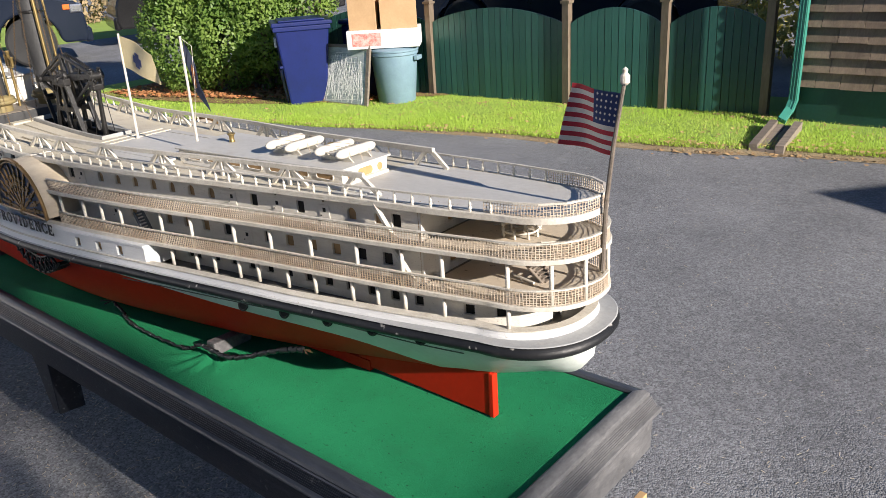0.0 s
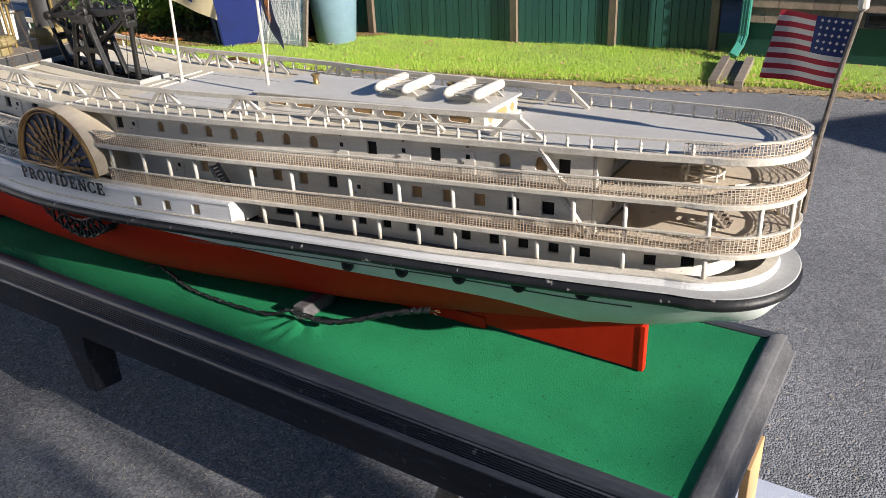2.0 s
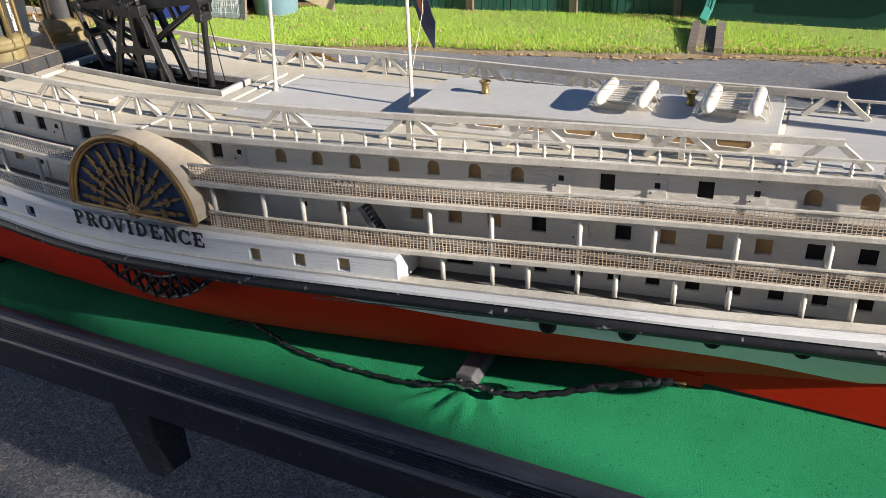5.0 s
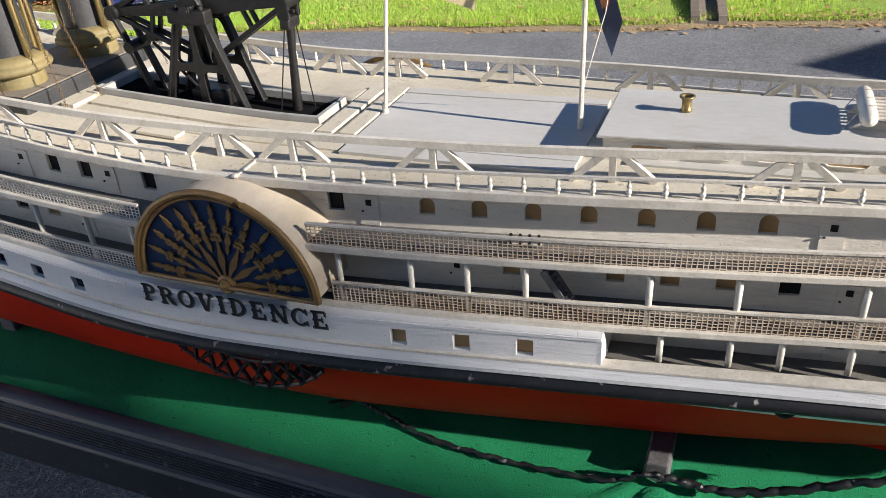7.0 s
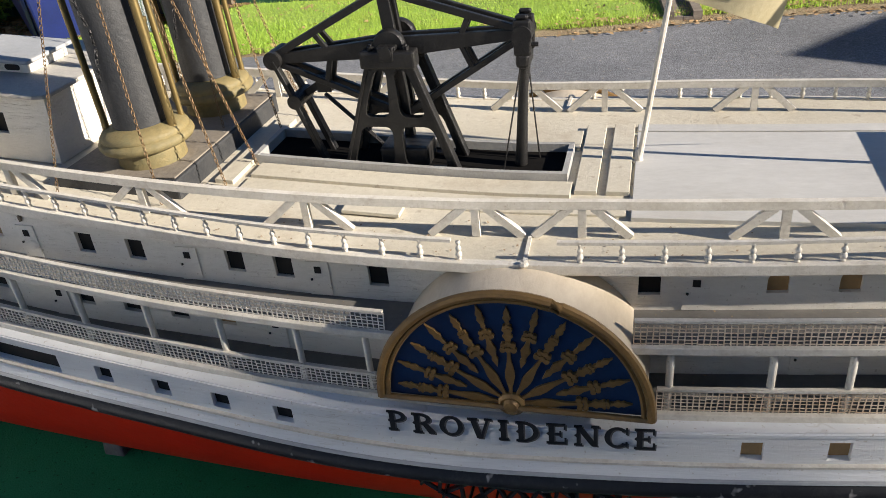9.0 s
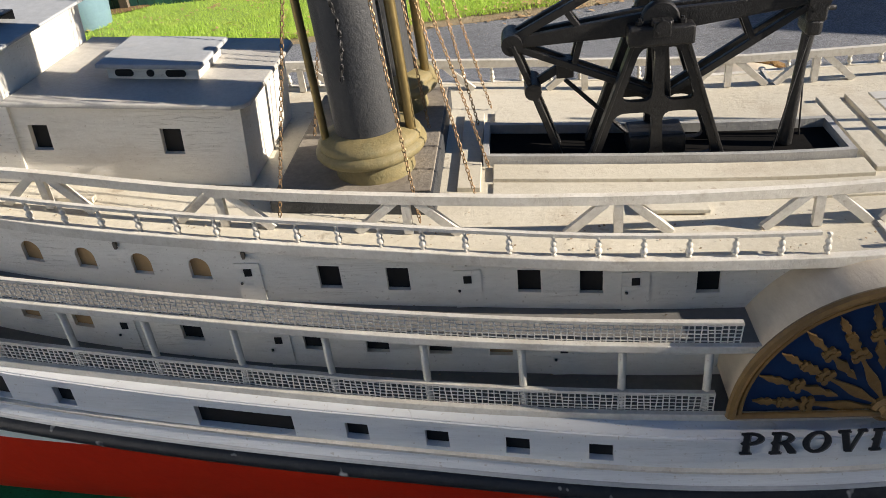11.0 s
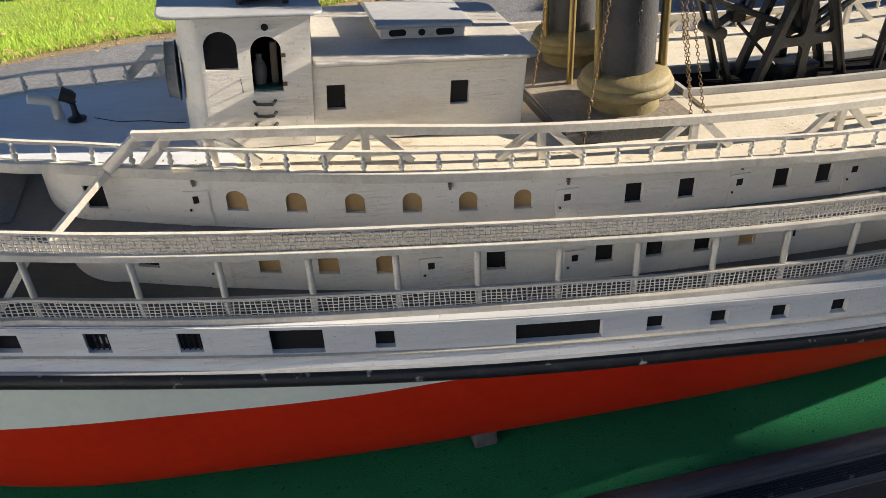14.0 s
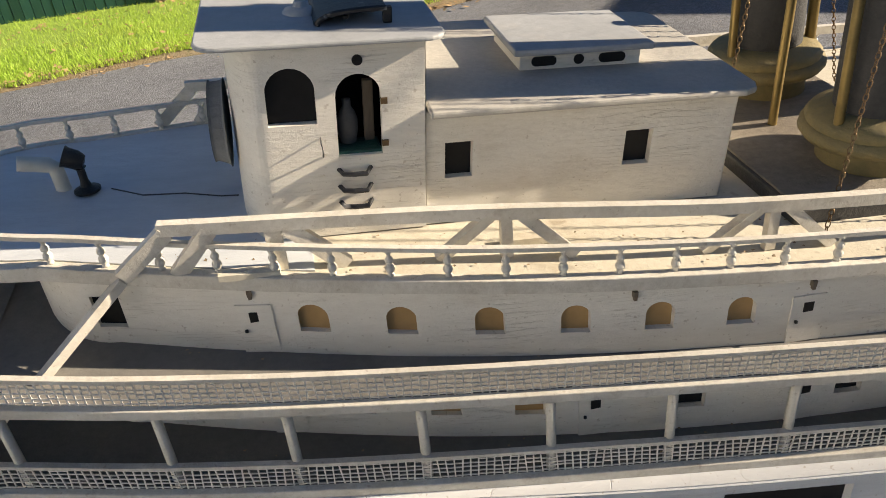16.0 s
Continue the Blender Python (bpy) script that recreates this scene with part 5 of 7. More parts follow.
for y in (EY - 0.025, EY + 0.025):
    side = lambda z, inset: 0.080 - 0.050 * (z - 1.246) / 0.144 - inset
    frame_out = [Vector((PIV.x - 0.080, 1.246)), Vector((PIV.x + 0.080, 1.246)), Vector((PIV.x + 0.031, 1.390)), Vector((PIV.x - 0.031, 1.390))]
    gaps = []
    for sgn in (-1, 1):
        for za, zb, mid in ((1.240, 1.309, 0.0055), (1.322, 1.385, 0.0048)):
            za_ = max(za, 1.251)
            gaps.append(rounded([(PIV.x + sgn * (mid + 0.002), za_), (PIV.x + sgn * side(za_, 0.011), za_), (PIV.x + sgn * side(zb, 0.0105), zb), (PIV.x + sgn * mid, zb)], 0.012))
    me = plate(frame_out, gaps, y - 0.005, y + 0.005)
    me.materials.append(IRON)
    fr_a = put("a_frame", me, IRON, engine, "black iron A-frame with rounded openings")
    for sgn in (-1, 1):
        put("frame_flange", Shape().bar((PIV.x + sgn * 0.079, y, 1.246), (PIV.x + sgn * 0.030, y, 1.390), 0.014, 0.0045, up=(1, 0, 0)), IRON, fr_a, bevel=0.001)
    put("bearing_block", Shape().box((PIV.x - 0.036, y - 0.012, 1.388), (PIV.x + 0.036, y + 0.012, 1.410)), IRON, fr_a, bevel=0.003)
    put("bearing_cap", Shape().box((PIV.x - 0.010, y - 0.013, 1.398), (PIV.x + 0.010, y - 0.006, 1.416)).box((PIV.x - 0.012, y - 0.010, 1.410), (PIV.x + 0.012, y + 0.008, 1.4165)), IRON, fr_a, bevel=0.002)
    for bx in (-0.026, 0.020):
        put("bolt", Shape().lathe([(0.0045, 0), (0.0045, 0.004), (0.002, 0.004), (0.002, 0.007)], (PIV.x + bx + 0.003, y, 1.410), 6), IRON, engine)
    cap = Shape().lathe([(0.019, -0.007), (0.021, -0.004), (0.021, 0.004), (0.019, 0.007)], n=24)
    put("bearing", cap, IRON, engine, smooth=True, at=Matrix.Translation((PIV.x, y + 0.008, 1.413)) @ Matrix.Rotation(math.pi / 2, 4, "X"))
put("axle", Shape().tube([(PIV.x, EY - 0.040, 1.409), (PIV.x, EY + 0.040, 1.409)], 0.008, 12), IRON, engine)
bm_ = Matrix.Translation(PIV + Vector((0.002, 0, 0.009))) @ Matrix.Rotation(radians(-4.6), 4, "Y")
BL, BTOP, BBOT = 0.166, 0.070, -0.090
for y in (-0.010, 0.010):
    wb = Shape()
    wb.bar((-BL, y, 0.004), (0, y, BTOP), 0.007, 0.009).bar((0, y, BTOP), (BL, y, 0.004), 0.007, 0.009)
    wb.bar((-BL, y, -0.004), (0, y, BBOT), 0.007, 0.008).bar((0, y, BBOT), (BL, y, -0.004), 0.007, 0.008)
    wb.bar((0, y, BBOT), (0, y, BTOP), 0.009, 0.016, up=(1, 0, 0))
    for sgn in (-1, 1):
        wb.add([(sgn * BL, y - 0.004, -0.006), (sgn * BL, y - 0.004, 0.006), (0, y - 0.004, 0.013), (0, y - 0.004, -0.013), (sgn * BL, y + 0.004, -0.006), (sgn * BL, y + 0.004, 0.006), (0, y + 0.004, 0.013), (0, y + 0.004, -0.013)],
               [(0, 1, 2, 3), (7, 6, 5, 4), (0, 4, 5, 1), (1, 5, 6, 2), (2, 6, 7, 3), (3, 7, 4, 0)])
        wb.bar((sgn * 0.086, y, 0), (sgn * 0.104, y, 0.030), 0.006, 0.007).bar((sgn * 0.086, y, 0), (sgn * 0.100, y, -0.040), 0.006, 0.007)
    put("walking_beam", wb, IRON, engine, "black iron diamond-shaped walking beam", at=bm_, bevel=0.001)
le, re = bm_ @ Vector((-BL, 0, 0)), bm_ @ Vector((BL, 0, 0))
for q in (le, re):
    put("beam_pin", Shape().tube([(q.x, EY - 0.022, q.z), (q.x, EY + 0.022, q.z)], 0.012, 14), IRON, engine, smooth=True)
for dy in (-0.014, 0.014):
    put("rod_head", Shape().box((re.x - 0.011, EY + dy - 0.0045, re.z - 0.026), (re.x + 0.011, EY + dy + 0.0045, re.z + 0.018)).box((re.x - 0.008, EY + dy - 0.004, re.z + 0.018), (re.x + 0.008, EY + dy + 0.004, re.z + 0.024)), IRON, engine, bevel=0.003)
put("rod_key", Shape().box((re.x - 0.004, EY - 0.021, re.z - 0.004), (re.x + 0.004, EY + 0.021, re.z + 0.004)).tube([(re.x + 0.009, EY - 0.014, re.z - 0.012), (re.x + 0.019, EY - 0.014, re.z - 0.012)], 0.003, 6), IRON, engine)
put("rod_fork", Shape().bar((re.x, EY, re.z - 0.022), (re.x - 0.001, EY, re.z - 0.042), 0.037, 0.018, up=(1, 0, 0)), IRON, engine, bevel=0.005)
put("connecting_rod", Shape().tube([(re.x, EY, re.z - 0.036), (re.x - 0.004, EY, re.z - 0.075), (re.x - 0.010, EY, 1.246)], [0.0075, 0.0062, 0.0082], 12), IRON, engine, smooth=True)
for dx, dy in ((-0.030, -0.012), (0.012, 0.012)):
    put("thin_rod", Shape().tube([(re.x, EY + dy, re.z - 0.02), (re.x + dx, EY + dy * 1.6, 1.246)], 0.0011, 5), IRON, engine)
lz = 1.243 + sheer(le.x + 0.06)
for y in (EY - 0.017, EY + 0.017):
    put("piston_link", Shape().bar((le.x, y, le.z), (le.x + 0.024, y, le.z - 0.062), 0.006, 0.011, up=(0, 1, 0)), IRON, engine, bevel=0.001)
    put("piston_link", Shape().bar((le.x + 0.020, y, le.z - 0.052), (le.x + 0.052, y, lz), 0.007, 0.013, up=(0, 1, 0)), IRON, engine, bevel=0.001)
put("guide_block", Shape().tube([(le.x + 0.022, EY - 0.024, le.z - 0.056), (le.x + 0.022, EY + 0.024, le.z - 0.056)], 0.010, 12), IRON, engine, smooth=True)
put("guide_arm", Shape().bar((le.x + 0.026, EY + 0.004, le.z - 0.054), (le.x + 0.060, EY + 0.004, le.z - 0.034), 0.007, 0.010).box((le.x + 0.050, EY - 0.006, le.z - 0.048), (le.x + 0.070, EY + 0.016, le.z - 0.026)), IRON, engine, bevel=0.001)
put("diagonal_rod", Shape().tube([(le.x + 0.060, EY - 0.004, le.z - 0.050), (le.x + 0.155, EY - 0.004, 1.252)], 0.0028, 6), IRON, engine)

# raised panels and battens of the roof deck
for xa, xb, ya, yb, h in ((-0.500, -0.078, -0.106, -0.069, 0.004), (-0.500, -0.078, 0.035, 0.094, 0.004), (-0.540, -0.514, -0.130, 0.085, 0.005), (-0.074, -0.047, -0.096, 0.112, 0.005), (-0.036, -0.008, -0.096, 0.116, 0.005),
                          (-0.004, 0.338, -0.119, 0.092, 0.0035), (-0.004, 0.338, -0.158, -0.124, 0.0045), (-0.004, 0.338, 0.097, 0.120, 0.0035), (-0.500, -0.010, -0.150, -0.111, 0.002), (0.40, 1.05, -0.112, -0.092, 0.0025)):
    put("roof_panel", along_deck(xa, xb, ya, yb, -0.003, h), PANELPAINT if xa > -0.01 else ROOF, roof, bevel=0.0007)
put("loose_slat", along_deck(-0.345, -0.272, -0.182, -0.157, 0.001, 0.006, 3), ROOF, roof, bevel=0.0008)
put("loose_slat", along_deck(-0.985, -0.945, -0.170, -0.160, 0.0, 0.006, 2), ROOF, roof)
put("loose_slat", along_deck(-1.205, -1.160, -0.178, -0.168, 0.0, 0.005, 2), ROOF, roof)

# aft cabin on the roof with two life rafts
CX0, CX1 = 0.365, 0.950
near_y = lambda x: -0.097 + 0.015 * (x - CX0) / (CX1 - CX0)
far_y = lambda x: 0.075 - 0.017 * (x - CX0) / (CX1 - CX0)
cab_top = lambda x: 1.2745 + sheer(x)


def cabin_slab(xa, xb, out, za, zb, n=12):
    """A slab of the cabin's tapered plan between two heights above or below its roof line."""
    xs = [xa + (xb - xa) * k / n for k in range(n + 1)]
    return Shape().loft([[(x, near_y(x) - out, cab_top(x) + zb), (x, near_y(x) - out, cab_top(x) + za), (x, far_y(x) + out, cab_top(x) + za), (x, far_y(x) + out, cab_top(x) + zb)] for x in xs])


cabin = put("aft_cabin", cabin_slab(CX0, CX1, 0.0, -0.036, 0.0), WHITE, boat, "low off-white roof cabin with amber oval windows")
put("cabin_roof", cabin_slab(CX0 - 0.008, CX1 + 0.008, 0.007, 0.0, 0.0048), PANELPAINT, cabin, "blue-white flat cabin roof", bevel=0.0015)
for k in range(7):
    cx = CX0 + 0.062 + 0.0785 * k
    for s in (-1, 1):
        n = 20
        y_at = near_y if s < 0 else far_y
        ring = [(cx + math.copysign(0.019, math.cos(a)) + 0.007 * math.cos(a), cab_top(cx) - 0.0155 + 0.0075 * math.sin(a)) for a in [2 * math.pi * (k_ + 0.5) / n for k_ in range(n)]]
        o = Shape()
        fs = [tuple(range(n)), tuple(range(2 * n - 1, n - 1, -1))] + [(i, n + i, n + (i + 1) % n, (i + 1) % n) for i in range(n)]
        o.add([(x, y_at(x) + s * 0.0012, z) for x, z in ring] + [(x, y_at(x) - s * 0.002, z) for x, z in ring], fs if s < 0 else [f[::-1] for f in fs])
        put("cabin_window", o, AMBER, cabin)
        put("window_moulding", Shape().tube([(x, y_at(x) + s * 0.0008, z) for x, z in ring + ring[:1]], 0.0016, 5, False), WHITE, cabin)
for yc, wd in ((-0.057, 0.016), (-0.012, 0.045), (0.034, 0.016)):
    n = 20
    ring = [(yc + math.copysign(max(0, wd / 2 - 0.008), math.cos(a)) + 0.008 * math.cos(a), cab_top(CX1) - 0.0165 + 0.009 * math.sin(a)) for a in [2 * math.pi * (k + 0.5) / n for k in range(n)]]
    o = Shape()
    o.add([(CX1 + 0.0012, y, z) for y, z in ring] + [(CX1 - 0.002, y, z) for y, z in ring], [tuple(range(n)), tuple(range(2 * n - 1, n - 1, -1))] + [(i, n + i, n + (i + 1) % n, (i + 1) % n) for i in range(n)])
    put("cabin_window", o, AMBER, cabin)
put("cabin_step", Shape().box((CX1, -0.072, 1.257), (CX1 + 0.014, 0.048, 1.269)), WHITE, cabin)
RZ = lambda x: cab_top(x) + 0.0048


def life_raft(xc):
    m = Matrix.Translation((xc, -0.004, RZ(xc))) @ Matrix.Rotation(-0.022, 4, "Y")
    cr = Shape()
    for y in (-0.028, 0.028):
        cr.add([(-0.052, y, 0.0), (0.052, y, 0.0), (0.036, y, 0.013), (0.012, y, 0.008), (-0.012, y, 0.008), (-0.036, y, 0.013)] + [(x, y + 0.003, z) for x, z in ((-0.052, 0.0), (0.052, 0.0), (0.036, 0.013), (0.012, 0.008), (-0.012, 0.008), (-0.036, 0.013))],
               [(0, 1, 2, 3, 4, 5), (11, 10, 9, 8, 7, 6)] + [(i, 6 + i, 6 + (i + 1) % 6, (i + 1) % 6) for i in range(6)])
    raft = put("life_raft", cr, TRIM, boat, "model life raft of two cream floats with a slatted deck, tied with thread", at=m)
    for x in (-0.034, 0.034):
        prof = [(0.0, -0.060), (0.005, -0.058), (0.0095, -0.050), (0.0105, -0.040), (0.0105, 0.040), (0.0095, 0.050), (0.005, 0.058), (0.0, 0.060)]
        put("raft_float", Shape().lathe(prof, n=16), FLOAT, raft, smooth=True, at=Matrix.Translation((x, 0, 0.021)) @ Matrix.Rotation(math.pi / 2, 4, "X"))
    for k in range(7):
        put("raft_slat", Shape().box((-0.028, -0.039 + 0.012 * k, 0.017), (0.028, -0.033 + 0.012 * k, 0.0195)), TRIM, raft)
    th = Shape()
    for y in (-0.03, 0.0, 0.03):
        th.tube([(-0.056, y + 0.006, 0.001), (-0.046, y, 0.022), (-0.034, y, 0.0325), (0.034, y + 0.004, 0.0325), (0.046, y, 0.022), (0.056, y - 0.004, 0.001)], 0.0006, 4)
    put("lashing", th, LATTICE, raft)


life_raft(0.715)
life_raft(0.885)
vent = Shape().lathe([(0.009, 0), (0.0095, 0.003), (0.0075, 0.005), (0.0075, 0.017), (0.0095, 0.021), (0.0125, 0.024), (0.0125, 0.026), (0.0085, 0.026), (0.0085, 0.020)], n=20).mesh("brass_vent", True)
vent.materials.append(BRASS)
for x, y in ((0.461, 0.0), (0.815, 0.02)):
    put("brass_vent", vent, BRASS, cabin, at=Matrix.Translation((x, y, RZ(x))) @ Matrix.Scale(0.86, 4))

# flag poles and cloth flags
CREAMFLAG = surface("cream_flag_cloth", (0.66, 0.58, 0.36), (0.56, 0.47, 0.27), 0.8, grain=200, patch=14, bump=0.3, fine=0.001)
NAVYFLAG = surface("navy_flag_cloth", (0.035, 0.05, 0.10), (0.06, 0.07, 0.11), 0.8, grain=200, patch=14, bump=0.3, fine=0.001)
CLOTHRED = surface("red_cloth", (0.50, 0.03, 0.045), (0.40, 0.03, 0.04), 0.8, grain=200, patch=16, bump=0.3, fine=0.001)
CLOTHWHITE = surface("white_cloth", (0.78, 0.73, 0.64), (0.66, 0.60, 0.50), 0.8, grain=200, patch=16, bump=0.3, fine=0.001)
CLOTHBLUE = surface("blue_cloth", (0.03, 0.05, 0.16), (0.025, 0.04, 0.12), 0.8, grain=200, patch=16, bump=0.3, fine=0.001)


def cloth(corner, right, down, nx, ny, wave, sag, keep):
    """A waving piece of cloth, as the cells that keep(i, j) picks; thin but closed."""
    c, r, d = Vector(corner), Vector(right), Vector(down)
    nrm = r.cross(d).normalized()

    def at(i, j, o):
        u, v = i / nx, j / ny
        return c + r * u + d * v + nrm * (wave * math.sin(5.5 * u + 2.0 * v) * u + o) + Vector((0, 0, -sag * u * u))

    used = {}
    verts, faces = [], []

    def corner_of(i, j, k):
        if (i, j, k) not in used:
            used[(i, j, k)] = len(verts)
            verts.append(at(i, j, k * 0.0006))
        return used[(i, j, k)]

    for i in range(nx):
        for j in range(ny):
            if keep(i, j):
                a = [corner_of(*q, 0) for q in ((i, j), (i + 1, j), (i + 1, j + 1), (i, j + 1))]
                b = [corner_of(*q, 1) for q in ((i, j), (i + 1, j), (i + 1, j + 1), (i, j + 1))]
                faces += [tuple(a[::-1]), tuple(b)]
                for e, (di, dj) in enumerate(((0, -1), (1, 0), (0, 1), (-1, 0))):
                    if not (0 <= i + di < nx and 0 <= j + dj < ny and keep(i + di, j + dj)):
                        faces.append((a[e], a[(e + 1) % 4], b[(e + 1) % 4], b[e]))
    return Shape().add(verts, faces)


def pole(foot, top, r, label):
    f, t = Vector(foot), Vector(top)
    sh = Shape().tube([f, (f + t) / 2, t, t + Vector((0, 0, 0.001))], [r, r * 0.92, r * 0.85, r * 0.4], 8)
    pl = put("flag_pole", sh, TRIM, boat, label, smooth=True)
    put("pole_foot", Shape().lathe([(0.008, 0), (0.008, 0.003), (0.005, 0.005), (0.0045, 0.02), (r, 0.021)], f, 12), TRIM, pl, smooth=True)
    return pl


P1, T1 = Vector((0.0, 0.0, 1.242)), Vector((0.040, -0.020, 1.548))
p1 = pole(P1, T1, 0.0038, "slim white flag pole with a cream flag")
on_pole = lambda z: P1 + (T1 - P1) * ((z - P1.z) / (T1.z - P1.z))
h0, h1 = on_pole(1.543), on_pole(1.456)
fa, fb_ = (0.125, 0.02, -0.030), h1 - h0
put("flag", cloth(h0, fa, fb_, 14, 9, 0.010, 0.018, lambda i, j: True), CREAMFLAG, p1, "cream cloth flag with a small blue emblem")
put("emblem", cloth(h0, fa, fb_, 14, 9, 0.010, 0.018, lambda i, j: 5 <= i <= 8 and 3 <= j <= 6 and (i, j) not in ((5, 6), (8, 6), (5, 3), (8, 3))), CLOTHBLUE, p1, at=(0.0, -0.0014, 0.0004))
p2 = pole((0.316, -0.008, 1.244), (0.318, -0.008, 1.547), 0.0038, "slim white flag pole with a drooping navy flag")
put("flag_cord", Shape().tube([(0.318, -0.008, 1.544), (0.357, -0.004, 1.524), (0.345, -0.006, 1.42), (0.318, -0.008, 1.31)], 0.0006, 4), CLOTHWHITE, p2)
na, nb = (0.040, 0.016, -0.120), (-0.014, 0.004, -0.058)
nh = (0.326, -0.006, 1.538)
put("flag", cloth(nh, na, nb, 12, 8, 0.012, 0.012, lambda i, j: True), NAVYFLAG, p2, "drooping navy cloth flag with an orange crest")
put("emblem", cloth(nh, na, nb, 12, 8, 0.012, 0.012, lambda i, j: 4 <= i <= 7 and 2 <= j <= 5 and (i + j) % 3), surface("orange_crest", (0.45, 0.20, 0.06), (0.30, 0.10, 0.05), 0.8, grain=300, patch=90), p2, at=(0, -0.0014, 0.0004))
staff = Shape().tube([(1.526, 0.0, 1.165), (1.531, 0.0, 1.29), (1.543, 0.0, 1.40), (1.560, 0.0, 1.505)], [0.0045, 0.0045, 0.004, 0.0035], 8)
st = put("flag_staff", staff, GREYWOOD, boat, "thin weathered stern staff with a small striped flag", smooth=True)
put("staff_top", Shape().lathe([(0.004, 0), (0.008, 0.004), (0.008, 0.016), (0.004, 0.020), (0.005, 0.026), (0.0, 0.03)], (1.561, 0, 1.502), 12), TRIM, st)
FC, FR, FD = (1.553, 0.001, 1.488), (-0.116, 0.030, 0.004), (-0.011, 0.0, -0.108)
NX, NY = 13, 13
canton = lambda i, j: i < 6 and j < 7
put("canton", cloth(FC, FR, FD, NX, NY, 0.014, 0.0, canton), CLOTHBLUE, st)
put("red_stripes", cloth(FC, FR, FD, NX, NY, 0.014, 0.0, lambda i, j: not canton(i, j) and j % 2 == 0), CLOTHRED, st)
put("white_stripes", cloth(FC, FR, FD, NX, NY, 0.014, 0.0, lambda i, j: not canton(i, j) and j % 2 == 1), CLOTHWHITE, st)
stars = Shape()
c, r, d = Vector(FC), Vector(FR), Vector(FD)
for i in range(5):
    for j in range(5):
        u, v = (0.6 + i * 1.08) / NX, (0.7 + j * 1.3) / NY
        nrm = r.cross(d).normalized()
        p = c + r * u + d * v + nrm * (0.014 * math.sin(5.5 * u + 2 * v) * u) 
        for o in (-0.0006, 0.0012):
            q = p + nrm * o
            e, f = r.normalized() * 0.0027, d.normalized() * 0.0027
            stars.add([q - e, q - f, q + e, q + f], [(0, 1, 2, 3)])
put("stars", stars, CLOTHWHITE, st)

# ---- loose and small things on the decks ----
def brace(a, b, parent, w=0.009):
    put("diagonal_brace", Shape().bar(a, b, w, w * 0.8), TRIM, parent)


house_y = lambda x: -HOUSE(x)
brace((-1.353, -0.176, 1.168 + sheer(-1.353)), (-1.278, -0.151, 1.236 + sheer(-1.278)), deck_c)
brace((-1.430, -0.174, 1.080 + sheer(-1.43)), (-1.372, -0.178, 1.160 + sheer(-1.372)), deck_b)
brace((1.150, -0.142, 1.195), (1.095, -0.138, 1.262), deck_c)
brace((1.195, -0.140, 1.106), (1.135, -0.140, 1.188), deck_b)
put("thin_stanchion", Shape().tube([(-1.435, -0.150, 1.170 + sheer(-1.435)), (-1.455, -0.130, 1.236 + sheer(-1.45))], 0.0025, 6), TRIM, deck_c)
for x in upper_doors + (-0.90,):
    br = Shape().box((x - 0.0018, house_y(x) - 0.004, 1.2245 + sheer(x)), (x + 0.0018, house_y(x), 1.230 + sheer(x))).box((x - 0.0013, house_y(x) - 0.004, 1.222 + sheer(x)), (x + 0.0013, house_y(x) - 0.001, 1.2245 + sheer(x)))
    put("lamp_bracket", br, POST, boat, "tiny rusty lamp bracket over a cabin door")


def railing_scrap(centre, rx, ry, n, h, turn, tilt):
    """A broken ring of turned balusters between two rails, fallen over."""
    m = Matrix.Translation(centre) @ Matrix.Rotation(turn, 4, "Z") @ Matrix.Rotation(tilt, 4, "X")
    ring = [Vector((rx * math.cos(a), ry * math.sin(a), 0)) for a in [2 * math.pi * k / n for k in range(n + 1)]]
    fine = [Vector((rx * math.cos(a), ry * math.sin(a), 0)) for a in [2 * math.pi * k / 28 for k in range(29)]]
    top = put("loose_railing", Shape().tube([m @ (p + Vector((0, 0, h * 0.82))) for p in fine], 0.0019, 6, False), TRIM, boat, "broken ring of small turned balusters lying on deck", smooth=True)
    put("bottom_rail", Shape().tube([m @ (p + Vector((0, 0, h * 0.2))) for p in fine], 0.0017, 6, False), TRIM, top, smooth=True)
    turned = Shape().lathe([(0.0018, 0), (0.0034, h * 0.1), (0.0034, h * 0.2), (0.0018, h * 0.34), (0.0032, h * 0.5), (0.0018, h * 0.66), (0.0036, h * 0.82), (0.0018, h * 0.93), (0.0034, h * 1.04), (0.0, h * 1.14)], n=10).mesh("baluster", True)
    turned.materials.append(TRIM)
    for p in ring[:-1]:
        put("baluster", turned, TRIM, top, at=m @ Matrix.Translation(p))


railing_scrap((1.352, -0.006, 1.196), 0.036, 0.026, 8, 0.026, 0.2, 0.12)
railing_scrap((1.335, 0.052, 1.200), 0.034, 0.024, 7, 0.026, -0.3, 0.55)
for a, b in (((1.345, -0.070, 1.204), (1.385, -0.062, 1.205)), ((1.415, -0.030, 1.206), (1.450, -0.006, 1.207)), ((1.338, -0.012, 1.118), (1.392, -0.022, 1.116)), ((1.27, 0.02, 1.203), (1.34, 0.055, 1.204))):
    put("loose_stick", Shape().tube([a, b], 0.0028, 6), TRIM, boat, "loose little white stick lying on deck")
stair = put("fallen_stair", Shape().bar((1.372, -0.018, 1.152), (1.405, -0.005, 1.112), 0.003, 0.012, up=(0, 1, 0)).bar((1.372, 0.018, 1.152), (1.405, 0.031, 1.112), 0.003, 0.012, up=(0, 1, 0)), GREYWOOD, boat, "little grey staircase leaning on the aft deck")
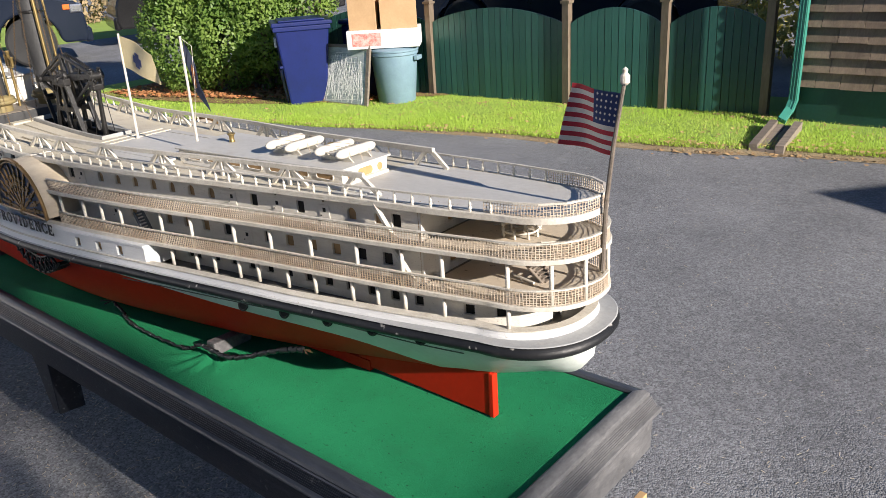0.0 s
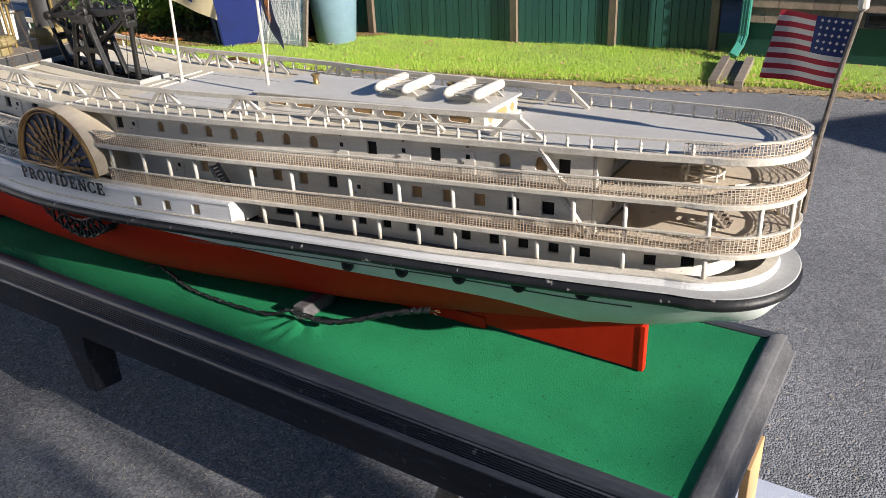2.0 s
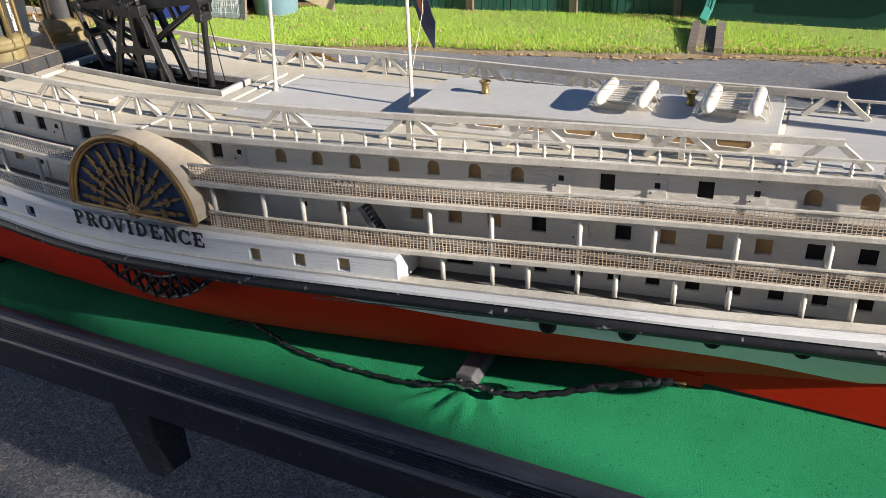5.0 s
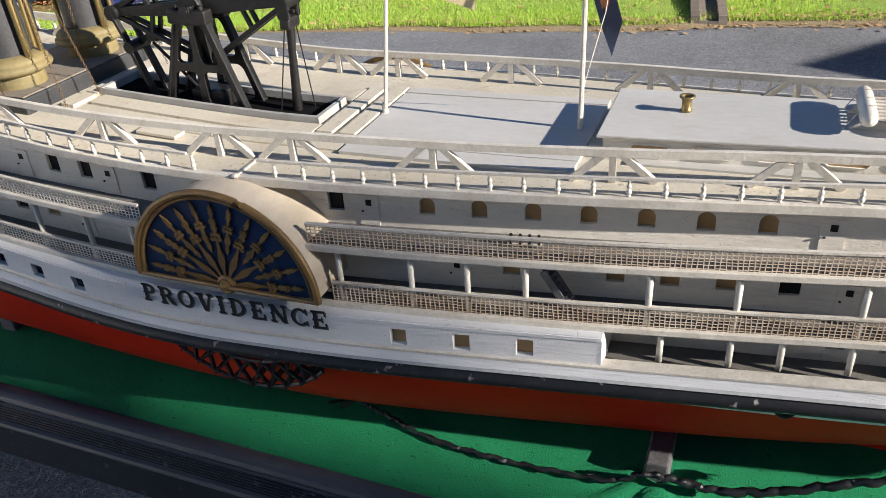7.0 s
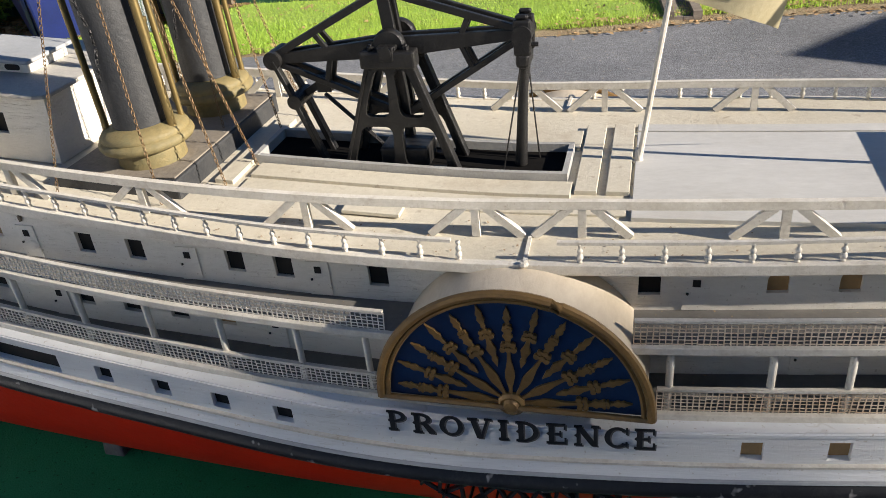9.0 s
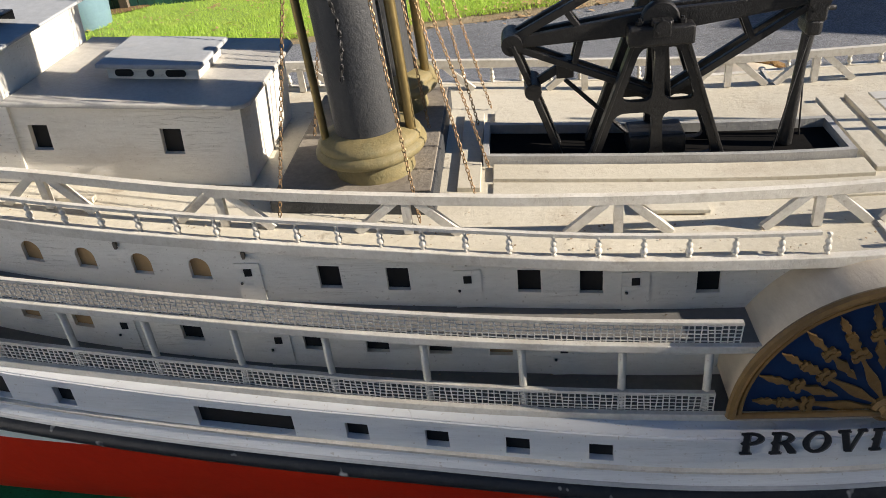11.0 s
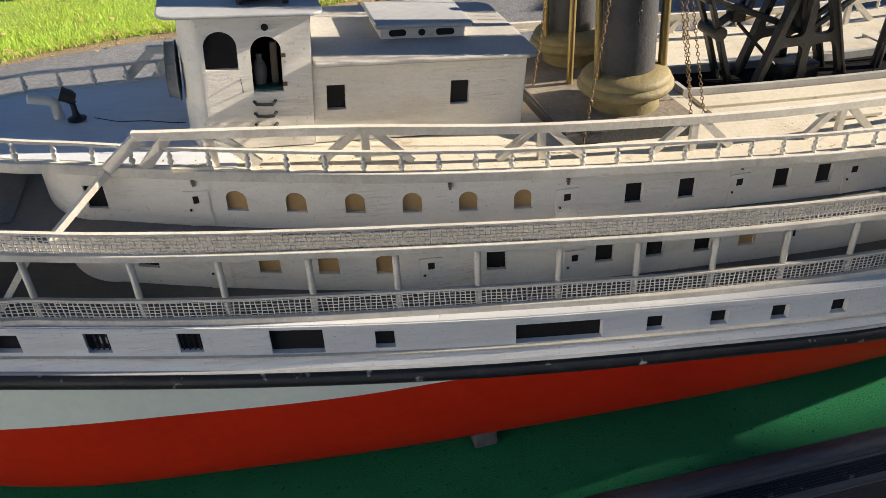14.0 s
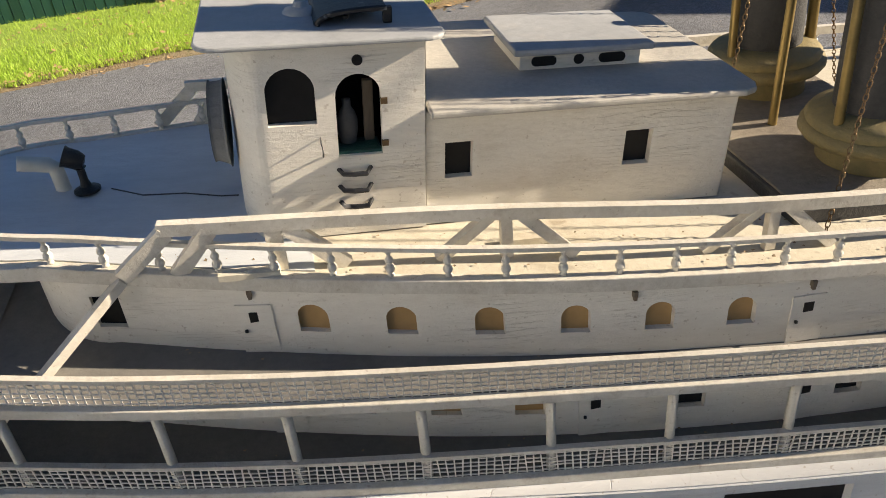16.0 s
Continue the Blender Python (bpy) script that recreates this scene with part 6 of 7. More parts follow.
for k in range(6):
    t = (k + 0.5) / 6
    put("tread", Shape().box((1.369 + 0.033 * t, -0.018 + 0.013 * t, 1.151 - 0.040 * t), (1.379 + 0.033 * t, 0.018 + 0.013 * t, 1.153 - 0.040 * t)), GREYWOOD, stair)
x0_, z0_ = 0.322, 1.082 + sheer(0.32)
stair = put("deck_stair", Shape().bar((0.352, -0.205, z0_), (0.318, -0.205, z0_ + 0.052), 0.0025, 0.010, up=(1, 0, 0)).bar((0.352, -0.228, z0_), (0.318, -0.228, z0_ + 0.052), 0.0025, 0.010, up=(1, 0, 0)), CANVAS, boat, "little grey staircase leaning between two decks")
for k in range(7):
    t = (k + 0.5) / 7
    put("tread", Shape().box((0.347 - 0.034 * t, -0.228, z0_ + 0.050 * t), (0.355 - 0.034 * t, -0.205, z0_ + 0.002 + 0.050 * t)), CANVAS, stair)
scrap = put("loose_fitting", Shape().tube([(0.272, -0.232, 1.176), (0.316, -0.226, 1.177)], 0.0022, 6), TRIM, boat, "loose dark little railing piece on the upper deck")
for k in range(4):
    put("baluster", Shape().lathe([(0.003, 0), (0.002, 0.005), (0.0035, 0.009), (0.002, 0.015)], (0.276 + 0.012 * k, -0.231 + 0.0016 * k, 1.176), 8), IRON, scrap)
# forward roof: bent vent pipe and small searchlight
fz = 1.243 + sheer(-1.35)
put("vent_pipe", Shape().tube([(-1.344, -0.002, fz - 0.002), (-1.344, -0.003, fz + 0.021), (-1.348, -0.004, fz + 0.025), (-1.371, -0.010, fz + 0.033)], [0.0066, 0.0066, 0.0068, 0.0066], 12), FLOAT, boat, "short bent cream vent pipe", smooth=True)
lamp = put("searchlight", Shape().lathe([(0.0115, 0), (0.0115, 0.002), (0.005, 0.005), (0.0036, 0.010), (0.0034, 0.021), (0.0055, 0.023), (0.0, 0.024)], (-1.322, -0.012, fz - 0.001), 16), IRON, boat, "small tarnished searchlight on a pedestal", smooth=True)
put("lamp_head", Shape().lathe([(0.0, -0.010), (0.006, -0.009), (0.0085, -0.003), (0.0088, 0.005), (0.0098, 0.008), (0.0085, 0.0082), (0.0075, 0.004), (0.0, 0.003)], n=14), IRON, lamp, smooth=True, at=Matrix.Translation((-1.325, -0.013, fz + 0.031)) @ Matrix.Rotation(radians(-62), 4, "Y"))
put("loose_wire", Shape().tube([(-1.300, -0.02, fz + 0.001), (-1.27, -0.045, fz + 0.002), (-1.235, -0.05, fz), (-1.205, -0.060, fz - 0.003), (-1.19, -0.062, fz - 0.004)], 0.0007, 5), IRON, boat, "thin loose dark wire on the roof")
tarp = Shape()
tg = []
for j in range(9):
    row = []
    for i in range(15):
        u, v = i / 14, j / 8
        x, y = -1.70 + 0.30 * u, -0.13 + 0.22 * v
        row.append((x, y, 1.170 + sheer(x) + 0.026 * math.sin(math.pi * min(1, v * 1.02)) ** 0.6 * math.sin(math.pi * min(1.0, u * 1.0)) ** 0.5 + 0.007 * noise.noise(Vector((x * 24, y * 16, 2)))))
    tg.append(row)
tarp.sheet(tg)
put("folded_canvas", tarp, CANVAS, boat, "crumpled grey canvas folded on the bow deck", smooth=True)
wheel_at = HF @ Matrix.Translation((-0.335, -0.045, 0.095))
drum = put("steering_wheel", Shape().tube([(0.026 * math.cos(a), 0, 0.026 * math.sin(a)) for a in [2 * math.pi * k / 20 for k in range(21)]], 0.003, 6, False), CANVAS, pilot, "dark steering wheel inside the doorway", at=wheel_at)

CRUMB = surface("brown_crumb", (0.36, 0.27, 0.17), (0.24, 0.17, 0.10), 0.8, grain=60, patch=9, bump=0)
# crumbs and paint flakes lying on the roof and decks
fr_ = random.Random(31)
v, f = [], []
for k in range(900):
    x = fr_.uniform(-1.25, 1.45)
    lvl, plan, lo = fr_.choice(((1.2425, ROOFP, 0.0), (1.2425, ROOFP, 0.0), (1.168, DECKS, 0.0), (1.078, DECKS, 0.0)))
    y = -plan(x) * (0.98 - 0.30 * fr_.random()) + 0.008
    r = fr_.uniform(0.0006, 0.0018)
    c, a = Vector((x, y, lvl + sheer(x) + 0.0008)), fr_.uniform(0, 6.28)
    n = len(v)
    v += [c + Vector((r * math.cos(a + q), r * math.sin(a + q), fr_.uniform(-0.2, 0.8) * r)) for q in (0, 1.9, 3.6, 4.9)]
    f.append((n, n + 1, n + 2, n + 3))
tagged(put("paint_crumbs", mesh_of("paint_crumbs", v, f), CRUMB, boat), "brown crumbs and paint flakes on the decks", kind="stuff")

# ---- display table ----
TX0, TX1, TY0, TY1 = -2.25, 1.462, -0.315, 0.262
table = thing("display_table", (0, 0, 0), "long green-felt display table with a worn black moulded edge", "table")
felt = Shape()
nx, ny = 370, 58
CREASES = [((0.47, -0.185), (0.385, -0.262)), ((0.50, -0.19), (0.512, -0.285)), ((0.515, -0.175), (0.575, -0.225)), ((0.45, -0.175), (0.37, -0.205)), ((0.485, -0.20), (0.452, -0.290))]


def crease(x, y):
    """Height of the wrinkles that run out from the cradle block."""
    h = 0.0
    for (ax, ay), (bx, by) in CREASES:
        dx, dy = bx - ax, by - ay
        t = min(1.0, max(0.0, ((x - ax) * dx + (y - ay) * dy) / (dx * dx + dy * dy)))
        d = math.hypot(x - ax - dx * t, y - ay - dy * t)
        h += 0.013 * (1 - 0.8 * t) * math.exp(-((d / 0.011) ** 2))
    return h


grid = []
for j in range(ny + 1):
    y = TY0 + (TY1 - TY0) * j / ny
    row = []
    for i in range(nx + 1):
        x = TX0 + (TX1 - TX0) * i / nx
        z = TABLE_Z - 0.001 + 0.0016 * noise.noise(Vector((x * 5, y * 7, 0.3)))
        z += crease(x, y)
        row.append((x, y, z))
    grid.append(row)
felt.sheet(grid)
put("felt_top", felt, GREEN, table, "bright green felt top, dusty and slightly wrinkled", smooth=True)
put("table_board", Shape().box((TX0, TY0, 0.70), (TX1, TY1, 0.750)), BLACK, table)
# moulding: a rounded bead, six fine grooves, a lower bead and a flat skirt
mould = [(0.0, 0.750), (0.0, 0.760), (0.005, 0.7645), (0.014, 0.7660), (0.024, 0.7640), (0.031, 0.759), (0.0345, 0.752), (0.0330, 0.7465)]
for k in range(6):
    o, z = 0.0335 + 0.0018 * k, 0.7455 - 0.0047 * k
    mould += [(o + 0.0032, z - 0.0006), (o + 0.0044, z - 0.0018), (o + 0.0036, z - 0.0034), (o - 0.0006, z - 0.0042)]
mould += [(0.0475, 0.7165), (0.0540, 0.7140), (0.0565, 0.7090), (0.0540, 0.7030), (0.046, 0.6985), (0.040, 0.694), (0.039, 0.640), (0.0385, 0.606), (0.0, 0.604)]


# worn end moulding, a paler grey than the long sides
ENDWOOD = surface("worn_grey_moulding", (0.07, 0.071, 0.074), (0.16, 0.16, 0.163), 0.45, grain=150, patch=14, bump=0.35, dirt=(0.42, 0.41, 0.40), dirt_amount=0.5, stretch=(1.2, 0.5, 1.2), fine=0.002)


# scuffed black beads, with the sky's bluish sheen mixed into their colour
BEAD = surface("scuffed_sky_sheen_bead", (0.030, 0.034, 0.043), (0.072, 0.079, 0.094), 0.36, grain=110, patch=9, bump=0.35, dirt=(0.20, 0.21, 0.23), dirt_amount=0.45, stretch=(0.3, 1.6, 1.6), fine=0.0015, spec=0.4)


def moulding(a, b, outwards, name, paint=FRAMEWOOD, bead=BEAD, words="worn black grooved edge moulding"):
    """An edge moulding from a to b, mitred at both ends."""
    a, b, o = Vector(a), Vector(b), Vector(outwards)
    along = (b - a).normalized()
    n = 40
    cols = []
    for k in range(n + 1):
        t = k / n
        row = []
        for dx, z in mould:
            s = a + (b - a) * t + o * dx
            s += along * ((2 * t - 1) * dx)
            row.append((s.x, s.y, z))
        cols.append(row + row[:1])
    parts = {}
    for piece, lo, hi in (("grooves", 8, 33), ("top_bead", 0, 9), ("lower_bead", 32, 38), ("skirt", 37, 42)):
        parts[piece] = Shape().sheet([c[lo:hi] for c in cols])
    edge = put(name, parts["grooves"], paint, table, words, smooth=True, angle=25)
    for piece, cover in (("top_bead", bead), ("lower_bead", bead), ("skirt", paint)):
        put(piece, parts[piece], cover, edge, smooth=True, angle=25)


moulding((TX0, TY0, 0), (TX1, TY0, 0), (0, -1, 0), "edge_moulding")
moulding((TX1, TY0, 0), (TX1, TY1, 0), (1, 0, 0), "edge_moulding", ENDWOOD, ENDWOOD, "worn grey grooved edge moulding")
moulding((TX1, TY1, 0), (TX0, TY1, 0), (0, 1, 0), "edge_moulding")
moulding((TX0, TY1, 0), (TX0, TY0, 0), (-1, 0, 0), "edge_moulding")
for lx in (-1.75, -0.27, 1.15):
    for ly in (-0.300, 0.250):
        lg = Shape()
        lg.add([(lx - 0.085, ly - 0.03, 0.64), (lx + 0.052, ly - 0.03, 0.64), (lx + 0.060, ly + 0.05, 0.64), (lx - 0.085, ly + 0.05, 0.64),
                (lx - 0.010, ly - 0.03, 0.385), (lx + 0.040, ly - 0.03, 0.385), (lx + 0.055, ly + 0.05, 0.385), (lx - 0.010, ly + 0.05, 0.385)],
               [(0, 1, 2, 3), (7, 6, 5, 4), (0, 4, 5, 1), (1, 5, 6, 2), (2, 6, 7, 3), (3, 7, 4, 0)])
        put("table_leg", lg, FRAMEWOOD, table, "stubby worn black tapered foot", bevel=0.004)


def ground_z(y):
    return 0.19 - 0.04 * min(max(y, -6.0), 4.75)


def trestle(x):
    t = thing("trestle", (x, 0, ground_z(0)), "plain wooden trestle standing under the table", "trestle", "trestles under the table")
    for sy in (-1, 1):
        for sx in (-1, 1):
            foot = Vector((x + sx * 0.16, sy * 0.17, ground_z(sy * 0.17)))
            put("trestle_leg", Shape().bar(foot, (x + sx * 0.03, sy * 0.15, 0.60), 0.07, 0.035, up=(1, 0, 0)), GREYWOOD, t)
    put("trestle_beam", Shape().box((x - 0.03, -0.22, 0.59), (x + 0.03, 0.22, 0.70)), GREYWOOD, t)


trestle(-2.0)
trestle(0.98)
# ---- blocks, cable and loose things on and by the table ----
BLOCKPAINT = surface("worn_grey_block_paint", (0.15, 0.145, 0.15), (0.055, 0.054, 0.056), 0.6, grain=120, patch=22, bump=0.7, dirt=(0.03, 0.03, 0.03), dirt_amount=0.6, fine=0.002)


def cradle_block(x, y):
    b = Shape()
    s = -1 if y < 0 else 1
    y0, y1 = sorted((y, s * 0.06))
    b.add([(x - 0.02, y0, TABLE_Z), (x + 0.02, y0, TABLE_Z), (x + 0.02, y1, TABLE_Z), (x - 0.02, y1, TABLE_Z),
           (x - 0.018, y0 + 0.004, TABLE_Z + 0.036), (x + 0.018, y0 + 0.004, TABLE_Z + 0.036), (x + 0.018, y1, TABLE_Z + 0.030), (x - 0.018, y1, TABLE_Z + 0.030)],
          [(3, 2, 1, 0), (4, 5, 6, 7), (0, 1, 5, 4), (1, 2, 6, 5), (2, 3, 7, 6), (3, 0, 4, 7)])
    return tagged(put("cradle_block", b, BLOCKPAINT, bevel=0.004), "worn grey-black wooden cradle block under the model hull", "block", "cradle blocks")


for x in (0.483, -0.845):
    for y in (-0.180, 0.180):
        cradle_block(x, y)

cab = [(-0.025, -0.172, 0.785), (0.0, -0.176, 0.776), (0.04, -0.180, 0.767), (0.09, -0.195, 0.763), (0.16, -0.208, 0.764), (0.24, -0.213, 0.765), (0.33, -0.212, 0.766), (0.42, -0.207, 0.770), (0.47, -0.200, 0.792), (0.52, -0.196, 0.790), (0.58, -0.196, 0.790), (0.66, -0.190, 0.812), (0.74, -0.182, 0.846), (0.812, -0.176, 0.872), (0.862, -0.168, 0.884)]
cxs, cys, czs = (curve(*[(k, p[i]) for k, p in enumerate(cab)]) for i in range(3))
steps = 14
lumps = random.Random(31)
way = [(cxs(k / steps), cys(k / steps) + 0.0016 * math.sin(k * 0.83), czs(k / steps) + 0.0012 * math.sin(k * 1.3)) for k in range(steps * (len(cab) - 1) + 1)]
wire = Shape().tube(way, [0.0038 + 0.0024 * min(1, max(0, (k / steps - 7) / 3)) + lumps.uniform(-0.0009, 0.0016) for k in range(len(way))], 9)
cable = thing("electric_cable", (0.42, -0.207, TABLE_Z), "black taped electric cable with frayed copper ends, lying on the felt", "cable")
put("cable_sheath", wire, BLACK, cable, "black taped cable sheath", smooth=True)
fray = Shape()
fr = random.Random(9)
for k in range(9):
    a, b = fr.uniform(-0.5, 0.5), fr.uniform(-0.4, 0.6)
    fray.tube([(0.859, -0.168, 0.884), (0.871, -0.168 + a * 0.008, 0.885 + b * 0.006), (0.884, -0.169 + a * 0.022, 0.886 + b * 0.018)], 0.0008, 4)
put("frayed_wires", fray, CHAIN, cable, "frayed bare wire ends")
plug = Shape()
for k in range(6):
    plug.bar((-0.022, -0.172, 0.784), (-0.040 - 0.007 * k, -0.174 + 0.014 * math.sin(k * 2.1), 0.782 + 0.014 * math.cos(k * 1.7)), 0.005, 0.0035)
put("tape_ends", plug, BLACK, cable)

offcut = Shape()
offcut.box((1.44, 0.20, 0.14), (1.46, 0.34, 0.44), Matrix.Translation((0.02, 0, 0)) @ Matrix.Rotation(0.0, 4, "Z"))
tagged(put("plywood_offcut", offcut, RAWWOOD, bevel=0.002), "pale plywood offcut standing against the table end", "board")
corner_leg = Shape().bar((1.445, 0.10, 0.15), (1.435, 0.10, 0.64), 0.06, 0.05, up=(1, 0, 0))
put("table_leg", corner_leg, GREYWOOD, table, "worn grey end leg", bevel=0.004)
sheet_ = Shape().box((1.40, 0.26, 0.0), (1.66, 0.49, 0.012), Matrix.Translation((0, 0, 0.190)) @ Matrix.Rotation(radians(-2.3), 4, "X"))
tagged(put("foam_sheet", sheet_, surface("pale_blue_foam", (0.55, 0.60, 0.70), (0.48, 0.53, 0.63), 0.8, grain=300, patch=8, bump=0.3), bevel=0.003), "pale blue-grey foam sheet lying on the asphalt", "sheet")

# ---- ground, lawn and surroundings ----
g = Shape().sheet([[(x, y, 0.19 - 0.04 * min(max(y, -6.0), 4.75)) for x in (-200, -60, -20, -8, -3, 0, 3, 8, 20, 60, 200)] for y in (-200, -60, -20, -6, -2, 0, 2, 4.75, 9, 20, 60, 200)])
tagged(put("ground", g, ASPHALT), "weathered dark asphalt driveway", "driveway", kind="structure")


edge_line = curve((-9, 2.6), (-4.35, 3.95), (-3, 4.40), (-2, 4.62), (-1, 4.85), (0.3, 5.14), (1.0, 5.30), (2.0, 5.45))


def lawn_edge(x):
    return edge_line(x) + 0.03 * math.sin(x * 2.3) + 0.02 * math.sin(x * 5.1)


lw = Shape()
grid = []
for j in range(13):
    row = []
    for i in range(70):
        x = -9.0 + 15.0 * i / 69
        y0, y1 = lawn_edge(x) if x < 1.2 else lawn_edge(1.2) + 0.05 * (x - 1.2), 7.2
        t = (j / 12) ** 1.5
        y = y0 + (max(y1, y0 + 0.4) - y0) * t
        row.append((x, y, 0.004 + 0.035 * min(1, t * 6) + 0.015 * noise.noise(Vector((x * 1.5, y * 1.5, 0)))))
    grid.append(row)
lw.sheet(grid)
lawn = put("lawn", lw, LAWN, smooth=True)
tagged(lawn, "sunlit green lawn strip beside the driveway", "lawn", kind="structure")
GRASS = surface("grass_blades", (0.44, 0.64, 0.08), (0.58, 0.72, 0.15), 0.6, grain=3, patch=1.2, bump=0, dirt=(0.42, 0.36, 0.10), dirt_amount=0.6)
leaf_light(GRASS)
gr = random.Random(21)
v, f = [], []
for k in range(130000):
    x = gr.uniform(-8.5, 1.6)
    y = lawn_edge(x) + 0.05 * gr.random() + (gr.random() ** 1.3) * 1.75
    if y > 6.25 + 0.12 * (x + 4) * 0.5:
        continue
    thin = noise.noise(Vector((x * 0.9, y * 1.4, 3.1)))
    if gr.random() < 0.25 - thin * 0.8 + 0.4 * min(1.0, max(0.0, (x + 0.6) / 0.6)):
        continue
    h = gr.uniform(0.006, 0.024)
    a = gr.uniform(0, 6.283)
    dx, dy = math.cos(a) * 0.0032, math.sin(a) * 0.0032
    lx, ly = gr.gauss(0, 0.014), gr.gauss(0, 0.014)
    n = len(v)
    v += [(x - dx, y - dy, 0.028), (x + dx, y + dy, 0.028), (x + lx, y + ly, 0.046 + h)]
    f.append((n, n + 1, n + 2))
tagged(put("grass", mesh_of("grass", v, f), GRASS), "short bright green grass", "grass", kind="stuff")
LEAF = surface("fallen_leaf", (0.52, 0.34, 0.17), (0.38, 0.25, 0.12), 0.7, grain=30, patch=9, bump=0)
v, f = [], []
for k in range(3400):
    x = gr.uniform(-8, 2.2) if k % 3 else gr.uniform(-0.7, 1.9)
    y = lawn_edge(x) + gr.choice((gr.gauss(0.03, 0.07), gr.gauss(0.06, 0.10), gr.gauss(0.03, 0.05), gr.uniform(0, 1.3), 1.25 + gr.gauss(0, 0.1)))
    s, a = gr.uniform(0.008, 0.026), gr.uniform(0, 6.28)
    e, q = Vector((math.cos(a) * s, math.sin(a) * s, gr.uniform(-.3, .3) * s)), Vector((-math.sin(a) * s * 0.6, math.cos(a) * s * 0.6, gr.uniform(-.3, .3) * s))
    c = Vector((x, y, 0.05 if y > lawn_edge(x) + 0.05 else 0.012))
    n = len(v)
    v += [c - e, c - q, c + e, c + q]
    f.append((n, n + 1, n + 2, n + 3))
tagged(put("fallen_leaves", mesh_of("fallen_leaves", v, f), LEAF), "scattered brown fallen leaves", "leaves", kind="stuff")
v, f = [], []
for k in range(6000):
    x, y = (gr.uniform(-1.6, 4.5), gr.uniform(-1.2, 4.8)) if k % 3 else (gr.uniform(-1.2, 1.6), gr.uniform(-0.9, 0.2))
    s, a = gr.uniform(0.003, 0.011), gr.uniform(0, 6.28)
    e, q = Vector((math.cos(a) * s, math.sin(a) * s, 0)), Vector((-math.sin(a) * 0.0012, math.cos(a) * 0.0012, 0))
    c = Vector((x, y, ground_z(y) + 0.003))
    n = len(v)
    v += [c - e - q, c + e - q, c + e + q, c - e + q]
    f.append((n, n + 1, n + 2, n + 3))
NEEDLE = surface("dry_needles", (0.62, 0.55, 0.43), (0.46, 0.38, 0.27), 0.8, grain=30, patch=9, bump=0)
tagged(put("dry_needles", mesh_of("dry_needles", v, f), NEEDLE), "dry pine needles scattered on the asphalt", "needles", kind="stuff")

far_lawn = Shape().sheet([[(x, y, 0.006 + 0.01 * noise.noise(Vector((x, y, 0)))) for x in (-24, -21, -18.6, -16.2)] for y in (6.2, 7.6, 9.0, 10.4, 12.0)])
tagged(put("far_lawn", far_lawn, LAWN), "far grass verge beyond the road", "lawn", kind="structure")
soil = Shape().sheet([[(x, lawn_edge(x) + o, z) for x in [-8.5 + 10.7 * k / 90 for k in range(91)]] for o, z in ((-0.07, 0.003), (-0.02, 0.012), (0.08, 0.036), (0.16, 0.030))])
tagged(put("soil_edge", soil, surface("dry_soil", (0.26, 0.18, 0.10), (0.36, 0.29, 0.18), 0.9, grain=60, patch=4, bump=1.0, dirt=(0.16, 0.20, 0.05), dirt_amount=0.6, fine=0.02)), "bare brown soil along the lawn edge", "soil", kind="structure")

# fence with arched panels
FENCE_PTS = [(-7.2, 5.55), (-5.6, 5.70), (-3.97, 5.90), (-2.234, 6.03), (-1.24, 6.20), (-0.30, 6.34)]
fence = thing("board_fence", (-2.2, 6.03, 0), "dark green board fence with arched panels and brown posts", "fence")
pm = Shape().box((-0.036, -0.04, 0), (0.036, 0.04, 1.06)).box((-0.05, -0.05, 1.06), (0.05, 0.05, 1.085)).add([(-0.04, -0.04, 1.085), (0.04, -0.04, 1.085), (0.04, 0.04, 1.085), (-0.04, 0.04, 1.085), (0, 0, 1.14)], [(0, 1, 4), (1, 2, 4), (2, 3, 4), (3, 0, 4)]).mesh("fence_post")
pm.materials.append(POST)
for x, y in FENCE_PTS:
    put("fence_post", pm, POST, fence, at=(x, y - 0.01, 0))
for (xa, ya), (xb, yb) in zip(FENCE_PTS, FENCE_PTS[1:]):
    L = math.hypot(xb - xa, yb - ya) - 0.076
    n = max(6, round(L / 0.074))
    ang = math.atan2(yb - ya, xb - xa)
    for k in range(n):
        t = (k + 0.5) / n
        top = 0.86 + 0.155 * math.sin(math.pi * t) ** 0.8
        w = L / n / 2 - 0.0026
        tops = [0.86 + 0.155 * math.sin(math.pi * min(1, max(0, (k + q) / n))) ** 0.8 for q in (0, 1)]
        b = Shape()
        b.add([(-w, -0.01, 0.04), (w, -0.01, 0.04), (w, -0.01, tops[1]), (-w, -0.01, tops[0]), (-w, 0.01, 0.04), (w, 0.01, 0.04), (w, 0.01, tops[1]), (-w, 0.01, tops[0])],
              [(0, 1, 2, 3), (7, 6, 5, 4), (0, 4, 5, 1), (1, 5, 6, 2), (2, 6, 7, 3), (3, 7, 4, 0)])
        d = 0.038 + L * t
        put("fence_board", b, FENCE, fence, at=Matrix.Translation((xa + math.cos(ang) * d, ya + math.sin(ang) * d + gr.uniform(-0.003, 0.003), 0)) @ Matrix.Rotation(ang, 4, "Z"))
    rail = Shape()
    for z in (0.25, 0.75):
        rail.bar((xa, ya + 0.03, z), (xb, yb + 0.03, z), 0.03, 0.07)
    put("fence_rail", rail, FENCE, fence)
    # dark sheet added behind the boards to darken the gaps between them
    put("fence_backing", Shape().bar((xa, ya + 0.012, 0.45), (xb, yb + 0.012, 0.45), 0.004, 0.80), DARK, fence)

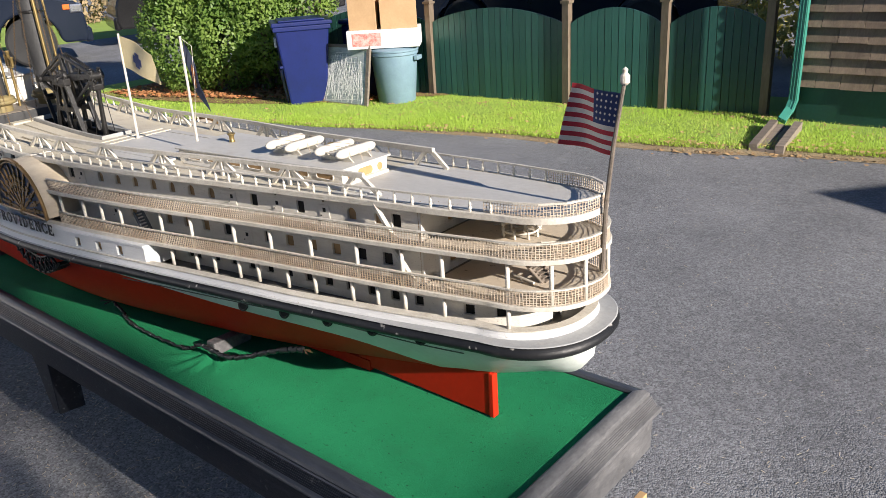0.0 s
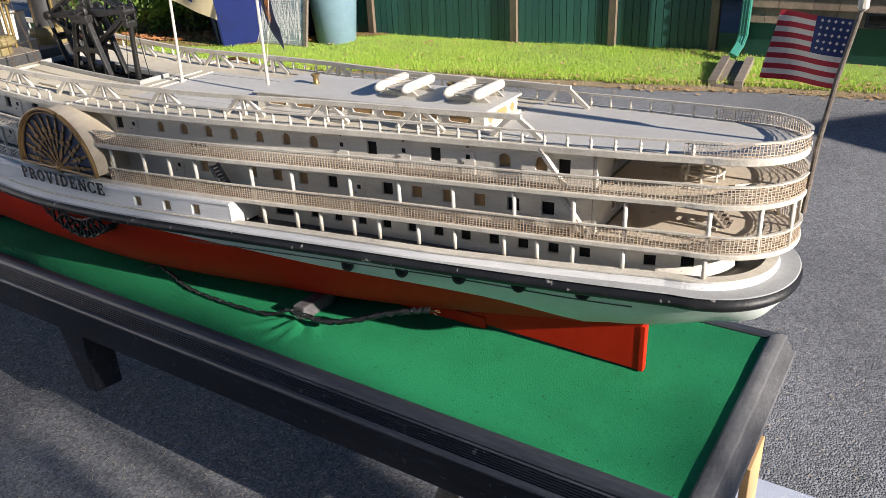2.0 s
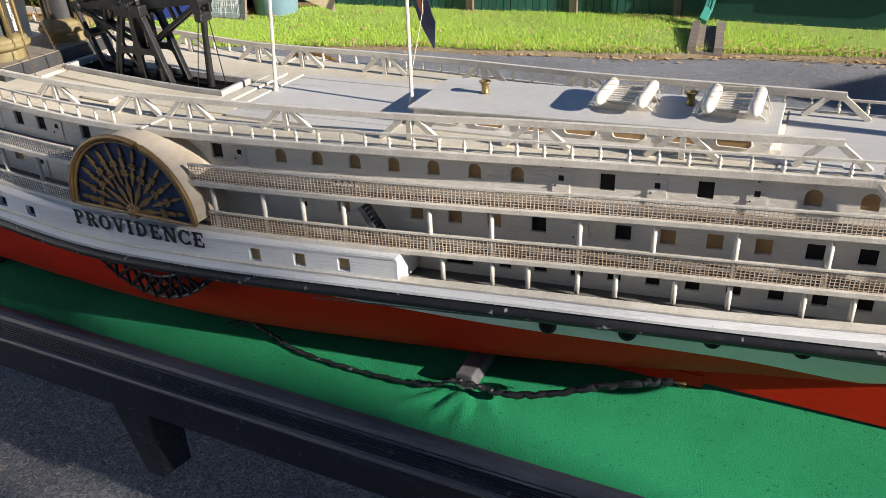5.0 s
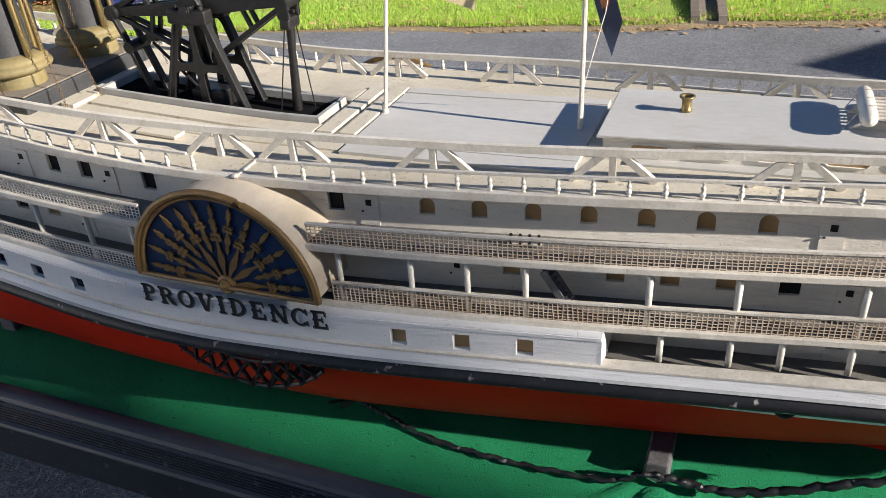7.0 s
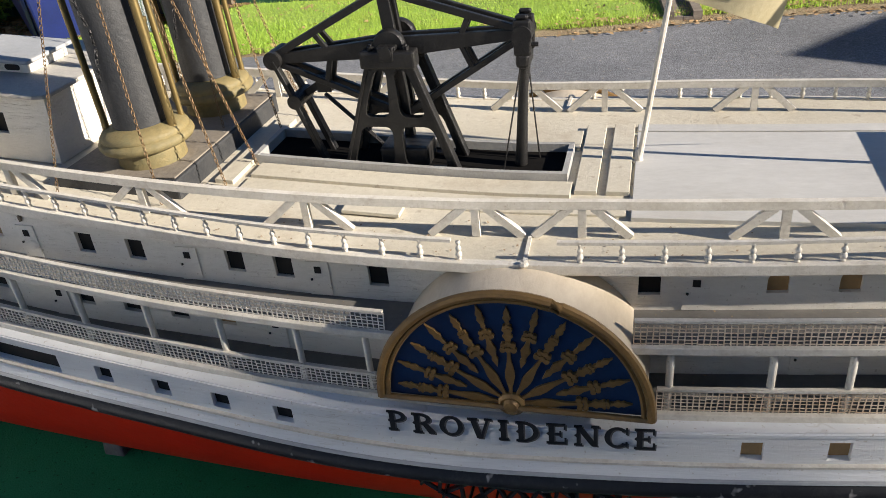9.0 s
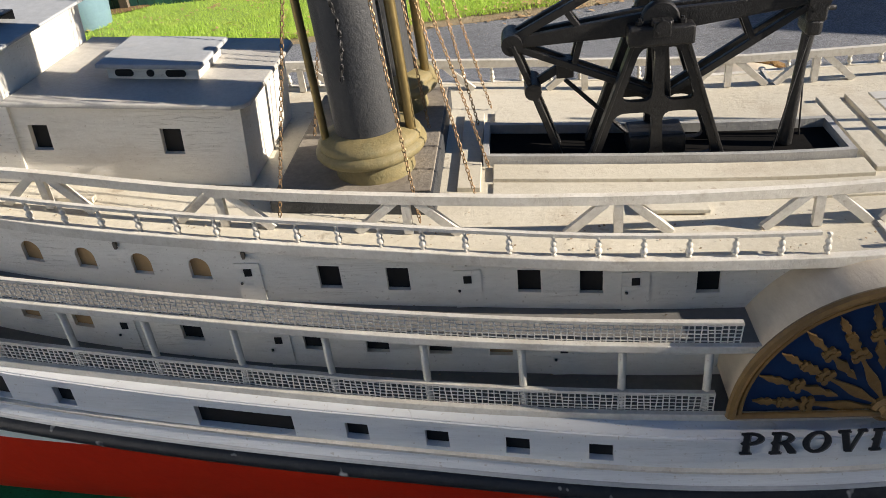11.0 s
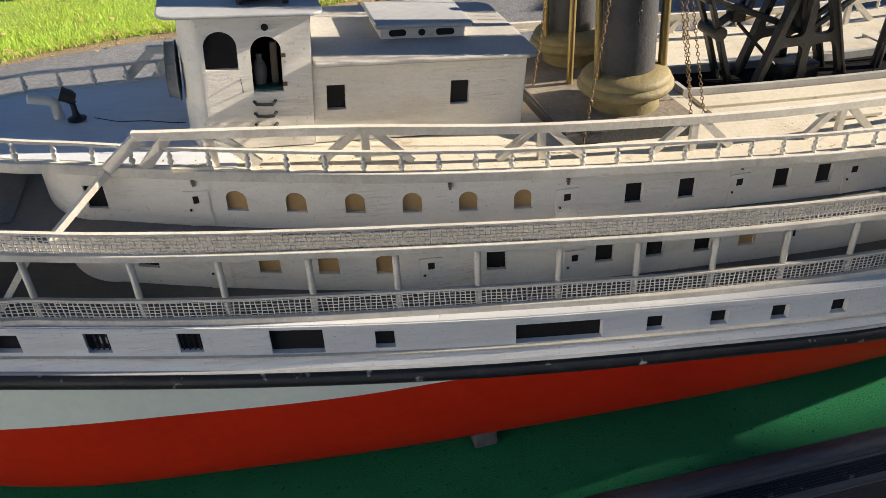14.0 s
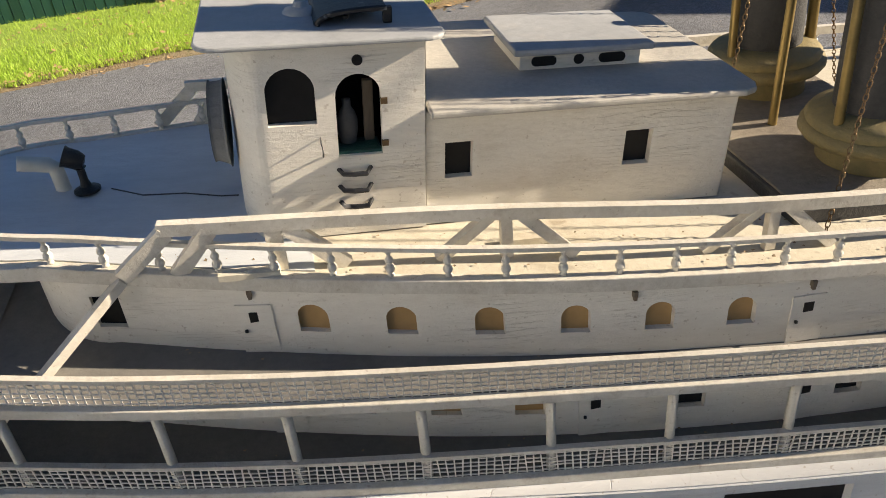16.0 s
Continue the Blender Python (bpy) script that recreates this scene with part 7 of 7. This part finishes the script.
# shingled house corner with downspout
house = thing("house", (2.2, 6.3, 0), "brown shingled house corner with a green foundation wall", "house", kind="structure")
HY = 6.22
put("foundation_wall", Shape().box((0.02, HY, 0), (6.0, HY + 0.3, 0.37)).box((0.02, HY + 0.3, 0), (0.32, 10, 0.37)), surface("green_wall_paint", (0.015, 0.080, 0.066), (0.012, 0.058, 0.048), 0.6, grain=40, patch=3, bump=0.3), house, "dark green painted foundation wall")
put("house_wall", Shape().box((0.06, HY + 0.03, 0.36), (6.0, HY + 0.3, 3.2)).box((0.06, HY + 0.3, 0.36), (0.34, 10, 3.2)), SHINGLE, house)
sh_rnd = random.Random(3)
for row in range(12):
    z = 0.345 + 0.128 * row
    x = -0.01
    while x < 3.2:
        w = sh_rnd.uniform(0.12, 0.34)
        z0 = z + sh_rnd.uniform(-0.004, 0.004)
        s = Shape()
        s.add([(x, HY - 0.035, z0), (x + w - 0.004, HY - 0.035, z0), (x + w - 0.004, HY + 0.012, z0 + 0.155), (x, HY + 0.012, z0 + 0.155), (x, HY - 0.012, z0), (x + w - 0.004, HY - 0.012, z0), (x + w - 0.004, HY + 0.03, z0 + 0.155), (x, HY + 0.03, z0 + 0.155)],
              [(0, 1, 2, 3), (7, 6, 5, 4), (0, 4, 5, 1), (1, 5, 6, 2), (2, 6, 7, 3), (3, 7, 4, 0)])
        put("shingle", s, SHINGLE, house)
        x += w
bw = put("basement_window", Shape().box((0.96, HY - 0.055, 0.355), (1.80, HY - 0.03, 0.375)).box((0.96, HY - 0.055, 0.455), (1.80, HY - 0.03, 0.475)).box((0.96, HY - 0.055, 0.375), (0.98, HY - 0.03, 0.455)).box((1.78, HY - 0.055, 0.375), (1.80, HY - 0.03, 0.455)), FRAMEWOOD, house, "dark basement window")
put("window_pane", Shape().box((0.98, HY - 0.045, 0.375), (1.78, HY - 0.036, 0.455)), DARK, bw)
ds = Shape()
path = [Vector((0.055, HY - 0.09, 3.0)), Vector((0.026, HY - 0.09, 1.1)), Vector((0.012, HY - 0.09, 0.24)), Vector((0.0, HY - 0.13, 0.16)), Vector((-0.02, HY - 0.24, 0.09))]
for a, b in zip(path, path[1:]):
    ds.bar(a, b + (b - a).normalized() * 0.015, 0.075, 0.055, up=(0, 1, 0.2))
    for q in (-0.025, 0.0, 0.025):
        ds.bar(a + Vector((q, -0.03, 0)), b + Vector((q, -0.03, 0)), 0.008, 0.008, up=(0, 1, 0.2))
put("downspout", ds, TEAL, house, "teal green ribbed downspout", bevel=0.004)

splash = thing("splash_block", (0.085, 5.58, 0), "weathered wooden splash trough under the downspout", "trough")
for k, (xo, h) in enumerate(((-0.100, 0.075), (-0.034, 0.04), (0.034, 0.036), (0.100, 0.075))):
    s = Shape()
    s.add([(xo - 0.032, -0.46, 0.0), (xo + 0.032, -0.46, 0.0), (xo + 0.032, 0.29, 0.02), (xo - 0.032, 0.29, 0.02), (xo - 0.032, -0.46, h), (xo + 0.032, -0.46, h), (xo + 0.032, 0.29, h + 0.035), (xo - 0.032, 0.29, h + 0.035)],
          [(3, 2, 1, 0), (4, 5, 6, 7), (0, 1, 5, 4), (1, 2, 6, 5), (2, 3, 7, 6), (3, 0, 4, 7)])
    put("trough_plank", s, GREYWOOD, splash, at=Matrix.Translation((0.085, 5.58, 0.0)) @ Matrix.Rotation(radians(7), 4, "Z"))

# bins, boxes and pane
rb = thing("recycling_bin", (-5.05, 4.98, 0), "tall blue wheeled recycling bin", "bin")
BM = Matrix.Translation((-5.15, 4.98, 0)) @ Matrix.Rotation(radians(-36), 4, "Z")
b = Shape()
b.add([BM @ Vector(p) for p in ((-0.20, -0.22, 0.02), (0.20, -0.22, 0.02), (0.20, 0.20, 0.02), (-0.20, 0.20, 0.02), (-0.29, -0.31, 0.92), (0.29, -0.31, 0.92), (0.29, 0.30, 0.92), (-0.29, 0.30, 0.92))],
      [(3, 2, 1, 0), (4, 5, 6, 7), (0, 1, 5, 4), (1, 2, 6, 5), (2, 3, 7, 6), (3, 0, 4, 7)])
put("bin_body", b, BINBLUE, rb, bevel=0.02)
facet = Shape()
facet.add([BM @ Vector(p) for p in ((-0.19, -0.272, 0.46), (0.23, -0.272, 0.46), (0.10, -0.230, 0.03), (0.04, -0.230, 0.03), (-0.15, -0.300, 0.44), (0.19, -0.300, 0.44), (0.085, -0.252, 0.05), (0.055, -0.252, 0.05))],
          [(0, 1, 2, 3), (7, 6, 5, 4), (0, 4, 5, 1), (1, 5, 6, 2), (2, 6, 7, 3), (3, 7, 4, 0)])
put("bin_front_facet", facet, BINBLUE, rb, "raised tapered front facet", bevel=0.006)
put("bin_ledge", Shape().box((-0.27, -0.300, 0.470), (0.27, -0.262, 0.495), BM), BINBLUE, rb, bevel=0.006)
for k in range(3):
    put("label_bar", Shape().box((0.09 + 0.012 * k, -0.3235, 0.775 - 0.028 * k), (0.19 - 0.010 * k, -0.3215, 0.785 - 0.028 * k), BM), BINBLUE, rb)
put("bin_rim", Shape().box((-0.305, -0.33, 0.87), (0.305, 0.315, 0.92), BM), BINBLUE, rb, bevel=0.01)
put("bin_lid", Shape().box((-0.31, -0.34, 0.922), (0.31, 0.34, 0.965), BM).box((-0.25, -0.26, 0.965), (0.25, 0.26, 0.985), BM), BINBLUE, rb, bevel=0.015)
put("bin_label", Shape().box((0.08, -0.322, 0.70), (0.20, -0.300, 0.80), BM), FOAM, rb, "small white label")
for sx in (-1, 1):
    w = Shape().lathe([(0.10, -0.03), (0.11, -0.015), (0.11, 0.015), (0.10, 0.03)], n=20)
    put("bin_wheel", w, BLACK, rb, at=BM @ Matrix.Translation((sx * 0.15, 0.17, 0.11)) @ Matrix.Rotation(math.pi / 2, 4, "Y"))
gc = thing("trash_can", (-4.15, 5.42, 0), "round grey plastic trash can with stacked boxes on it", "trash can")
put("can_body", Shape().lathe([(0.20, 0.0), (0.21, 0.01), (0.262, 0.56), (0.275, 0.57), (0.275, 0.60)], (-4.12, 5.42, 0), 32), CANGREY, gc, smooth=True)
put("can_lid", Shape().lathe([(0.27, 0.60), (0.28, 0.605), (0.28, 0.625), (0.24, 0.64), (0.0, 0.65)], (-4.12, 5.42, 0), 32), CANGREY, gc, smooth=True)
for a in (radians(-160), radians(20)):
    put("can_handle", Shape().box((0.26, -0.07, 0.50), (0.31, 0.07, 0.55), Matrix.Translation((-4.12, 5.42, 0)) @ Matrix.Rotation(a, 4, "Z")), CANGREY, gc, bevel=0.01)
FB = Matrix.Translation((-4.22, 5.40, 0.65)) @ Matrix.Rotation(radians(38), 4, "Z")
fb = thing("foam_box", (-4.22, 5.40, 0.65), "white foam box with a printed red label, on the trash can", "box")
put("box_body", Shape().box((-0.40, -0.22, 0), (0.40, 0.22, 0.20), FB), FOAM, fb, bevel=0.008)
put("box_label", Shape().box((-0.34, -0.2235, 0.03), (-0.02, -0.219, 0.17), FB), surface("red_label", (0.5, 0.10, 0.08), (0.65, 0.5, 0.45), 0.6, grain=60, patch=22, bump=0), fb, "red and grey printed label")
cb2 = Shape().box((-0.36, -0.19, 0.20), (-0.055, 0.20, 0.62), FB @ Matrix.Rotation(radians(-3), 4, "Z"))
tagged(put("cardboard_box", cb2, CARD, bevel=0.004), "tall brown cardboard box with folded flaps", "box")
cbx = Shape().box((-0.03, -0.20, 0.20), (0.37, 0.20, 0.52), FB @ Matrix.Rotation(radians(4), 4, "Z"))
crd = put("cardboard_box", cbx, CARD, bevel=0.004)
tagged(crd, "brown cardboard box stacked on a foam box", "box")
gl = thing("glass_pane_sheet", (-4.55, 5.03, 0), "framed glass sheet wrapped in plastic leaning on the bins", "window pane")
GM = Matrix.Translation((-4.60, 4.98, 0.02)) @ Matrix.Diagonal((1.13, 1, 1.04, 1)) @ Matrix.Rotation(radians(2), 4, "Z") @ Matrix.Rotation(radians(-12), 4, "X")
gfr = Shape()
for lo, hi in (((-0.36, 0, 0), (-0.32, 0.03, 0.66)), ((0.32, 0, 0), (0.36, 0.03, 0.66)), ((-0.32, 0, 0), (0.32, 0.03, 0.035)), ((-0.32, 0, 0.625), (0.32, 0.03, 0.66))):
    gfr.box(lo, hi, GM)
put("pane_frame", gfr, GREYWOOD, gl)
put("glass", Shape().box((-0.32, 0.008, 0.035), (0.32, 0.016, 0.625), GM), surface("wrapped_glass", (0.26, 0.31, 0.31), (0.46, 0.51, 0.51), 0.25, grain=22, patch=7, bump=0.4, stretch=(1, 1, 3)), gl)
wr = Shape()
for k in range(90):
    top = Vector((gr.uniform(-0.24, 0.26), 0.006, gr.uniform(0.30, 0.56)))
    foot = Vector((max(-0.30, min(0.30, top.x + gr.gauss(0, 0.09))), 0.006, gr.uniform(0.04, 0.20)))
    wr.bar(GM @ top, GM @ foot, gr.uniform(0.0015, 0.005), 0.002, up=(0, -1, 0))
for k in range(46):
    z = 0.05 + 0.0115 * k
    a = gr.uniform(-0.31, -0.1)
    wr.bar(GM @ Vector((a, 0.0055, z)), GM @ Vector((gr.uniform(0.05, 0.31), 0.0055, z + gr.uniform(-0.02, 0.03))), gr.uniform(0.0015, 0.003), 0.002, up=(0, -1, 0))
put("plastic_wrap", wr, FOAM, gl, "torn white plastic wrap strips")

# hedge and bushes
HEDGE = surface("hedge_leaf", (0.10, 0.20, 0.035), (0.28, 0.40, 0.08), 0.5, grain=9, patch=2.5, bump=0, dirt=(0.20, 0.20, 0.05), dirt_amount=0.5, spec=0.5)


leaf_light(HEDGE)
DRYLEAF = surface("dry_twig", (0.34, 0.26, 0.15), (0.22, 0.16, 0.09), 0.8, grain=9, patch=2, bump=0)

YARDLEAF = surface("yellow_green_leaf", (0.40, 0.40, 0.10), (0.56, 0.48, 0.15), 0.6, grain=9, patch=2, bump=0)
leaf_light(YARDLEAF)


def leafy(name, clumps, count, leaf, seed, label, leaf_paint=None):
    """A bush: stems inside and many small leaves over uneven clumps."""
    r = random.Random(seed)
    bush = thing(name, (clumps[0][0], clumps[0][1], 0), label, "tree" if "tree" in name else "bush")
    st = Shape()
    for x, y, z, rx, ry, rz in clumps:
        for k in range(4):
            st.tube([(x + r.uniform(-.1, .1), y + r.uniform(-.1, .1), 0), (x + r.uniform(-.3, .3) * rx, y + r.uniform(-.3, .3) * ry, z), (x + r.uniform(-.6, .6) * rx, y + r.uniform(-.6, .6) * ry, z + rz * 0.7)], [0.03, 0.02, 0.006], 5)
    put("stem", st, POST, bush)
    v, f = [], []
    tot = sum(c[3] * c[4] * c[5] for c in clumps)
    for x, y, z, rx, ry, rz in clumps:
        for k in range(int(count * rx * ry * rz / tot)):
            d = Vector((r.gauss(0, 1), r.gauss(0, 1), r.gauss(0, 1))).normalized()
            q = r.uniform(0.55, 1.0) ** 0.4 * (1 + 0.22 * noise.noise(d * 2.4 + Vector((x, y, z))))
            c = Vector((x + d.x * rx * q, y + d.y * ry * q, max(0.04, z + d.z * rz * q)))
            a = Vector((r.gauss(0, 1), r.gauss(0, 1), r.gauss(0, 1))).normalized() * leaf * r.uniform(0.6, 1.3)
            b = a.cross(d + Vector((0.1, 0.2, 0.3))).normalized() * leaf * 0.55
            n = len(v)
            v += [c - a, c - b, c + a, c + b]
            f.append((n, n + 1, n + 2, n + 3))
    put("foliage", mesh_of("foliage", v, f), leaf_paint or HEDGE, bush)
    return bush


leafy("dry_bush", [(-22.0, 10.5, 0.9, 1.6, 1.0, 1.1), (-24.0, 9.5, 1.0, 1.6, 1.0, 1.3), (-20.6, 12.0, 1.0, 1.4, 1.0, 1.2)], 9000, 0.07, 8, "far bare brown twiggy bush beyond the road", DRYLEAF)
leafy("hedge", [(-7.2, 4.75, 0.75, 0.60, 0.55, 0.72), (-6.65, 4.98, 0.80, 0.62, 0.52, 0.72), (-6.15, 5.25, 0.90, 0.55, 0.5, 0.75), (-7.15, 4.95, 1.45, 0.75, 0.6, 0.8), (-6.4, 5.25, 1.55, 0.8, 0.6, 0.8), (-5.95, 5.65, 1.25, 0.55, 0.45, 0.9)], 52000, 0.028, 5, "dense clipped green hedge beside the driveway")

# leaf litter on bare soil under the hedge and bins
lit = Shape().sheet([[(x, y0_ + (y1_ - y0_) * j / 6, 0.052 + 0.012 * noise.noise(Vector((x * 2, j, 0)))) for x, y0_, y1_ in ((-8.4, 4.0, 5.2), (-7.6, 4.05, 5.4), (-6.8, 4.15, 5.6), (-6.0, 4.35, 5.7), (-5.4, 4.6, 5.8), (-4.8, 4.95, 5.85), (-4.2, 5.5, 5.9), (-3.75, 5.84, 5.94))] for j in range(7)])
tagged(put("leaf_litter_soil", lit, surface("leafy_soil", (0.20, 0.12, 0.06), (0.30, 0.17, 0.08), 0.9, grain=40, patch=3, bump=1.0, dirt=(0.14, 0.16, 0.05), dirt_amount=0.5, fine=0.03)), "brown leaf-strewn soil under the hedge", "soil", kind="structure")
v, f = [], []
for k in range(2400):
    x = gr.uniform(-8.2, -4.3)
    y = 4.1 + max(0.0, x + 7.6) * 0.33 + gr.random() ** 1.4 * 0.9
    s, a = gr.uniform(0.012, 0.038), gr.uniform(0, 6.28)
    e, q = Vector((math.cos(a) * s, math.sin(a) * s, gr.uniform(-.5, .5) * s)), Vector((-math.sin(a) * s * 0.6, math.cos(a) * s * 0.6, gr.uniform(-.5, .5) * s))
    c = Vector((x, y, 0.075))
    n = len(v)
    v += [c - e, c - q, c + e, c + q]
    f.append((n, n + 1, n + 2, n + 3))
tagged(put("leaf_litter", mesh_of("leaf_litter", v, f), surface("orange_brown_leaf", (0.46, 0.20, 0.07), (0.34, 0.16, 0.07), 0.7, grain=20, patch=6, bump=0)), "orange-brown fallen leaves under the hedge", "leaves", kind="stuff")

# parked cars far beyond the table
CARPAINT = surface("dark_blue_car_paint", (0.010, 0.016, 0.030), (0.014, 0.020, 0.036), 0.18, 0.2, grain=30, patch=3, bump=0, spec=0.6)
BLACKPAINT = surface("black_car_paint", (0.010, 0.010, 0.011), (0.014, 0.014, 0.015), 0.2, 0.2, grain=30, patch=3, bump=0, spec=0.6)
TYRE = surface("tyre_rubber", (0.016, 0.016, 0.016), (0.028, 0.028, 0.027), 0.8, grain=50, patch=6, bump=0.3)
CHROME = surface("worn_chrome", (0.55, 0.56, 0.58), (0.42, 0.43, 0.45), 0.22, 0.9, grain=30, patch=5, bump=0)
GLASSDARK = surface("car_glass", (0.02, 0.025, 0.03), (0.03, 0.035, 0.04), 0.08, grain=10, patch=2, bump=0)


def parked_car(at, heading, paint, label):
    """A large upright car; its front wheel's foot stands at the given place, its nose along the heading."""
    m = Matrix.Translation(at) @ Matrix.Rotation(heading, 4, "Z")
    c = thing("parked_car", at, label, "car", "parked cars")
    arch = lambda cx: [(cx + 0.50 * math.cos(a), 0.42 + 0.50 * math.sin(a)) for a in [math.pi * k / 10 for k in range(11)]]
    prof = [(0.92, 0.36), (0.98, 0.50), (0.96, 0.80), (0.86, 1.05), (0.50, 1.15), (-0.55, 1.22), (-3.9, 1.22), (-4.0, 0.95), (-4.0, 0.42), (-3.55, 0.36)] + arch(-3.0)[::-1] + [(-2.45, 0.36), (-0.55, 0.36)] + arch(0)[::-1] + [(0.56, 0.36)]
    n = len(prof)
    body = Shape().add([m @ Vector((x, y, z)) for y in (-0.10, 1.80) for x, z in prof], [tuple(range(n))[::-1], tuple(range(n, 2 * n))] + [(i, (i + 1) % n, n + (i + 1) % n, n + i) for i in range(n)])
    put("body", body, paint, c, bevel=0.04)
    roof_p = [(-0.60, 1.22), (-1.45, 1.78), (-3.70, 1.78), (-3.95, 1.22)]
    cab = Shape().add([m @ Vector((x, y, z)) for y, k in ((0.0, 0), (1.70, 0)) for x, z in roof_p], [(3, 2, 1, 0), (4, 5, 6, 7)] + [(i, (i + 1) % 4, 4 + (i + 1) % 4, 4 + i) for i in range(4)])
    put("windows", cab, GLASSDARK, c, bevel=0.06)
    for x in (0.0, -3.0):
        for y in (-0.02, 1.72):
            w = m @ Matrix.Translation((x, y, 0.42)) @ Matrix.Rotation(math.pi / 2, 4, "X")
            wheel = put("wheel", Shape().lathe([(0.26, -0.11), (0.38, -0.12), (0.42, -0.09), (0.42, 0.09), (0.38, 0.12), (0.26, 0.11)], n=28), TYRE, c, smooth=True, at=w)
            put("rim", Shape().lathe([(0.25, -0.115), (0.27, -0.10), (0.27, 0.10), (0.25, 0.115), (0.20, 0.09), (0.06, 0.10), (0.0, 0.12)], n=20), CHROME, wheel, smooth=True, at=w)
    put("headlight", Shape().box((0.72, -0.13, 0.86), (0.95, 0.30, 1.02), m), CHROME, c, "clear headlight", bevel=0.03)
    put("turn_light", Shape().box((0.62, -0.125, 0.93), (0.74, 0.05, 1.02), m), surface("orange_lens", (0.7, 0.16, 0.03), (0.6, 0.12, 0.03), 0.2, bump=0), c, "orange side light", bevel=0.01)
    put("bumper", Shape().box((0.90, -0.08, 0.34), (1.04, 1.78, 0.60), m), paint, c, bevel=0.05)


parked_car((-12.9, 5.26, 0.0), math.atan2(0.92, 0.39), CARPAINT, "dark blue parked car beyond the driveway")
parked_car((-15.0, 9.0, 0.0), math.atan2(-0.92, -0.39), BLACKPAINT, "black parked car half hidden by the hedge")
parked_car((-2.9, 9.2, 0.0), 0.06, CARPAINT, "dark blue parked car behind the fence")
leafy("yard_bush", [(-0.9, 9.6, 0.7, 0.9, 0.6, 0.7), (0.1, 10.2, 0.8, 0.9, 0.6, 0.8), (-1.9, 11.0, 0.9, 1.0, 0.6, 0.9), (-6.0, 10.5, 1.0, 1.2, 0.7, 1.0)], 9000, 0.05, 12, "loose yellow-green bush behind the fence", YARDLEAF)
bb = thing("dark_blue_bin", (-4.72, 5.75, 0), "dark blue bin standing behind the boxes", "bin")
put("bin_body", Shape().box((-4.98, 5.45, 0.0), (-4.46, 5.9, 0.86)), BINBLUE, bb, bevel=0.02)
put("bin_lid", Shape().box((-5.00, 5.42, 0.862), (-4.44, 5.93, 0.92)), BINBLUE, bb, bevel=0.02)

# unseen dark wall added behind the camera to cut skylight near the stern
ws = Shape().box((0.6, -3.2, -0.1), (9.0, -2.9, 3.4))
tagged(put("wall_south", ws, surface("dark_block_wall", (0.10, 0.075, 0.05), (0.065, 0.05, 0.035), 0.85, grain=25, patch=4, bump=0.5)), "plain unseen wall added to cut skylight on the near side", "wall", kind="structure")
# broad unseen tree added far towards the sun, to shade the table's near side
leafy("unseen_shade_tree", [(16.0, -2.76, 6.42, 0.8, 0.85, 0.92), (16.3, -2.97, 7.65, 0.8, 1.2, 0.95), (15.8, -4.38, 7.0, 1.0, 1.2, 1.5), (16.2, -5.6, 6.4, 1.0, 1.1, 1.3), (16.0, -1.45, 6.13, 0.9, 0.3, 0.26), (16.0, -1.78, 7.18, 0.55, 0.14, 0.12), (16.0, -1.95, 7.96, 0.45, 0.10, 0.14)], 3900, 0.13, 17, "tall unseen leafy tree added to shade the near side of the table")
# unseen white wall added beyond the bow, facing the sun as a reflector
ww = Shape().box((-6.3, -8.0, -0.1), (-6.0, -0.4, 3.6))
tagged(put("wall_west", ww, LOWWHITE), "plain white wall added out of view as a sun reflector", "wall", kind="structure")
# unseen gabled wall added towards the sun to cast the driveway's wedge shadow
gw = Shape()
ga = [(7.0, 2.6, -0.1), (7.0, 7.4, -0.1), (7.0, 7.4, 1.35), (7.0, 3.68, 2.52), (7.0, 2.6, 1.55)]
gw.add(ga + [(7.3, y, z) for _, y, z in ga], [(0, 1, 2, 3, 4), (9, 8, 7, 6, 5)] + [(i, 5 + i, 5 + (i + 1) % 5, (i + 1) % 5) for i in range(5)])
tagged(put("wall_east", gw, SHINGLE), "plain gable wall added out of sight to cast a shadow", "wall", kind="structure")
boat.location.x = -0.004
